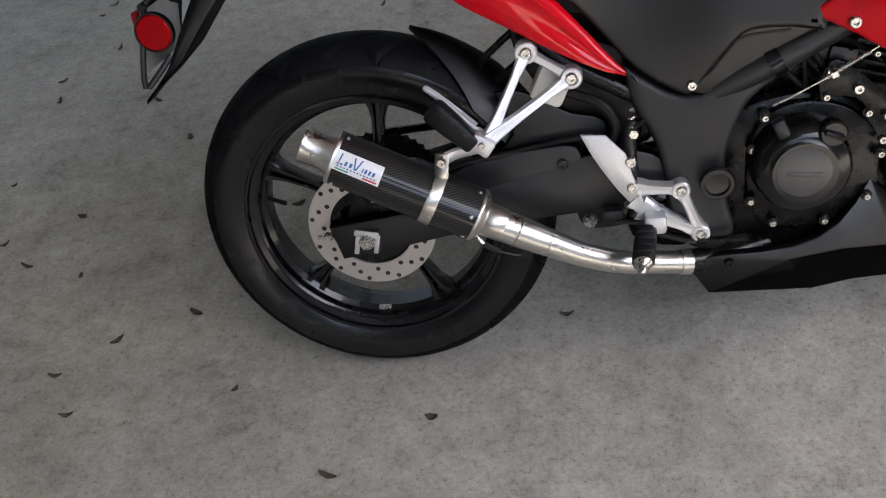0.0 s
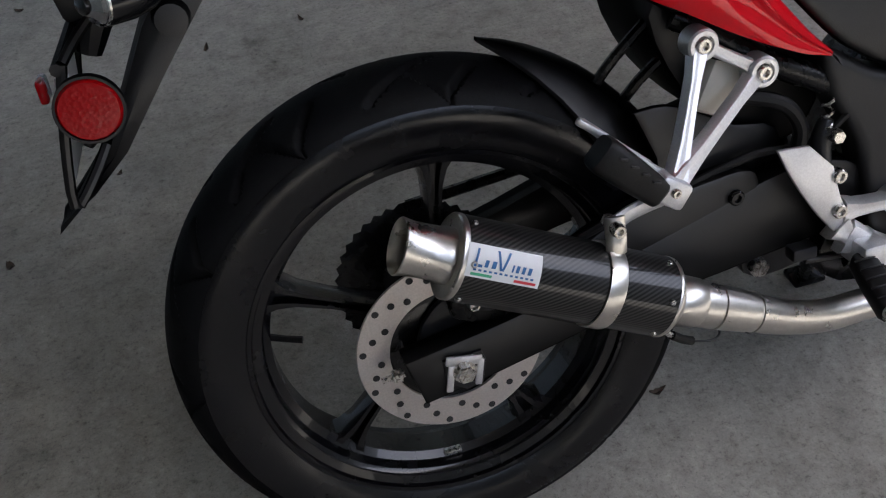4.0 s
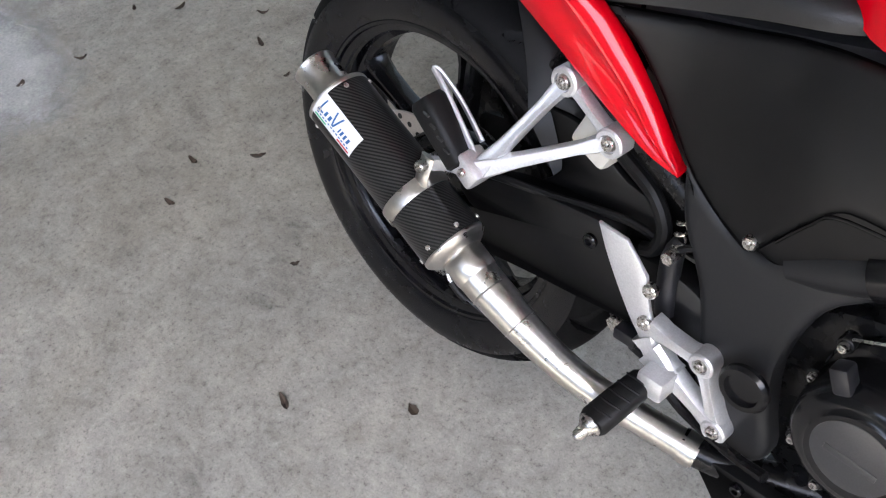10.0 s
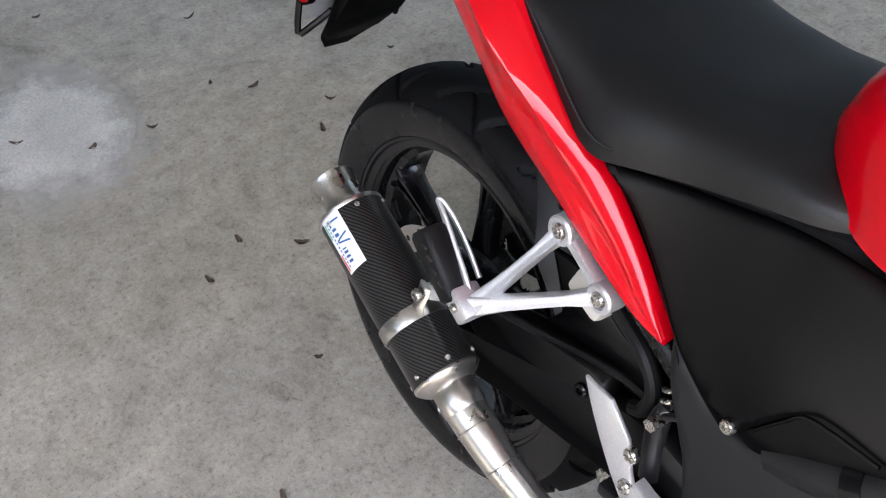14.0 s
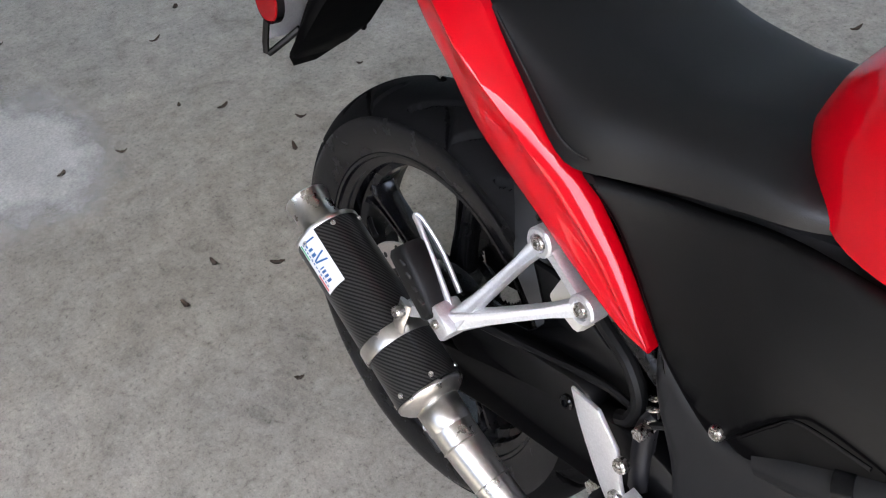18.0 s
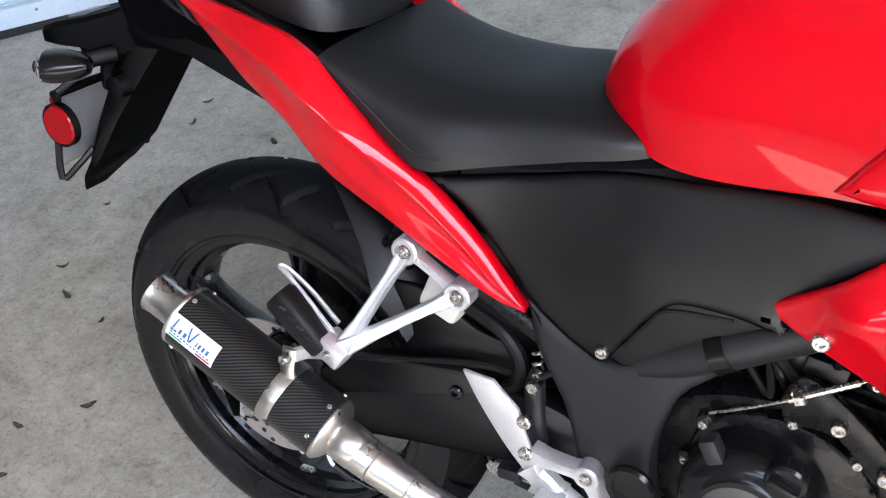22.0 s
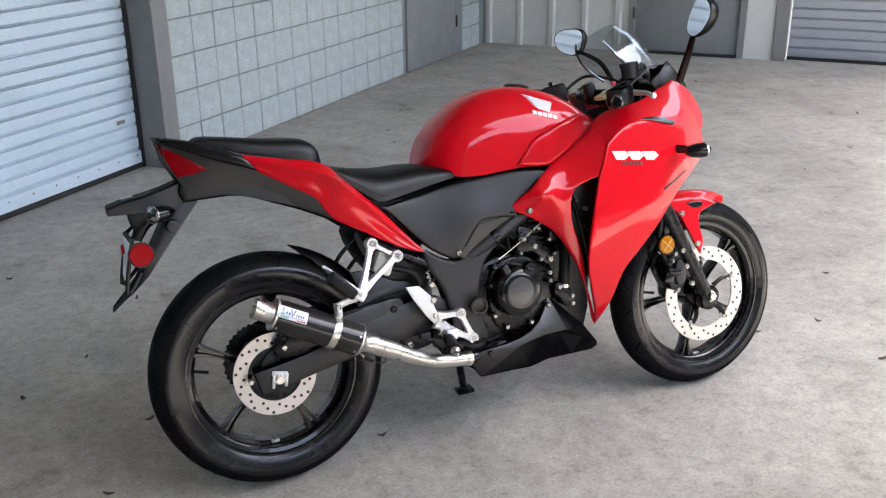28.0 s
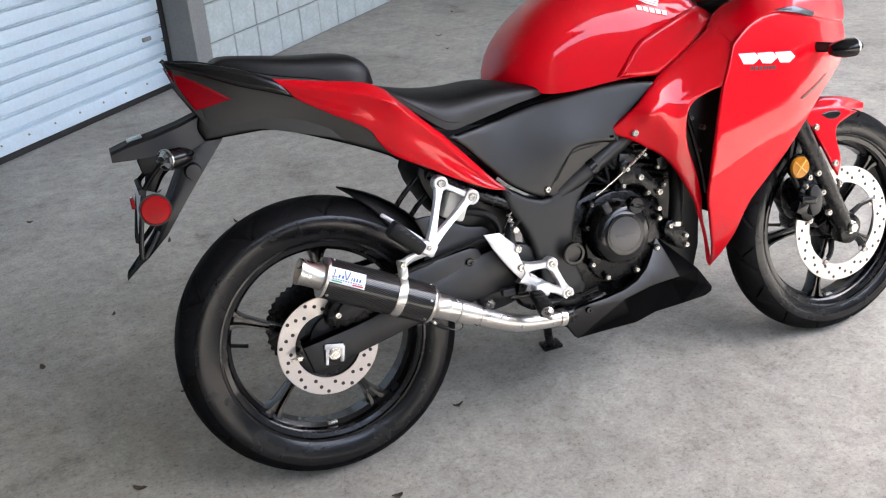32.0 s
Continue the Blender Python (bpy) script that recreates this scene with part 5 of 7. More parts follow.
for k in range(41):
    x = 0.462 + (1.02 - 0.462) * (k / 40)
    zt, zb, w = spline(T_TOP, x), spline(T_BOT, x), spline(T_W, x)
    ring = []
    for j in range(37):
        a = math.pi * j / 36
        cx, sx = math.cos(a), math.sin(a)
        y = w * math.copysign(abs(cx) ** 0.62, cx)
        z = zb + (zt - zb) * sx ** 0.72
        # knee recess under the shoulder
        dent = max(0.0, 0.62 - sx ** 0.72) * 0.01 * min(1.0, max(0.0, (0.76 - x) / 0.15))
        y -= math.copysign(dent, cx) if abs(cx) > 0.2 else 0
        ring.append((x, y, z))
    rings.append(ring)
tank = part("fuel_tank", loft(rings), RED, bike, "glossy red painted fuel tank")
# tank side shoulder panels with a raised edge
def tank_y(x, z):
    zt, zb, w = spline(T_TOP, x), spline(T_BOT, x), spline(T_W, x)
    s = min(1.0, max(0.0, (z - zb) / (zt - zb)))
    a = math.asin(min(1.0, s ** (1 / 0.72)))
    return w * abs(math.cos(a)) ** 0.62


side_out = round_line([(0.705, 0.772, 1), (0.735, 0.812), (0.76, 0.84), (0.82, 0.865), (0.89, 0.888), (0.96, 0.892), (1.0, 0.868), (0.94, 0.845), (0.87, 0.80), (0.8, 0.762, 1), (0.75, 0.765)], 4)
for s in (-1, 1):
    part("tank_side_cover", panel(side_out, lambda x, z: tank_y(x, z) + 0.006, 0.012, 0.01, 0.02, s), RED, bike, "red tank side cover")
part("filler_cap", lathe([(0, 0.004), (0.03, 0.004), (0.036, 0.0), (0.036, -0.01), (0, -0.01)], 32, (0.8, 0, 0.983), (0.2, 0, 1)), ENGINE2, tank, "dark metal fuel filler cap")


def tank_patch(name, pts, mat, out=0.0065):
    bm = bmesh.new()
    f = bm.faces.new([bm.verts.new((x, 0, z)) for x, z in pts])
    bmesh.ops.triangulate(bm, faces=[f])
    bmesh.ops.subdivide_edges(bm, edges=bm.edges[:], cuts=2, use_grid_fill=True)
    for v in bm.verts:
        v.co.y = -(tank_y(v.co.x, v.co.z) + out)
    return part(name, bm, mat, tank)


# plain wing-like badge and a bar below it
for k in range(6):
    t = k / 5
    x0, z0 = 0.757 + 0.02 * t, 0.962 - 0.034 * t
    tank_patch("badge_feather", [(x0, z0), (0.838 - 0.014 * t, 0.931 - 0.022 * t), (0.838 - 0.016 * t, 0.9265 - 0.021 * t), (x0 + 0.02, z0 - 0.0125)], WHITE, 0.0022)
for k in range(5):
    x0, z0 = 0.772 + 0.0143 * k, 0.916 - 0.0046 * k
    tank_patch("badge_bar", [(x0, z0), (x0 + 0.0115, z0 - 0.0037), (x0 + 0.0115, z0 - 0.0137), (x0, z0 - 0.01)], WHITE, 0.0022)

# -- seats --
S_TOP = [(0.19, 0.835), (0.215, 0.828), (0.278, 0.812), (0.358, 0.802), (0.442, 0.803), (0.52, 0.79), (0.56, 0.775), (0.6, 0.75)]
S_LOW = [(0.19, 0.824), (0.236, 0.783), (0.28, 0.746), (0.303, 0.731), (0.322, 0.727), (0.35, 0.731), (0.39, 0.737), (0.43, 0.744), (0.47, 0.752), (0.504, 0.757), (0.535, 0.76), (0.565, 0.76), (0.6, 0.75)]
S_W = [(0.19, 0.134), (0.25, 0.142), (0.3, 0.149), (0.325, 0.149), (0.351, 0.144), (0.39, 0.134), (0.428, 0.129), (0.468, 0.127), (0.504, 0.124), (0.525, 0.119), (0.543, 0.108), (0.565, 0.088), (0.6, 0.06)]
rings = []
for k in range(35):
    x = 0.19 + 0.41 * k / 34
    zt, zl, w = spline(S_TOP, x), spline(S_LOW, x), spline(S_W, x)
    ring = []
    for j in range(41):
        a = math.pi * (j / 40 - 0.13 * math.sin(j * math.pi / 20))
        cx, sx = math.cos(a), math.sin(a)
        ring.append((x, w * math.copysign(abs(cx) ** 0.7, cx), zl + (zt - zl) * sx ** 0.55))
    ring.append((x, -w * 0.6, zl - 0.004))
    ring.append((x, w * 0.6, zl - 0.004))
    rings.append(ring)
seat = part("rider_seat", loft(rings), VINYL, bike, "black vinyl rider seat", sharp=1.2)
THREAD = material("grey_seat_thread", (0.04, 0.038, 0.036), 0.8)


def seat_point(x, a, s):
    zt, zl, w = spline(S_TOP, x), spline(S_LOW, x), spline(S_W, x)
    return Vector((x, s * w * abs(math.cos(a)) ** 0.7, zl + (zt - zl) * math.sin(a) ** 0.55))


for s in (-1, 1):
    line = [seat_point(0.196 + 0.14 * k / 40, 0.15 - 0.11 * k / 40, s) for k in range(41)]
    seam = part("seam", tube(line, 0.0014, 6, 1), VINYL, seat)
    if s < 0:
        for k in range(40):
            d = line[k + 1] - line[k]
            part("stitch", tube([line[k] + d * 0.15 + Vector((0, -0.0012, 0.001)), line[k] + d * 0.75 + Vector((0, -0.0012, 0.001))], 0.0006, 5, 1), THREAD, seam)
P_TOP = [(-0.125, 0.927), (-0.108, 0.937), (-0.056, 0.933), (0.044, 0.918), (0.12, 0.911), (0.155, 0.902), (0.18, 0.88), (0.19, 0.85)]
P_LOW = [(-0.125, 0.92), (-0.07, 0.905), (-0.014, 0.886), (0.08, 0.866), (0.172, 0.843), (0.204, 0.838)]
P_W = [(-0.125, 0.05), (-0.1, 0.065), (-0.014, 0.088), (0.08, 0.1), (0.15, 0.104), (0.178, 0.09), (0.19, 0.06)]
rings = []
for k in range(31):
    x = -0.125 + 0.315 * k / 30
    zt, zl, w = spline(P_TOP, x), spline(P_LOW, x), spline(P_W, x)
    ring = []
    for j in range(25):
        a = math.pi * j / 24
        cx, sx = math.cos(a), math.sin(a)
        ring.append((x, w * math.copysign(abs(cx) ** 0.55, cx), zl + (zt - zl) * sx ** 0.45))
    ring.append((x, -w * 0.6, zl - 0.004))
    ring.append((x, w * 0.6, zl - 0.004))
    rings.append(ring)
part("pillion_seat", loft(rings), VINYL, bike, "black vinyl pillion seat pad", sharp=1.2)

# -- tail --
COWL_TOP = [(-0.02, 0.884, 0.112), (0.07, 0.866, 0.128), (0.15, 0.85, 0.142), (0.188, 0.83, 0.147), (0.206, 0.811, 0.147), (0.243, 0.774, 0.146), (0.28, 0.737, 0.144), (0.299, 0.719, 0.14), (0.316, 0.701, 0.134), (0.333, 0.682, 0.13), (0.368, 0.642, 0.129), (0.402, 0.602, 0.132), (0.421, 0.583, 0.136)]
COWL_RIDGE = [(-0.008, 0.868, 0.116), (0.07, 0.848, 0.143), (0.15, 0.825, 0.17), (0.196, 0.801, 0.181), (0.222, 0.775, 0.174), (0.25, 0.748, 0.1645), (0.276, 0.72, 0.156), (0.303, 0.692, 0.1475), (0.331, 0.663, 0.1405), (0.358, 0.634, 0.1365), (0.386, 0.606, 0.1365), (0.421, 0.58, 0.137)]
COWL_LOW = [(0.012, 0.842, 0.11), (0.085, 0.795, 0.135), (0.122, 0.774, 0.144), (0.148, 0.754, 0.146), (0.163, 0.728, 0.141), (0.178, 0.708, 0.138), (0.194, 0.694, 0.137), (0.228, 0.674, 0.137), (0.26, 0.656, 0.137), (0.322, 0.619, 0.1365), (0.386, 0.588, 0.1375), (0.4215, 0.577, 0.1345)]


def cowl_row(table, u):
    x = table[0][0] + (table[-1][0] - table[0][0]) * u
    return np.array((x, spline([(a, c) for a, _, c in table], x), spline([(a, b) for a, b, _ in table], x)))


def tail_cowl(side):
    """A folded shell: a flat band above a sharp ridge, a hollow flank below it, both rims turned inwards."""
    rows = []
    for k in range(73):
        u = k / 72
        top, ridge, low = (cowl_row(t, u) for t in (COWL_TOP, COWL_RIDGE, COWL_LOW))
        depth = float(np.linalg.norm(ridge - low))
        ring = [top + (0, -0.016, -0.003), top + (0, -0.003, 0.0008), top + (0, -0.0006, -0.0012)]
        for f in (0.2, 0.4, 0.6, 0.78, 0.9, 0.97):
            ring.append(top + (ridge - top) * f + (0, 0.003 * math.sin(math.pi * f) * min(1.0, depth / 0.05), 0))
        ring.append(ridge + (0, -0.0006, 0))
        for f in (0.03, 0.1, 0.22, 0.36, 0.5, 0.64, 0.78, 0.9, 0.97):
            ring.append(ridge + (low - ridge) * f + (0, (0.0015 * math.sin(math.pi * f) - (0.0035 + 0.007 * max(0.0, u - 0.45)) * math.sin(math.pi * min(1.0, f * 1.5))) * min(1.0, depth / 0.05), 0))
        ring += [low + (0, -0.0012, 0), low + (0, -0.005, 0.0006), low + (0, -0.018, 0.003)]
        rows.append([(p[0], side * p[1], p[2]) for p in ring])
    bm = loft(rows, caps=False, closed=False)
    for e in bm.edges:
        e.smooth = True
    return bm


for s in (-1, 1):
    cowl = part("tail_cowl", tail_cowl(s), RED, bike, "glossy red tail side cowl", sharp=0.75)
under_y = tps([(-0.22, 0.945, 0.04), (-0.1, 0.91, 0.08), (0.016, 0.838, 0.093), (0.2, 0.7, 0.105), (-0.16, 0.79, 0.055), (0.0, 0.78, 0.075), (0.24, 0.66, 0.105)])
under_out = round_line([(-0.212, 0.944, 1), (-0.168, 0.94), (-0.103, 0.922), (-0.02, 0.892), (0.1, 0.86), (0.2, 0.79), (0.27, 0.69), (0.28, 0.645), (0.225, 0.674), (0.142, 0.716), (0.057, 0.752), (-0.03, 0.783), (-0.1, 0.785), (-0.165, 0.783, 1), (-0.175, 0.81), (-0.165, 0.845), (-0.18, 0.853), (-0.2, 0.905)], 3)
for s in (-1, 1):
    part("tail_tray", panel(under_out, under_y, 0.02, 0.01, 0.03, s), BLACKP, bike, "matt black plastic tail tray")
rings = []
for x, zt, zb, w in ((-0.2, 0.935, 0.89, 0.05), (-0.15, 0.925, 0.80, 0.06), (-0.05, 0.9, 0.79, 0.075), (0.08, 0.85, 0.75, 0.09), (0.2, 0.78, 0.7, 0.09), (0.33, 0.72, 0.63, 0.1)):
    rings.append([(x, -w, zb), (x, -w, zt), (x, w, zt), (x, w, zb)])
part("tail_core", loft(rings), BLACKP, bike)
rail_y = tps([(-0.214, 0.942, 0.062), (-0.16, 0.93, 0.088), (-0.15, 0.905, 0.094), (-0.089, 0.905, 0.108), (-0.09, 0.88, 0.108), (-0.04, 0.88, 0.117), (0.014, 0.842, 0.123)])
rail_out = round_line([(-0.214, 0.945, 1), (-0.159, 0.936), (-0.089, 0.916), (-0.048, 0.898), (-0.013, 0.877), (0.015, 0.842, 1), (-0.031, 0.86), (-0.088, 0.881), (-0.149, 0.909), (-0.205, 0.933, 1)], 3)
for s in (-1, 1):
    part("grab_rail", panel(rail_out, rail_y, 0.02, 0.009, 0.01, s), BLACKG, bike, "gloss black grab rail")
light_y = lambda x, z: under_y(x, z) + 0.003
light_out = round_line([(-0.211, 0.932, 1), (-0.15, 0.894), (-0.1, 0.858, 1), (-0.135, 0.85), (-0.172, 0.845, 1), (-0.196, 0.89)], 3)
for s in (-1, 1):
    part("tail_light", panel(light_out, light_y, 0.01, 0.006, 0.015, s), TAILRED, bike, "red tail light lens")

# number plate carrier, mudguard, signals
carrier = new("plate_carrier")
carrier.parent = bike
rings = []
for x, zt, zb, w in ((-0.345, 0.793, 0.773, 0.045), (-0.31, 0.803, 0.772, 0.05), (-0.26, 0.812, 0.772, 0.05), (-0.21, 0.824, 0.768, 0.045), (-0.165, 0.838, 0.775, 0.042), (-0.14, 0.85, 0.785, 0.042)):
    rings.append([(x, -w, zb), (x, -w, zt - 0.006), (x, -w + 0.006, zt), (x, w - 0.006, zt), (x, w, zt - 0.006), (x, w, zb)])
part("carrier_arm", loft(rings), BLACKP, carrier, "matt black carrier arm")
part("plate_lamp", box((0.03, 0.05, 0.004), (-0.295, -0.0, 0.808), 0.001, (0, -10, 0)), CLEARL, carrier, "pale plate lamp lens")
mud = []
for x, z, w, t in ((-0.16, 0.782, 0.045, 0.03), (-0.2, 0.735, 0.05, 0.028), (-0.24, 0.68, 0.055, 0.02), (-0.285, 0.615, 0.055, 0.012), (-0.325, 0.575, 0.045, 0.008), (-0.362, 0.543, 0.02, 0.004)):
    mud.append([(x + t, -w, z), (x, -w - 0.004, z), (x - t, -w, z - 0.01), (x - t, w, z - 0.01), (x, w + 0.004, z), (x + t, w, z)])
part("mudguard", loft(mud), BLACKP, carrier, "tapered black plastic rear mudguard")
part("mud_spine", tube([(-0.225, 0, 0.775), (-0.265, 0, 0.74), (-0.285, 0, 0.7)], [0.03, 0.02, 0.012], 10, 3), BLACKP, carrier)
for s in (-1, 1):
    part("plate_frame", tube([(-0.3, s * 0.08, 0.715), (-0.318, s * 0.082, 0.65), (-0.33, s * 0.083, 0.585), (-0.31, s * 0.07, 0.6), (-0.29, s * 0.05, 0.625)], 0.005, 8, 3), BLACKP, carrier)
    part("frame_rod", tube([(-0.26, s * 0.04, 0.75), (-0.285, s * 0.06, 0.73), (-0.3, s * 0.08, 0.715)], 0.005, 8, 3), BLACKP, carrier)
part("number_plate", box((0.003, 0.16, 0.1), (-0.3165, 0, 0.655), 0.001, (0, 9, 0)), ALU, carrier, "blank pale metal plate")
part("lamp_box", box((0.05, 0.06, 0.035), (-0.272, 0, 0.757), 0.006, (0, -10, 0)), BLACKP, carrier)
part("plate_bar", tube([(-0.305, -0.085, 0.712), (-0.305, 0.085, 0.712)], 0.006, 8, 1), BLACKP, carrier)
part("reflector", lathe([(0, -0.0085), (0.026, -0.008), (0.0285, -0.005), (0.029, 0.0), (0, 0.0)], 40, (-0.287, -0.094, 0.676), (0, 1, 0)), REDLENS, carrier, "round red side reflector")
part("reflector_rim", lathe([(0.0285, -0.006), (0.031, -0.006), (0.031, 0.004), (0.0, 0.004)], 40, (-0.287, -0.094, 0.676), (0, 1, 0)), BLACKP, carrier)
part("rear_reflector", box((0.008, 0.03, 0.022), (-0.325, -0.06, 0.692), 0.003), REDLENS, carrier)


def signal(name, at, stem, tilt):
    root = new(name)
    root.parent = bike
    at = Vector(at)
    part("stem", tube([stem, Vector(stem).lerp(at, 0.6), at], [0.013, 0.011, 0.013], 12, 3), BLACKP, root)
    d = Vector(tilt)

    def low(bm):
        bmesh.ops.scale(bm, vec=(1.0, 1.0, 0.74), space=Matrix.Translation(-at), verts=bm.verts)
        return bm

    part("housing", low(lathe([(0, -0.045), (0.014, -0.042), (0.023, -0.03), (0.028, -0.012), (0.0285, 0.008), (0.027, 0.014), (0, 0.014)], 28, at, d)), BLACKG, root, "black bullet turn signal")
    part("lens", low(lathe([(0.0268, 0.0135), (0.0235, 0.019), (0.014, 0.024), (0.006, 0.026), (0, 0.0265)], 9, at, d)), SILVERL, root, "faceted silver signal lens", smooth=False)
    part("lens_hub", low(lathe([(0.011, 0.022), (0.011, 0.0275), (0.006, 0.03), (0, 0.03)], 12, at, d)), BLACKG, root)
    part("bulb_cover", low(lathe([(0.0268, 0.013), (0.0278, 0.0135), (0.0275, 0.0155), (0.0262, 0.016)], 28, at, d)), BOLT, root)
    return root


signal("rear_signal", (-0.238, -0.118, 0.77), (-0.215, -0.045, 0.768), (-0.82, -0.45, 0.05))
signal("rear_signal", (-0.238, 0.118, 0.77), (-0.215, 0.045, 0.768), (-0.82, 0.45, 0.05))
signal("front_signal", (1.225, -0.262, 0.758), (1.19, -0.175, 0.764), (0.93, -0.35, 0.02))
signal("front_signal", (1.225, 0.262, 0.758), (1.19, 0.175, 0.764), (0.93, 0.35, 0.02))
part("signal_bulb", lathe([(0, -0.02), (0.015, -0.018), (0.018, 0.0), (0, 0.0)], 16, (-0.2, -0.05, 0.73), (0, 1, 0)), BLACKP, carrier)
part("under_stay", tube([(0.28, -0.06, 0.65), (0.22, -0.06, 0.6), (0.2, -0.055, 0.575)], 0.006, 8, 3), ENGINE, bike)
part("under_stay", tube([(0.33, -0.06, 0.62), (0.26, -0.06, 0.58), (0.23, -0.055, 0.55)], 0.006, 8, 3), ENGINE, bike)
part("subframe_tube", tube([(0.27, -0.09, 0.64), (0.3, -0.1, 0.622), (0.35, -0.105, 0.585), (0.45, -0.11, 0.53)], 0.014, 12), ENGINE, bike)
part("inner_guard", prism(round_line([(0.26, 0.66), (0.34, 0.63), (0.44, 0.58), (0.45, 0.5), (0.4, 0.46), (0.33, 0.5), (0.27, 0.58)], 3), -0.075, 0.075, 0.01), BLACKP, bike)

# -- side cover --
cov_y = tps([(0.317, 0.711, 0.132), (0.4, 0.722, 0.12), (0.45, 0.731, 0.12), (0.525, 0.747, 0.127), (0.645, 0.768, 0.148), (0.7, 0.7, 0.17), (0.69, 0.655, 0.172), (0.504, 0.55, 0.146), (0.36, 0.662, 0.127), (0.4, 0.612, 0.131), (0.432, 0.586, 0.137), (0.55, 0.66, 0.155), (0.785, 0.757, 0.178)])
cov_out = round_line([(0.312, 0.71, 1), (0.36, 0.716), (0.4, 0.722), (0.44, 0.729), (0.484, 0.739), (0.535, 0.747), (0.6, 0.753), (0.68, 0.761), (0.75, 0.759), (0.797, 0.75, 1), (0.75, 0.717), (0.704, 0.679), (0.682, 0.655), (0.686, 0.64), (0.64, 0.642), (0.59, 0.64), (0.572, 0.628), (0.55, 0.6), (0.53, 0.57), (0.51, 0.545), (0.495, 0.548), (0.462, 0.566), (0.43, 0.59), (0.385, 0.64), (0.345, 0.685)], 4)
for s in (-1, 1):
    sc = part("side_cover", panel(cov_out, cov_y, 0.005, 0.01, 0.022, s), BLACKP, bike, "matt black plastic side cover below the seat")
    if s < 0:
        part("cover_bolt", bolt((0.513, -0.147, 0.562), 0.0075, 0.006), BOLT, sc)
        part("cover_crease", tube([(0.535, -0.149, 0.576), (0.56, -0.154, 0.612), (0.58, -0.157, 0.632), (0.64, -0.164, 0.64)], 0.0018, 8), BLACKP, sc)
recess = round_line([(0.505, 0.55, 1), (0.535, 0.6), (0.57, 0.652), (0.66, 0.662), (0.735, 0.67), (0.755, 0.655, 1), (0.7, 0.625), (0.62, 0.578), (0.54, 0.54)], 3)
part("cover_recess", panel(recess, lambda x, z: 0.138 + (z - 0.55) * 0.12, 0.02, 0.006, 0.03), BLACKP, bike)
part("seat_base", prism(round_line([(0.3, 0.715), (0.4, 0.72), (0.55, 0.745), (0.66, 0.765), (0.66, 0.72), (0.5, 0.68), (0.35, 0.66)], 3), -0.092, 0.092, 0.004), SEAL, bike)
part("left_inner_panel", prism(round_line([(0.6, 0.74), (0.9, 0.8), (1.1, 0.8), (1.15, 0.62), (1.03, 0.42), (0.99, 0.23), (0.93, 0.25), (0.8, 0.4), (0.68, 0.62)], 3), 0.05, 0.055, 0.001), BLACKP, bike)

# -- fairing --
mid_y = tps([(0.668, 0.66, 0.165), (0.717, 0.651, 0.182), (0.742, 0.69, 0.203), (0.785, 0.757, 0.173), (0.85, 0.798, 0.165), (0.95, 0.856, 0.155), (0.853, 0.696, 0.215), (0.913, 0.724, 0.234), (0.953, 0.8, 0.222), (0.854, 0.464, 0.175), (0.89, 0.37, 0.135), (0.969, 0.266, 0.058), (0.778, 0.594, 0.166), (0.835, 0.56, 0.19)])
mid_out = round_line([(0.662, 0.661, 1), (0.71, 0.7), (0.773, 0.747), (0.859, 0.799), (0.938, 0.845), (1.0, 0.872, 1), (0.978, 0.84), (0.953, 0.804), (0.935, 0.76), (0.914, 0.722, 1), (0.885, 0.714), (0.845, 0.692), (0.833, 0.655), (0.839, 0.6), (0.853, 0.55), (0.864, 0.51), (0.888, 0.42), (0.927, 0.34), (0.969, 0.264, 1), (0.912, 0.36), (0.872, 0.437), (0.834, 0.51), (0.794, 0.58), (0.742, 0.619), (0.7, 0.643)], 4)
def fairing_side(x, z):
    """Flat side of the front fairing, turning in at its nose, its top edge and its foot."""
    y = 0.243 - 0.10 * (x - 0.9) - 1.1 * max(0.0, x - 1.08) ** 2
    return y - 0.9 * max(0.0, z - 0.72) ** 2 - 2.0 * max(0.0, 0.45 - z) ** 2


front_out = round_line([(0.947, 0.808, 1), (1.0, 0.842), (1.066, 0.859), (1.13, 0.851), (1.22, 0.826), (1.3, 0.811), (1.338, 0.806), (1.346, 0.76), (1.326, 0.724), (1.26, 0.686), (1.202, 0.65), (1.168, 0.614), (1.111, 0.546), (1.05, 0.483), (1.002, 0.43), (0.987, 0.35), (0.969, 0.264, 1), (0.925, 0.338), (0.883, 0.42), (0.861, 0.511), (0.881, 0.62), (0.909, 0.722), (0.929, 0.766)], 4)
upper_y = tps([(0.94, 0.846, 0.158), (0.953, 0.806, 0.226), (1.0, 0.838, 0.217), (1.066, 0.857, 0.214), (1.22, 0.824, 0.18), (1.335, 0.8, 0.122), (1.337, 0.845, 0.109), (1.0, 0.875, 0.155), (1.1, 0.905, 0.147), (1.2, 0.93, 0.124), (1.26, 0.955, 0.1), (1.385, 0.86, 0.06), (1.18, 0.87, 0.168)])
upper_out = round_line([(0.936, 0.846, 1), (0.952, 0.808, 1), (1.0, 0.838), (1.066, 0.857), (1.13, 0.849), (1.22, 0.824), (1.3, 0.809), (1.345, 0.803), (1.38, 0.83), (1.386, 0.862), (1.352, 0.905), (1.3, 0.94), (1.262, 0.957, 1), (1.19, 0.932), (1.113, 0.908), (1.015, 0.892), (0.97, 0.873)], 4)
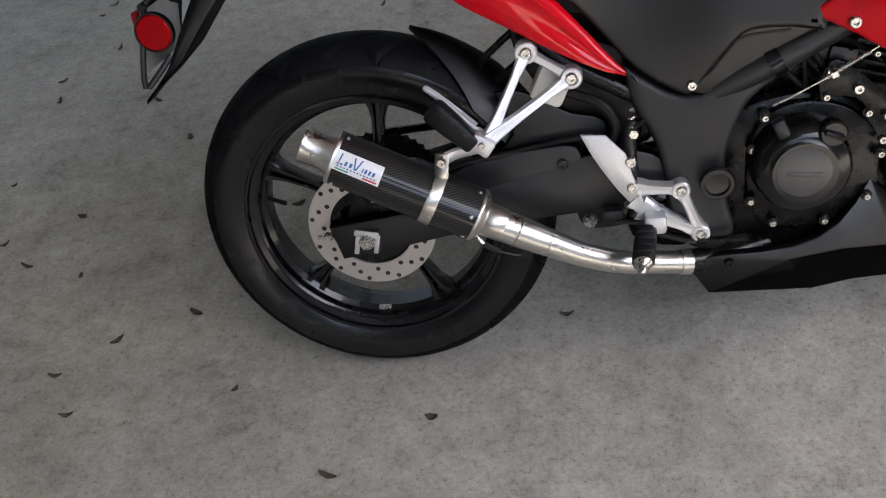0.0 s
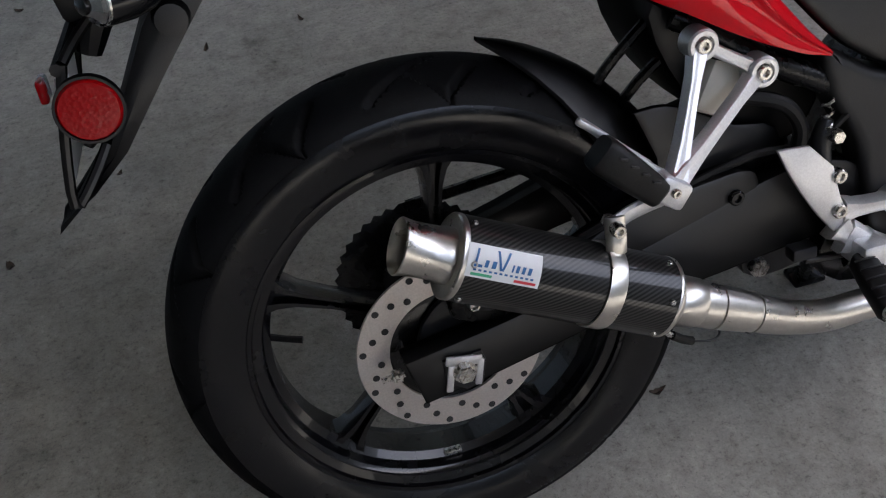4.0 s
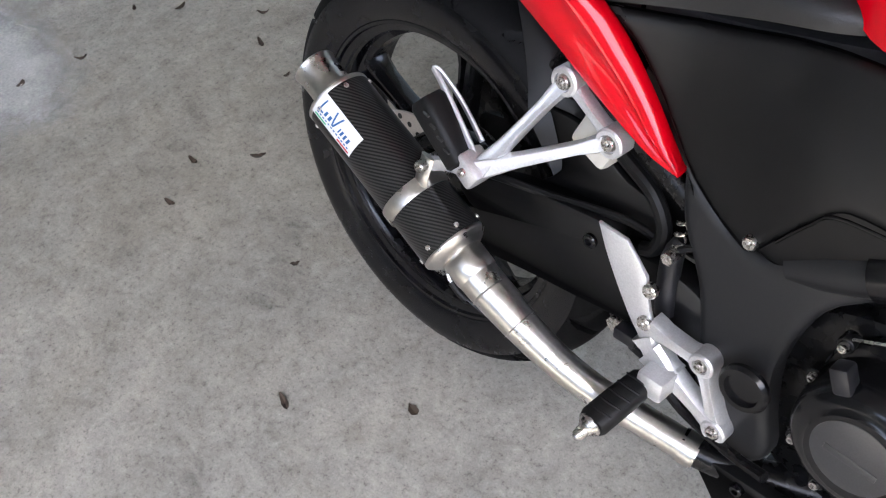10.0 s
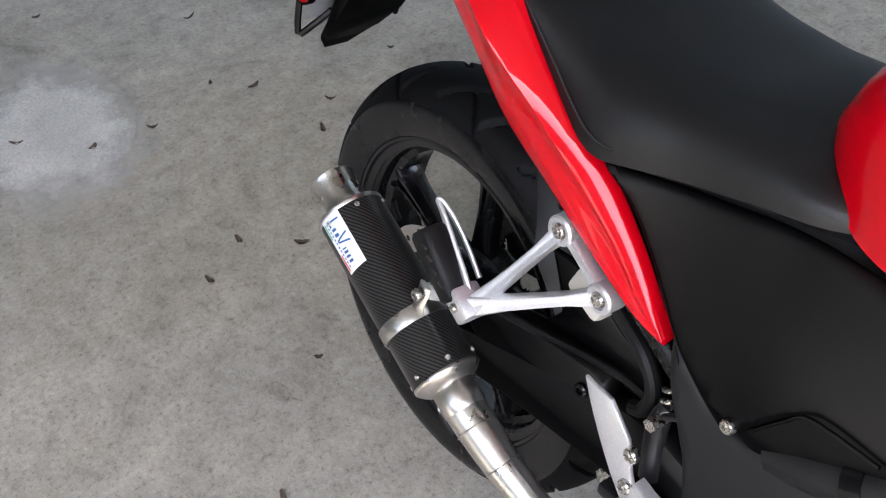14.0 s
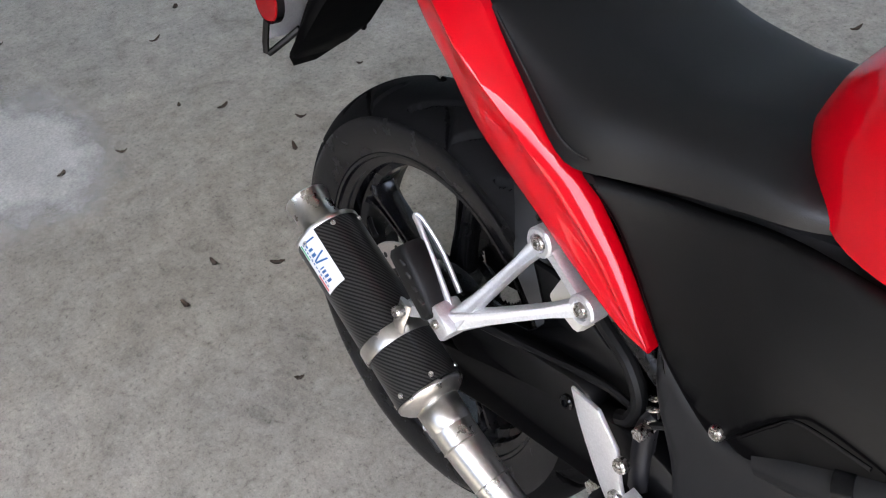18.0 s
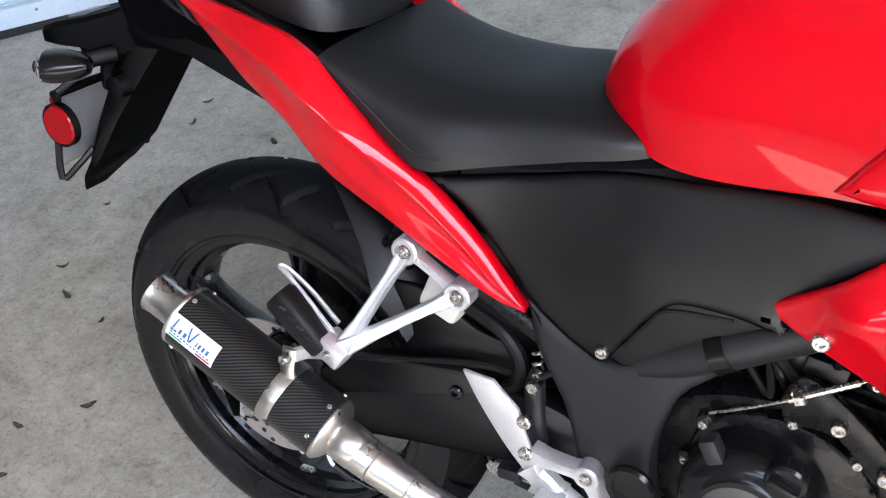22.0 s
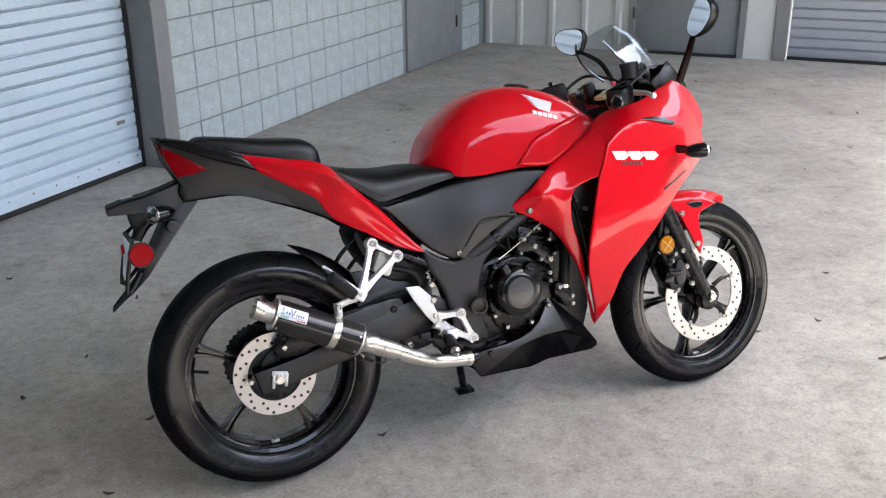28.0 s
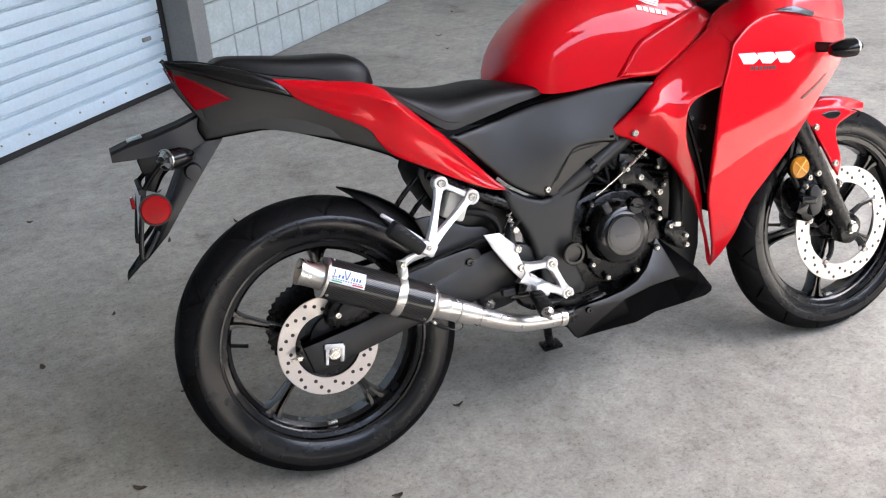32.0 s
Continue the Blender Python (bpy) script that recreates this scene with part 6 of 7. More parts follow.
mid_y = ridged(mid_y, ([(0.742, 0.69), (0.775, 0.69), (0.81, 0.58), (0.85, 0.47)], 0.010, 0.035), ([(0.748, 0.695), (0.779, 0.732), (0.842, 0.776), (0.905, 0.805), (0.968, 0.826)], 0.006, 0.03))
front_y = bent(bent(fairing_side, [(0.86, 0.62), (1.0, 0.65), (1.15, 0.70), (1.35, 0.77)], 0.04), [(0.86, 0.535), (0.952, 0.57), (1.028, 0.597), (1.104, 0.62), (1.2, 0.65), (1.35, 0.7)], 0.3)
upper_y = ridged(upper_y, ([(0.95, 0.855), (1.03, 0.876), (1.1, 0.884), (1.2, 0.885), (1.32, 0.86)], 0.005, 0.05))
for s in (-1, 1):
    mid = part("mid_fairing", panel(mid_out, mid_y, 0.004, 0.005, 0.009, s), RED, bike, "glossy red mid fairing panel")
    if s < 0:
        part("fairing_bolt", bolt((0.717, -0.183, 0.651), 0.0085, 0.006), BOLT, mid)
    ff = part("front_fairing", panel(front_out, front_y, 0.004, 0.005, 0.011, s), RED, bike, "glossy red front side fairing")
    part("upper_cowl", panel(upper_out, upper_y, 0.004, 0.004, 0.011, s), RED, bike, "glossy red upper cowl")
    if s < 0:
        front_fairing = ff
inner_out = round_line([(0.82, 0.73), (0.95, 0.79), (1.0, 0.72), (0.96, 0.5), (0.91, 0.43), (0.86, 0.5), (0.83, 0.62)], 3)
part("duct_inner", prism(inner_out, -0.16, -0.155, 0.001), BLACKP, bike, "black duct behind the fairing opening")
for x, z, r in ((0.9, 0.63, 0.007), (0.885, 0.58, 0.006), (0.872, 0.655, 0.005)):
    part("duct_bolt", bolt((x, -0.164, z), r, 0.008), BOLT, bike)
part("duct_strut", tube([(0.85, -0.172, 0.69), (0.87, -0.17, 0.62), (0.89, -0.165, 0.54), (0.9, -0.16, 0.48)], 0.006, 8, 4), BLACKG, bike)
slit = round_line([(1.062, 0.862, 1), (1.14, 0.862), (1.21, 0.84, 1), (1.19, 0.832), (1.12, 0.85)], 3)
part("air_slit", panel(slit, lambda x, z: upper_y(x, z) + 0.002, 0.003, 0.004, 0.02), BLACKG, bike, "black slit under the cowl edge")
part("radiator", box((0.04, 0.26, 0.24), (1.0, 0, 0.56), 0.008, (0, -18, 0)), ENGINE, bike, "black radiator behind the fairing")
part("nose", lathe([(0, 0.02), (0.06, 0.014), (0.1, 0.0), (0.12, -0.03), (0.125, -0.07)], 36, (1.33, 0, 0.82), (1, 0, -0.1)), RED, bike, "red nose with headlight")
part("headlight", lathe([(0, 0.03), (0.05, 0.027), (0.085, 0.014), (0.09, 0.004)], 36, (1.332, 0, 0.82), (1, 0, -0.1)), CLEARL, bike, "clear headlight lens")


def fair_patch(name, pts, mat, yf, out, parent):
    bm = bmesh.new()
    f = bm.faces.new([bm.verts.new((x, 0, z)) for x, z in pts])
    bmesh.ops.triangulate(bm, faces=[f])
    bmesh.ops.subdivide_edges(bm, edges=bm.edges[:], cuts=2, use_grid_fill=True)
    for v in bm.verts:
        v.co.y = -(yf(v.co.x, v.co.z) + out)
    return part(name, bm, mat, parent)


# plain slanted white blocks in place of the model lettering, and a thin dark line of bars
for x0, w in ((0.955, 0.046), (1.007, 0.044), (1.057, 0.046)):
    z = 0.785 - (x0 - 0.955) * 0.12
    fair_patch("name_block", [(x0, z), (x0 + w, z - w * 0.1), (x0 + w + 0.012, z - 0.018), (x0 + w * 0.85, z - 0.028), (x0 + 0.012, z - 0.024)], WHITE, front_y, 0.0018, front_fairing)
for k in range(6):
    x0 = 0.985 + 0.0125 * k
    fair_patch("type_bar", [(x0, 0.753 - 0.0015 * k), (x0 + 0.009, 0.752 - 0.0015 * k), (x0 + 0.007, 0.744 - 0.0015 * k), (x0 - 0.002, 0.745 - 0.0015 * k)], GREYPRINT, front_y, 0.0018, front_fairing)

for x, z in ((1.146, 0.664), (1.181, 0.677), (1.212, 0.69)):
    fair_patch("nose_slit", [(x - 0.017, z - 0.004), (x + 0.016, z + 0.009), (x + 0.019, z + 0.005), (x - 0.014, z - 0.009)], BLACKG, front_y, 0.0018, front_fairing)

# screen
rings = []
for x, z, w, hgt in ((1.33, 0.945, 0.075, 0.012), (1.27, 1.015, 0.105, 0.03), (1.22, 1.068, 0.11, 0.035), (1.175, 1.108, 0.1, 0.035), (1.13, 1.132, 0.075, 0.03)):
    ring = [(x - 0.12 * (abs(b) ** 2.2) * (w / 0.11), b * w, z - hgt * abs(b) ** 2.5 * 1.6) for b in [-1 + 2 * j / 16 for j in range(17)]]
    rings.append(ring)
bm = loft(rings, caps=False, closed=False)
made = bmesh.ops.extrude_face_region(bm, geom=bm.faces[:])["geom"]
bmesh.ops.translate(bm, vec=(-0.002, 0, -0.002), verts=[v for v in made if isinstance(v, bmesh.types.BMVert)])
scr = part("windscreen", bm, screen_mat, bike, "lightly smoked clear windscreen")
# added silvered tubes imitate the white highlight along the screen's edges
for s in (0, 16):
    part("screen_edge_gloss", tube([rings[k][s] for k in range(1, 5)], 0.0035, 8, 4), SILVERL, scr, "silvered tube standing in for the screen edge highlight")
for s in (-1, 1):
    part("screen_lip", panel(round_line([(1.2, 0.93, 1), (1.262, 0.957), (1.33, 0.93), (1.3, 0.97), (1.255, 1.012, 1), (1.22, 0.98)], 3), lambda x, z: 0.105 - (x - 1.2) * 0.25, 0.004, 0.006, 0.02, s), BLACKP, bike)
part("dash", box((0.09, 0.2, 0.07), (1.24, 0, 0.955), 0.015, (0, -35, 0)), BLACKP, bike, "black instrument cluster")
part("cowl_inner", loft([[(x, -w, z), (x, w, z), (x + 0.02, w, z - 0.03), (x + 0.02, -w, z - 0.03)] for x, z, w in ((0.95, 0.86, 0.13), (1.1, 0.885, 0.135), (1.22, 0.9, 0.1), (1.3, 0.93, 0.06))]), BLACKP, bike)

# -- steering --
part("top_yoke", box((0.07, 0.2, 0.03), (1.075, 0, 0.925), 0.01, (0, 25, 0)), ENGINE, bike, "black top yoke")
part("ignition_switch", lathe([(0, 0.03), (0.016, 0.03), (0.018, 0.02), (0.018, -0.02), (0, -0.02)], 20, (1.04, 0, 0.94), (-0.3, 0, 1)), ENGINE2, bike)


def handlebar(s):
    root = new("handlebar")
    root.parent = bike
    a, b = Vector((1.085, s * 0.1, 0.935)), Vector((0.94, s * 0.335, 0.95))
    far_end = b.copy()
    if s < 0:
        b += Vector((-0.022, 0, -0.03))
    d = (b - a).normalized()
    part("bar", tube([a, a.lerp(b, 0.5), b], 0.011, 12, 2), ENGINE, root)
    part("grip", tube([a.lerp(b, 0.52), a.lerp(b, 0.75), b], [0.018, 0.0185, 0.0185], 16, 3), HOSE, root, "black rubber handlebar grip")
    for k in range(9):
        part("grip_ring", lathe([(0.0175, -0.002), (0.0195, -0.001), (0.0195, 0.001), (0.0175, 0.002)], 18, a.lerp(b, 0.56 + 0.045 * k), d), HOSE, root)
    part("bar_end", lathe([(0, 0), (0.0165, 0), (0.0165, 0.02), (0.012, 0.028), (0, 0.028)], 18, b, d), BLACKG, root)
    part("switch_block", box((0.06, 0.06, 0.05) if s < 0 else (0.075, 0.095, 0.06), a.lerp(b, 0.38), 0.01, (0, -10, -28 * s)), BLACKP, root)
    part("red_switch", box((0.012, 0.012, 0.012), a.lerp(b, 0.36) + Vector((-0.02, 0, 0.035)), 0.003), REDPRINT if s < 0 else BLACKG, root)
    b = far_end
    part("lever", tube([a.lerp(b, 0.28) + Vector((0.035, 0, -0.005)), a.lerp(b, 0.5) + Vector((0.075, 0, -0.012)), a.lerp(b, 0.8) + Vector((0.085, 0, -0.02)), a.lerp(b, 1.0) + Vector((0.085, s * 0.005, -0.024))], [0.009, 0.007, 0.006, 0.006], 10), ALU if s < 0 else ENGINE, root, "cast lever")
    tipc = a.lerp(b, 1.0) + Vector((0.085, s * 0.005, -0.024))
    part("lever_ball", lathe([(0, -0.009), (0.006, -0.007), (0.009, 0), (0.006, 0.007), (0, 0.009)], 14, tipc, (0, 1, 0)), ALU if s < 0 else ENGINE, root)
    part("clip_on_clamp", lathe([(0.02, -0.018), (0.03, -0.018), (0.03, 0.018), (0.02, 0.018)], 24, (1.09, s * 0.1, 0.94), (-0.42, 0, 1), closed=True), ENGINE, root)
    part("cable", tube([a.lerp(b, 0.3), a.lerp(b, 0.25) + Vector((0.08, 0, 0.05)), Vector((1.2, s * 0.06, 0.95)), Vector((1.16, s * 0.05, 0.88))], 0.005, 8), HOSE, root)
    return root


handlebar(-1)
handlebar(1)
part("fluid_reservoir", lathe([(0, 0.0), (0.024, 0.0), (0.024, 0.03), (0.026, 0.03), (0.026, 0.042), (0, 0.044)], 28, (1.085, -0.15, 0.975), (-0.1, 0, 1)), BLACKP, bike, "black brake fluid reservoir")
part("hose_loop", tube([(1.157 + 0.03 * math.cos(a), -0.1 + 0.02 * math.cos(a), 0.985 + 0.026 * math.sin(a)) for a in [2 * math.pi * k / 14 for k in range(15)]], 0.0042, 8, 2), HOSE, bike, "looped black brake hose")
part("gold_tag", box((0.05, 0.03, 0.012), (1.02, -0.1, 0.93), 0.003, (0, -10, 30)), CREAM, bike, "tan instruction tag")


def mirror(s):
    root = new("mirror")
    root.parent = bike
    c = Vector((1.166, s * 0.366, 1.114)) if s < 0 else Vector((1.198, 0.37, 1.105))
    size = 0.76 if s < 0 else 0.86
    foot = Vector((1.235, s * 0.17, 0.955))
    part("stem", tube([foot, foot.lerp(c, 0.35) + Vector((0.01, 0, 0.02)), foot.lerp(c, 0.75), c + Vector((0.02, 0, -0.03))], [0.0115, 0.0095, 0.008, 0.0075] if s < 0 else [0.008, 0.007, 0.006, 0.006], 12, 4), BLACKP, root, "black mirror stem")
    q0 = Vector((0, 0, 1)).rotation_difference(Vector((-0.97, s * -0.2, 0.05)))
    def ring(k, out, depth):
        pts = []
        for j in range(32):
            a = 2 * math.pi * j / 32
            e = 2.6
            u = math.copysign(abs(math.cos(a)) ** (2 / e), math.cos(a)) * (0.075 + 0.012 * math.sin(a)) * k * size
            v = math.copysign(abs(math.sin(a)) ** (2 / e), math.sin(a)) * 0.05 * (1 - 0.24 * math.cos(a)) * k * size
            pts.append(Vector((depth, u, v)))
        return pts
    rot = (Euler((radians(-52), radians(4), radians(2))) if s < 0 else Euler((radians(8), radians(4), radians(18)))).to_matrix()
    rows = [[c + rot @ p for p in ring(k, 0, d)] for k, d in ((0.97, -0.004), (1.0, 0.0), (0.98, 0.012), (0.85, 0.026), (0.5, 0.036), (0.1, 0.038))]
    part("shell", loft(rows), BLACKP, root, "black mirror shell")
    bm = bmesh.new()
    bm.faces.new([bm.verts.new(c + rot @ p) for p in ring(0.92, 0, -0.0055)])
    part("glass", bm, mirror_mat, root, "mirror glass")
    return root


mirror(-1)
mirror(1)

# -- front fork, brake, mudguard --
STEER = Vector((-0.42, 0, 0.907))
for s in (-1, 1):
    off = Vector((-0.03, s * 0.1, 0.0))
    base = Vector((1.352, s * 0.1, 0.2925))
    part("fork_slider", tube([base + STEER * -0.012, base + STEER * 0.1, base + STEER * 0.36], [0.024, 0.0255, 0.0265], 20, 2), ENGINE, bike, "satin black fork slider")
    part("fork_tube", tube([base + STEER * 0.29, base + STEER * 0.72], 0.0185, 18, 1), STEEL, bike, "chrome fork stanchion")
    part("axle_clamp", prism(round_line([(1.33, 0.262), (1.335, 0.315), (1.365, 0.325), (1.39, 0.3), (1.38, 0.265), (1.355, 0.25)], 3), s * 0.1 - 0.019, s * 0.1 + 0.019, 0.004), ENGINE, bike)
part("front_axle", hexnut((1.358, -0.121, 0.2925), 0.0125, 0.012), BOLT, bike, "zinc plated front axle nut")
part("front_axle_washer", lathe([(0, -0.001), (0.017, -0.001), (0.017, 0.004), (0, 0.004)], 24, (1.358, -0.12, 0.2925), (0, 1, 0)), BOLT, bike)
part("lower_yoke", box((0.06, 0.24, 0.04), (1.15, 0, 0.735), 0.01, (0, 25, 0)), ENGINE, bike)
fc = part("front_caliper", prism(round_line([(1.215, 0.345), (1.205, 0.4), (1.225, 0.435), (1.262, 0.43), (1.28, 0.39), (1.26, 0.345), (1.235, 0.33)], 3), -0.115, -0.045, 0.008), ENGINE, bike, "black front brake caliper")
part("caliper_body", prism(round_line([(1.235, 0.35), (1.232, 0.41), (1.25, 0.425), (1.268, 0.4), (1.262, 0.355)], 3), -0.128, -0.112, 0.006), ENGINE2, fc)
for x, z in ((1.262, 0.45), (1.273, 0.4), (1.235, 0.445), (1.222, 0.425), (1.29, 0.345)):
    part("caliper_bolt", bolt((x, -0.12, z), 0.0075, 0.007), BOLT, fc)
part("pad_cover", box((0.045, 0.03, 0.018), (1.222, -0.122, 0.392), 0.004, (0, 12, 0)), ENGINE, fc)
part("bridge", box((0.03, 0.028, 0.03), (1.205, -0.118, 0.375), 0.004, (0, 25, 0)), BLACKG, fc)
part("slide_boot", lathe([(0.006, -0.016), (0.01, -0.014), (0.008, -0.006), (0.011, 0.0), (0.008, 0.007), (0.01, 0.014), (0.005, 0.016)], 16, (1.215, -0.12, 0.425), (0.5, 0, 0.85)), HOSE, fc, "black rubber slide boot")
part("caliper_mount", prism(round_line([(1.24, 0.43), (1.25, 0.475), (1.275, 0.46), (1.3, 0.38), (1.285, 0.36), (1.265, 0.4)], 3), -0.112, -0.1, 0.003), ENGINE, bike)
part("front_brake_hose", tube([(1.215, -0.115, 0.41), (1.195, -0.115, 0.45), (1.185, -0.115, 0.5), (1.2, -0.11, 0.56), (1.185, -0.1, 0.66)], 0.0065, 10), HOSE, bike)
part("hose_clip", bolt((1.228, -0.113, 0.545), 0.0085, 0.009), BOLT, bike)
part("hose_bracket", box((0.02, 0.01, 0.05), (1.222, -0.108, 0.53), 0.002, (0, 20, 0)), ENGINE, bike)
amb = part("amber_reflector", lathe([(0, -0.009), (0.0245, -0.008), (0.027, -0.005), (0.0275, 0), (0, 0)], 36, (1.2, -0.128, 0.478), (0, 1, 0)), AMBER, bike, "round amber side reflector")
for turn in (45, -45):
    part("lens_rib", box((0.044, 0.0016, 0.003), (1.2, -0.1372, 0.478), 0.0005, (0, turn, 0)), GOLD, amb)
part("reflector_base", lathe([(0, 0.008), (0.0285, 0.008), (0.0285, -0.003), (0.027, -0.003)], 36, (1.2, -0.128, 0.478), (0, 1, 0)), BLACKP, bike)
part("reflector_stay", tube([(1.2, -0.12, 0.478), (1.225, -0.11, 0.5), (1.25, -0.1, 0.5)], 0.006, 8, 3), ENGINE, bike)
# mudguard: an arched shell with a side leg
rings = []
for k in range(17):
    t = k / 16
    a = radians(122 - 60 * t)
    w = 0.066 * (0.75 + 0.25 * math.sin(math.pi * min(1, t * 1.15))) * (1.0 if t < 0.68 else 1 - (t - 0.68) * 2.5)
    ring = []
    for j in range(15):
        b = -1 + 2 * j / 14
        r = 0.318 - 0.05 * abs(b) ** 3
        ring.append((1.366 + r * math.cos(a), b * w, 0.2925 + r * math.sin(a)))
    ring += [(1.366 + (p[0] - 1.366) * 0.985, p[1] * 0.96, 0.2925 + (p[2] - 0.2925) * 0.985) for p in reversed(ring)]
    rings.append(ring)
part("front_mudguard", loft(rings), RED, bike, "glossy red front mudguard")
leg_y = tps([(1.27, 0.58, 0.066), (1.4, 0.57, 0.06), (1.34, 0.5, 0.082), (1.355, 0.43, 0.085)])
leg_out = round_line([(1.262, 0.6, 1), (1.32, 0.598), (1.39, 0.588), (1.45, 0.565, 1), (1.4, 0.553), (1.37, 0.54), (1.362, 0.51), (1.37, 0.46), (1.356, 0.42, 1), (1.335, 0.455), (1.31, 0.51), (1.29, 0.555), (1.268, 0.575)], 4)
for s in (-1, 1):
    lg = part("mudguard_leg", panel(leg_out, leg_y, 0.004, 0.006, 0.016, s), RED, bike, "red mudguard stay with dark vent")
    if s < 0:
        vent_out = round_line([(1.325, 0.58, 1), (1.36, 0.583), (1.39, 0.57), (1.35, 0.563)], 3)
        part("mudguard_vent", panel(vent_out, lambda x, z: leg_y(x, z) + 0.0015, 0.003, 0.003, 0.016), BLACKG, lg)
        for x, z in ((1.302, 0.552), (1.345, 0.455)):
            part("stay_bolt", bolt((x, -(leg_y(x, z) + 0.001), z), 0.0085, 0.005), BOLT, lg)

FRONT_END = {"fork_slider", "fork_tube", "axle_clamp", "front_axle", "front_axle_washer", "front_caliper", "caliper_mount", "front_brake_hose", "hose_clip", "hose_bracket", "amber_reflector", "reflector_base", "reflector_stay", "front_mudguard", "mudguard_leg"}
for ob in bike.children:
    if ob.name.split(".")[0] in FRONT_END:
        ob.location.x = -0.013

# chain on the far side
part("drive_chain", tube([(0.0, 0.084, 0.418), (0.3, 0.09, 0.44), (0.5, 0.09, 0.445)], 0.0075, 8, 3), ENGINE, bike, "dark drive chain")
part("drive_chain", tube([(0.0, 0.084, 0.208), (0.3, 0.09, 0.33), (0.5, 0.09, 0.37)], 0.0075, 8, 3), ENGINE, bike)


# ---- leaves and litter on the floor ----
def leaf_mesh(name, seed, length, width, curl):
    rnd = random.Random(seed)
    bm = bmesh.new()
    n = 7
    rows = []
    for i in range(n):
        t = i / (n - 1)
        w = width * math.sin(math.pi * min(1, t * 0.94 + 0.06)) ** 0.8 * rnd.uniform(0.8, 1.15)
        z = 0.003 + curl * (t - 0.5) ** 2 * length * 3
        x = (t - 0.5) * length
        rows.append([bm.verts.new((x, -w, z + curl * width * rnd.uniform(0.4, 1.1))), bm.verts.new((x, rnd.uniform(-0.1, 0.1) * w, max(0.001, z - 0.001))), bm.verts.new((x, w, z + curl * width * rnd.uniform(0.3, 1.0)))])
    for a, b in zip(rows, rows[1:]):
        for k in range(2):
            bm.faces.new([a[k], a[k + 1], b[k + 1], b[k]])
    made = bmesh.ops.extrude_face_region(bm, geom=bm.faces[:])["geom"]
    bmesh.ops.translate(bm, vec=(0, 0, 0.0006), verts=[v for v in made if isinstance(v, bmesh.types.BMVert)])
    lo = min(v.co.z for v in bm.verts)
    bmesh.ops.translate(bm, vec=(0, 0, -lo), verts=bm.verts)
    return part(name, bm, LEAF, None)


LEAVES = [(-1.09, 1.1), (-1.06, 0.99), (-0.62, 0.77), (-0.88, 0.3), (-0.74, 0.26), (-0.44, 0.13), (-0.63, -0.13), (0.07, -0.16), (-0.1, -0.28), (-0.31, -0.08), (-0.76, 0.96), (-0.97, 0.38), (-0.81, 0.47), (-0.97, 1.27), (-1.1, 1.49), (-0.28, 0.47), (0.32, 0.08), (-2.01, 0.02), (-1.62, 0.33), (-1.27, 0.21), (-1.17, 0.28), (-1.21, 0.02), (-1.25, -0.12), (-1.42, -0.25), (-1.04, 0.61), (-0.59, 0.06), (-0.69, -0.03), (-1.74, 0.46), (-0.18, 1.41), (3.38, 1.56), (2.0, -0.21), (3.94, 1.78), (1.97, 3.91), (1.67, 3.41), (1.6, 3.12), (3.47, 5.02), (4.37, 3.72), (-0.62, 1.84), (4.65, 2.39), (4.59, 3.1), (1.76, 0.13), (2.02, 0.1), (2.38, 0.42), (-1.08, 1.56), (-0.41, 0.98), (-0.15, 1.88), (0.06, 1.45)]
rnd = random.Random(5)
bases = [leaf_mesh("leaf", k, l, w, c) for k, (l, w, c) in enumerate(((0.032, 0.0068, 0.25), (0.028, 0.0055, 0.4), (0.024, 0.0075, 0.3), (0.037, 0.0055, 0.3), (0.017, 0.005, 0.4)))]
for k, b in enumerate(bases):
    tagged(b, "dry curled brown leaf lying on the concrete", "leaf", "fallen leaves")
for k, (x, y) in enumerate(LEAVES):
    m = pose(x, y, 0.0, 0, 0, rnd.uniform(0, 360))
    if k < len(bases):
        bases[k].matrix_world = m
    else:
        copy_thing(bases[k % len(bases)], m)

# a paler irregular patch of floor that fades out towards its rim
patch = bmesh.new()
ring = []
for k in range(40):
    a = 2 * math.pi * k / 40
    r = 1.3 + 0.1 * math.sin(3 * a + 1) + 0.06 * math.sin(7 * a)
    ring.append((-1.42 + 0.33 * r * math.cos(a) * 0.95, -0.17 + 0.2 * r * math.sin(a)))
top = [patch.verts.new((x, y, 0.0015)) for x, y in ring]
low = [patch.verts.new((-1.42 + (x + 1.42) * 1.04, -0.17 + (y + 0.17) * 1.04, 0.0001)) for x, y in ring]
patch.faces.new(top)
for k in range(40):
    patch.faces.new([low[k], low[(k + 1) % 40], top[(k + 1) % 40], top[k]])
pn = PALE.node_tree
from_centre = pn.nodes.new("ShaderNodeVectorMath")
from_centre.operation = "SUBTRACT"
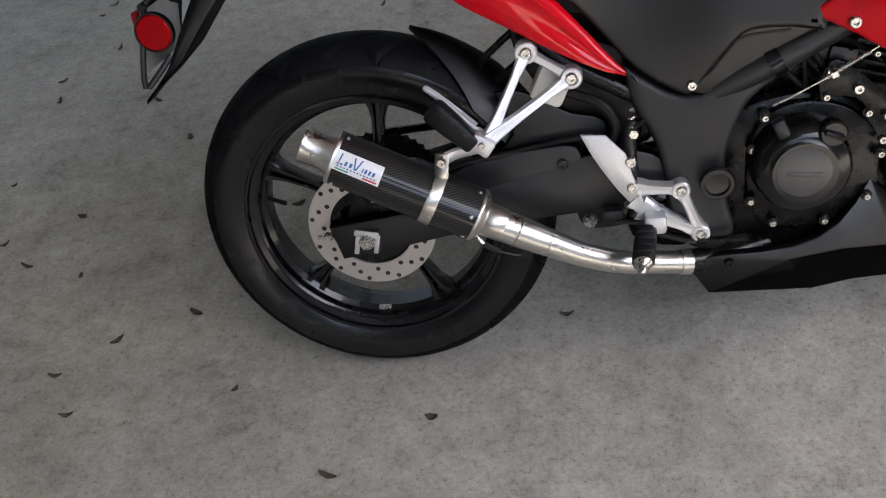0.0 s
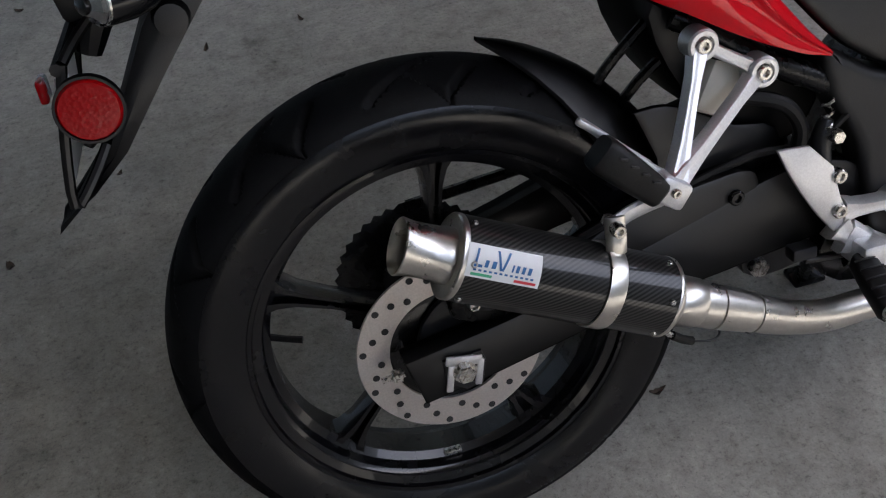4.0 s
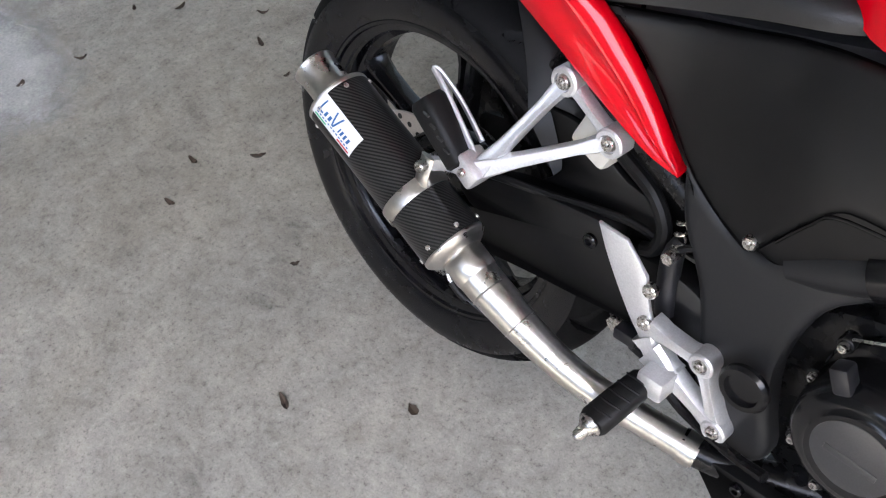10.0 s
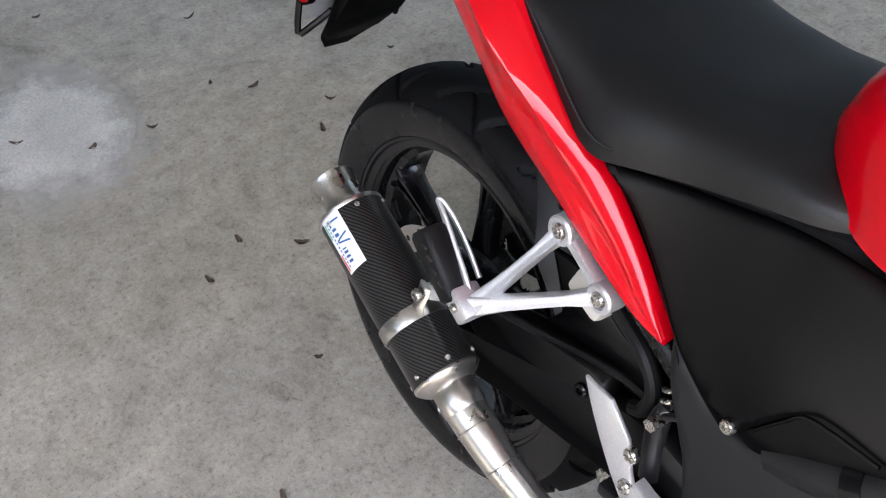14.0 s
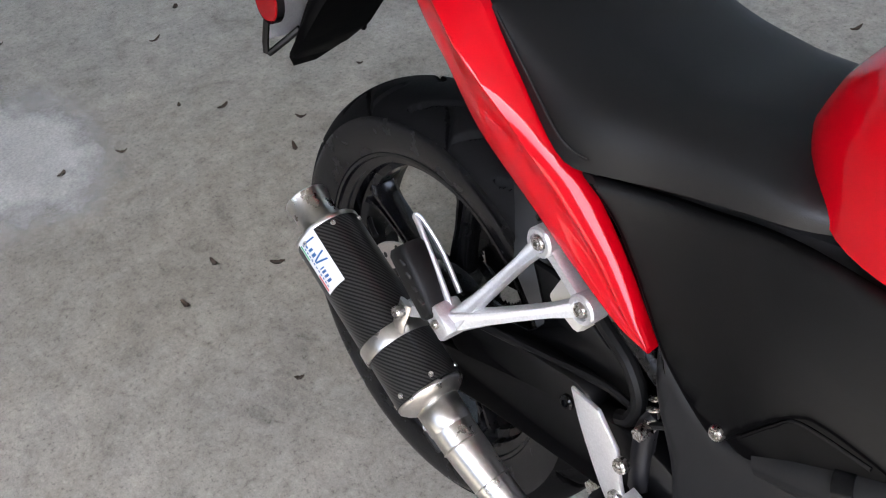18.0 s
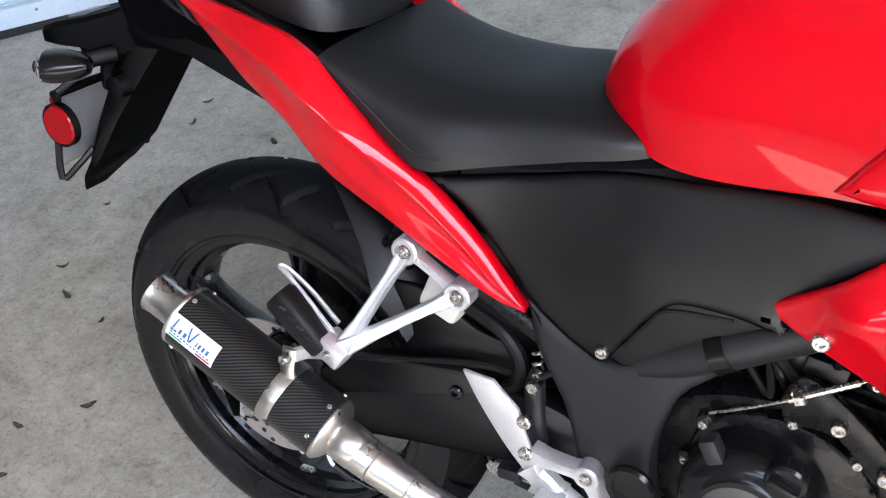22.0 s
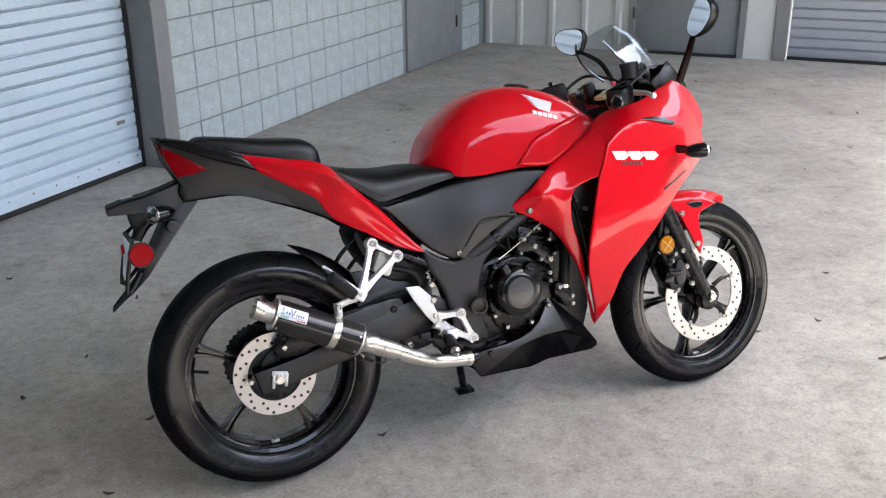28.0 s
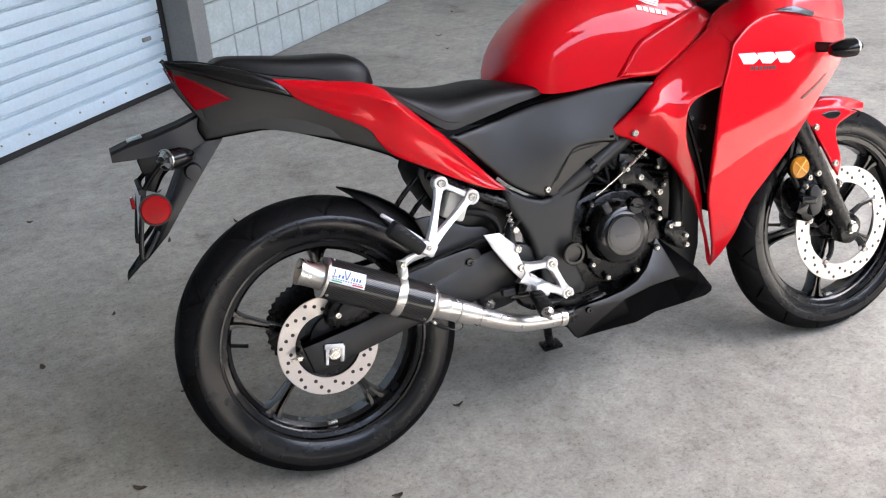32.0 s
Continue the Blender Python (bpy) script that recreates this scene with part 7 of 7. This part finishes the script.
from_centre.inputs[1].default_value = (-1.42, -0.17, 0)
pco = pn.nodes.new("ShaderNodeTexCoord")
pn.links.new(pco.outputs["Object"], from_centre.inputs[0])
psc = pn.nodes.new("ShaderNodeVectorMath")
psc.operation = "MULTIPLY"
psc.inputs[1].default_value = (1 / 0.33, 1 / 0.2, 0)
pn.links.new(from_centre.outputs[0], psc.inputs[0])
plen = pn.nodes.new("ShaderNodeVectorMath")
plen.operation = "LENGTH"
pn.links.new(psc.outputs[0], plen.inputs[0])
pno = pn.nodes.new("ShaderNodeTexNoise")
pno.inputs["Scale"].default_value, pno.inputs["Detail"].default_value, pno.inputs["Roughness"].default_value = 11, 9, 0.72
pn.links.new(pco.outputs["Object"], pno.inputs["Vector"])
padd = pn.nodes.new("ShaderNodeMath")
padd.operation = "MULTIPLY_ADD"
padd.inputs[1].default_value = 1.1
pn.links.new(pno.outputs["Fac"], padd.inputs[0])
pn.links.new(plen.outputs["Value"], padd.inputs[2])
pmap = pn.nodes.new("ShaderNodeMapRange")
pmap.inputs["From Min"].default_value, pmap.inputs["From Max"].default_value = 1.15, 1.75
pmap.inputs["To Min"].default_value, pmap.inputs["To Max"].default_value = 0.85, 0.0
pn.links.new(padd.outputs[0], pmap.inputs["Value"])
pn.links.new(pmap.outputs["Result"], pn.nodes["Principled BSDF"].inputs["Alpha"])
tagged(part("cement_patch", patch, PALE, None), "pale irregular patch on the floor", "patch", kind="structure")

# ---- wall blocks, one by one ----
def block_mesh(w, h, d, r):
    bm = box((w, d, h), (0, 0, 0), r, segs=1)
    me = bpy.data.meshes.new("block")
    bm.to_mesh(me)
    bm.free()
    me.materials.append(BLOCK)
    return me


bl = block_mesh(0.194, 0.191, 0.02, 0.004)
for i in range(22):
    for j in range(15):
        x = -4.40 + 0.1 + 0.2 * i
        z = 0.1 + 0.2 * j
        if -1.6 < x < -0.5 and z < 2.1:
            continue
        b = new("block", bl)
        b.parent = wall_block
        b.location = (x, -0.012 + 0.004 * ((i * 7 + j * 3) % 5) / 5, z + 0.002)
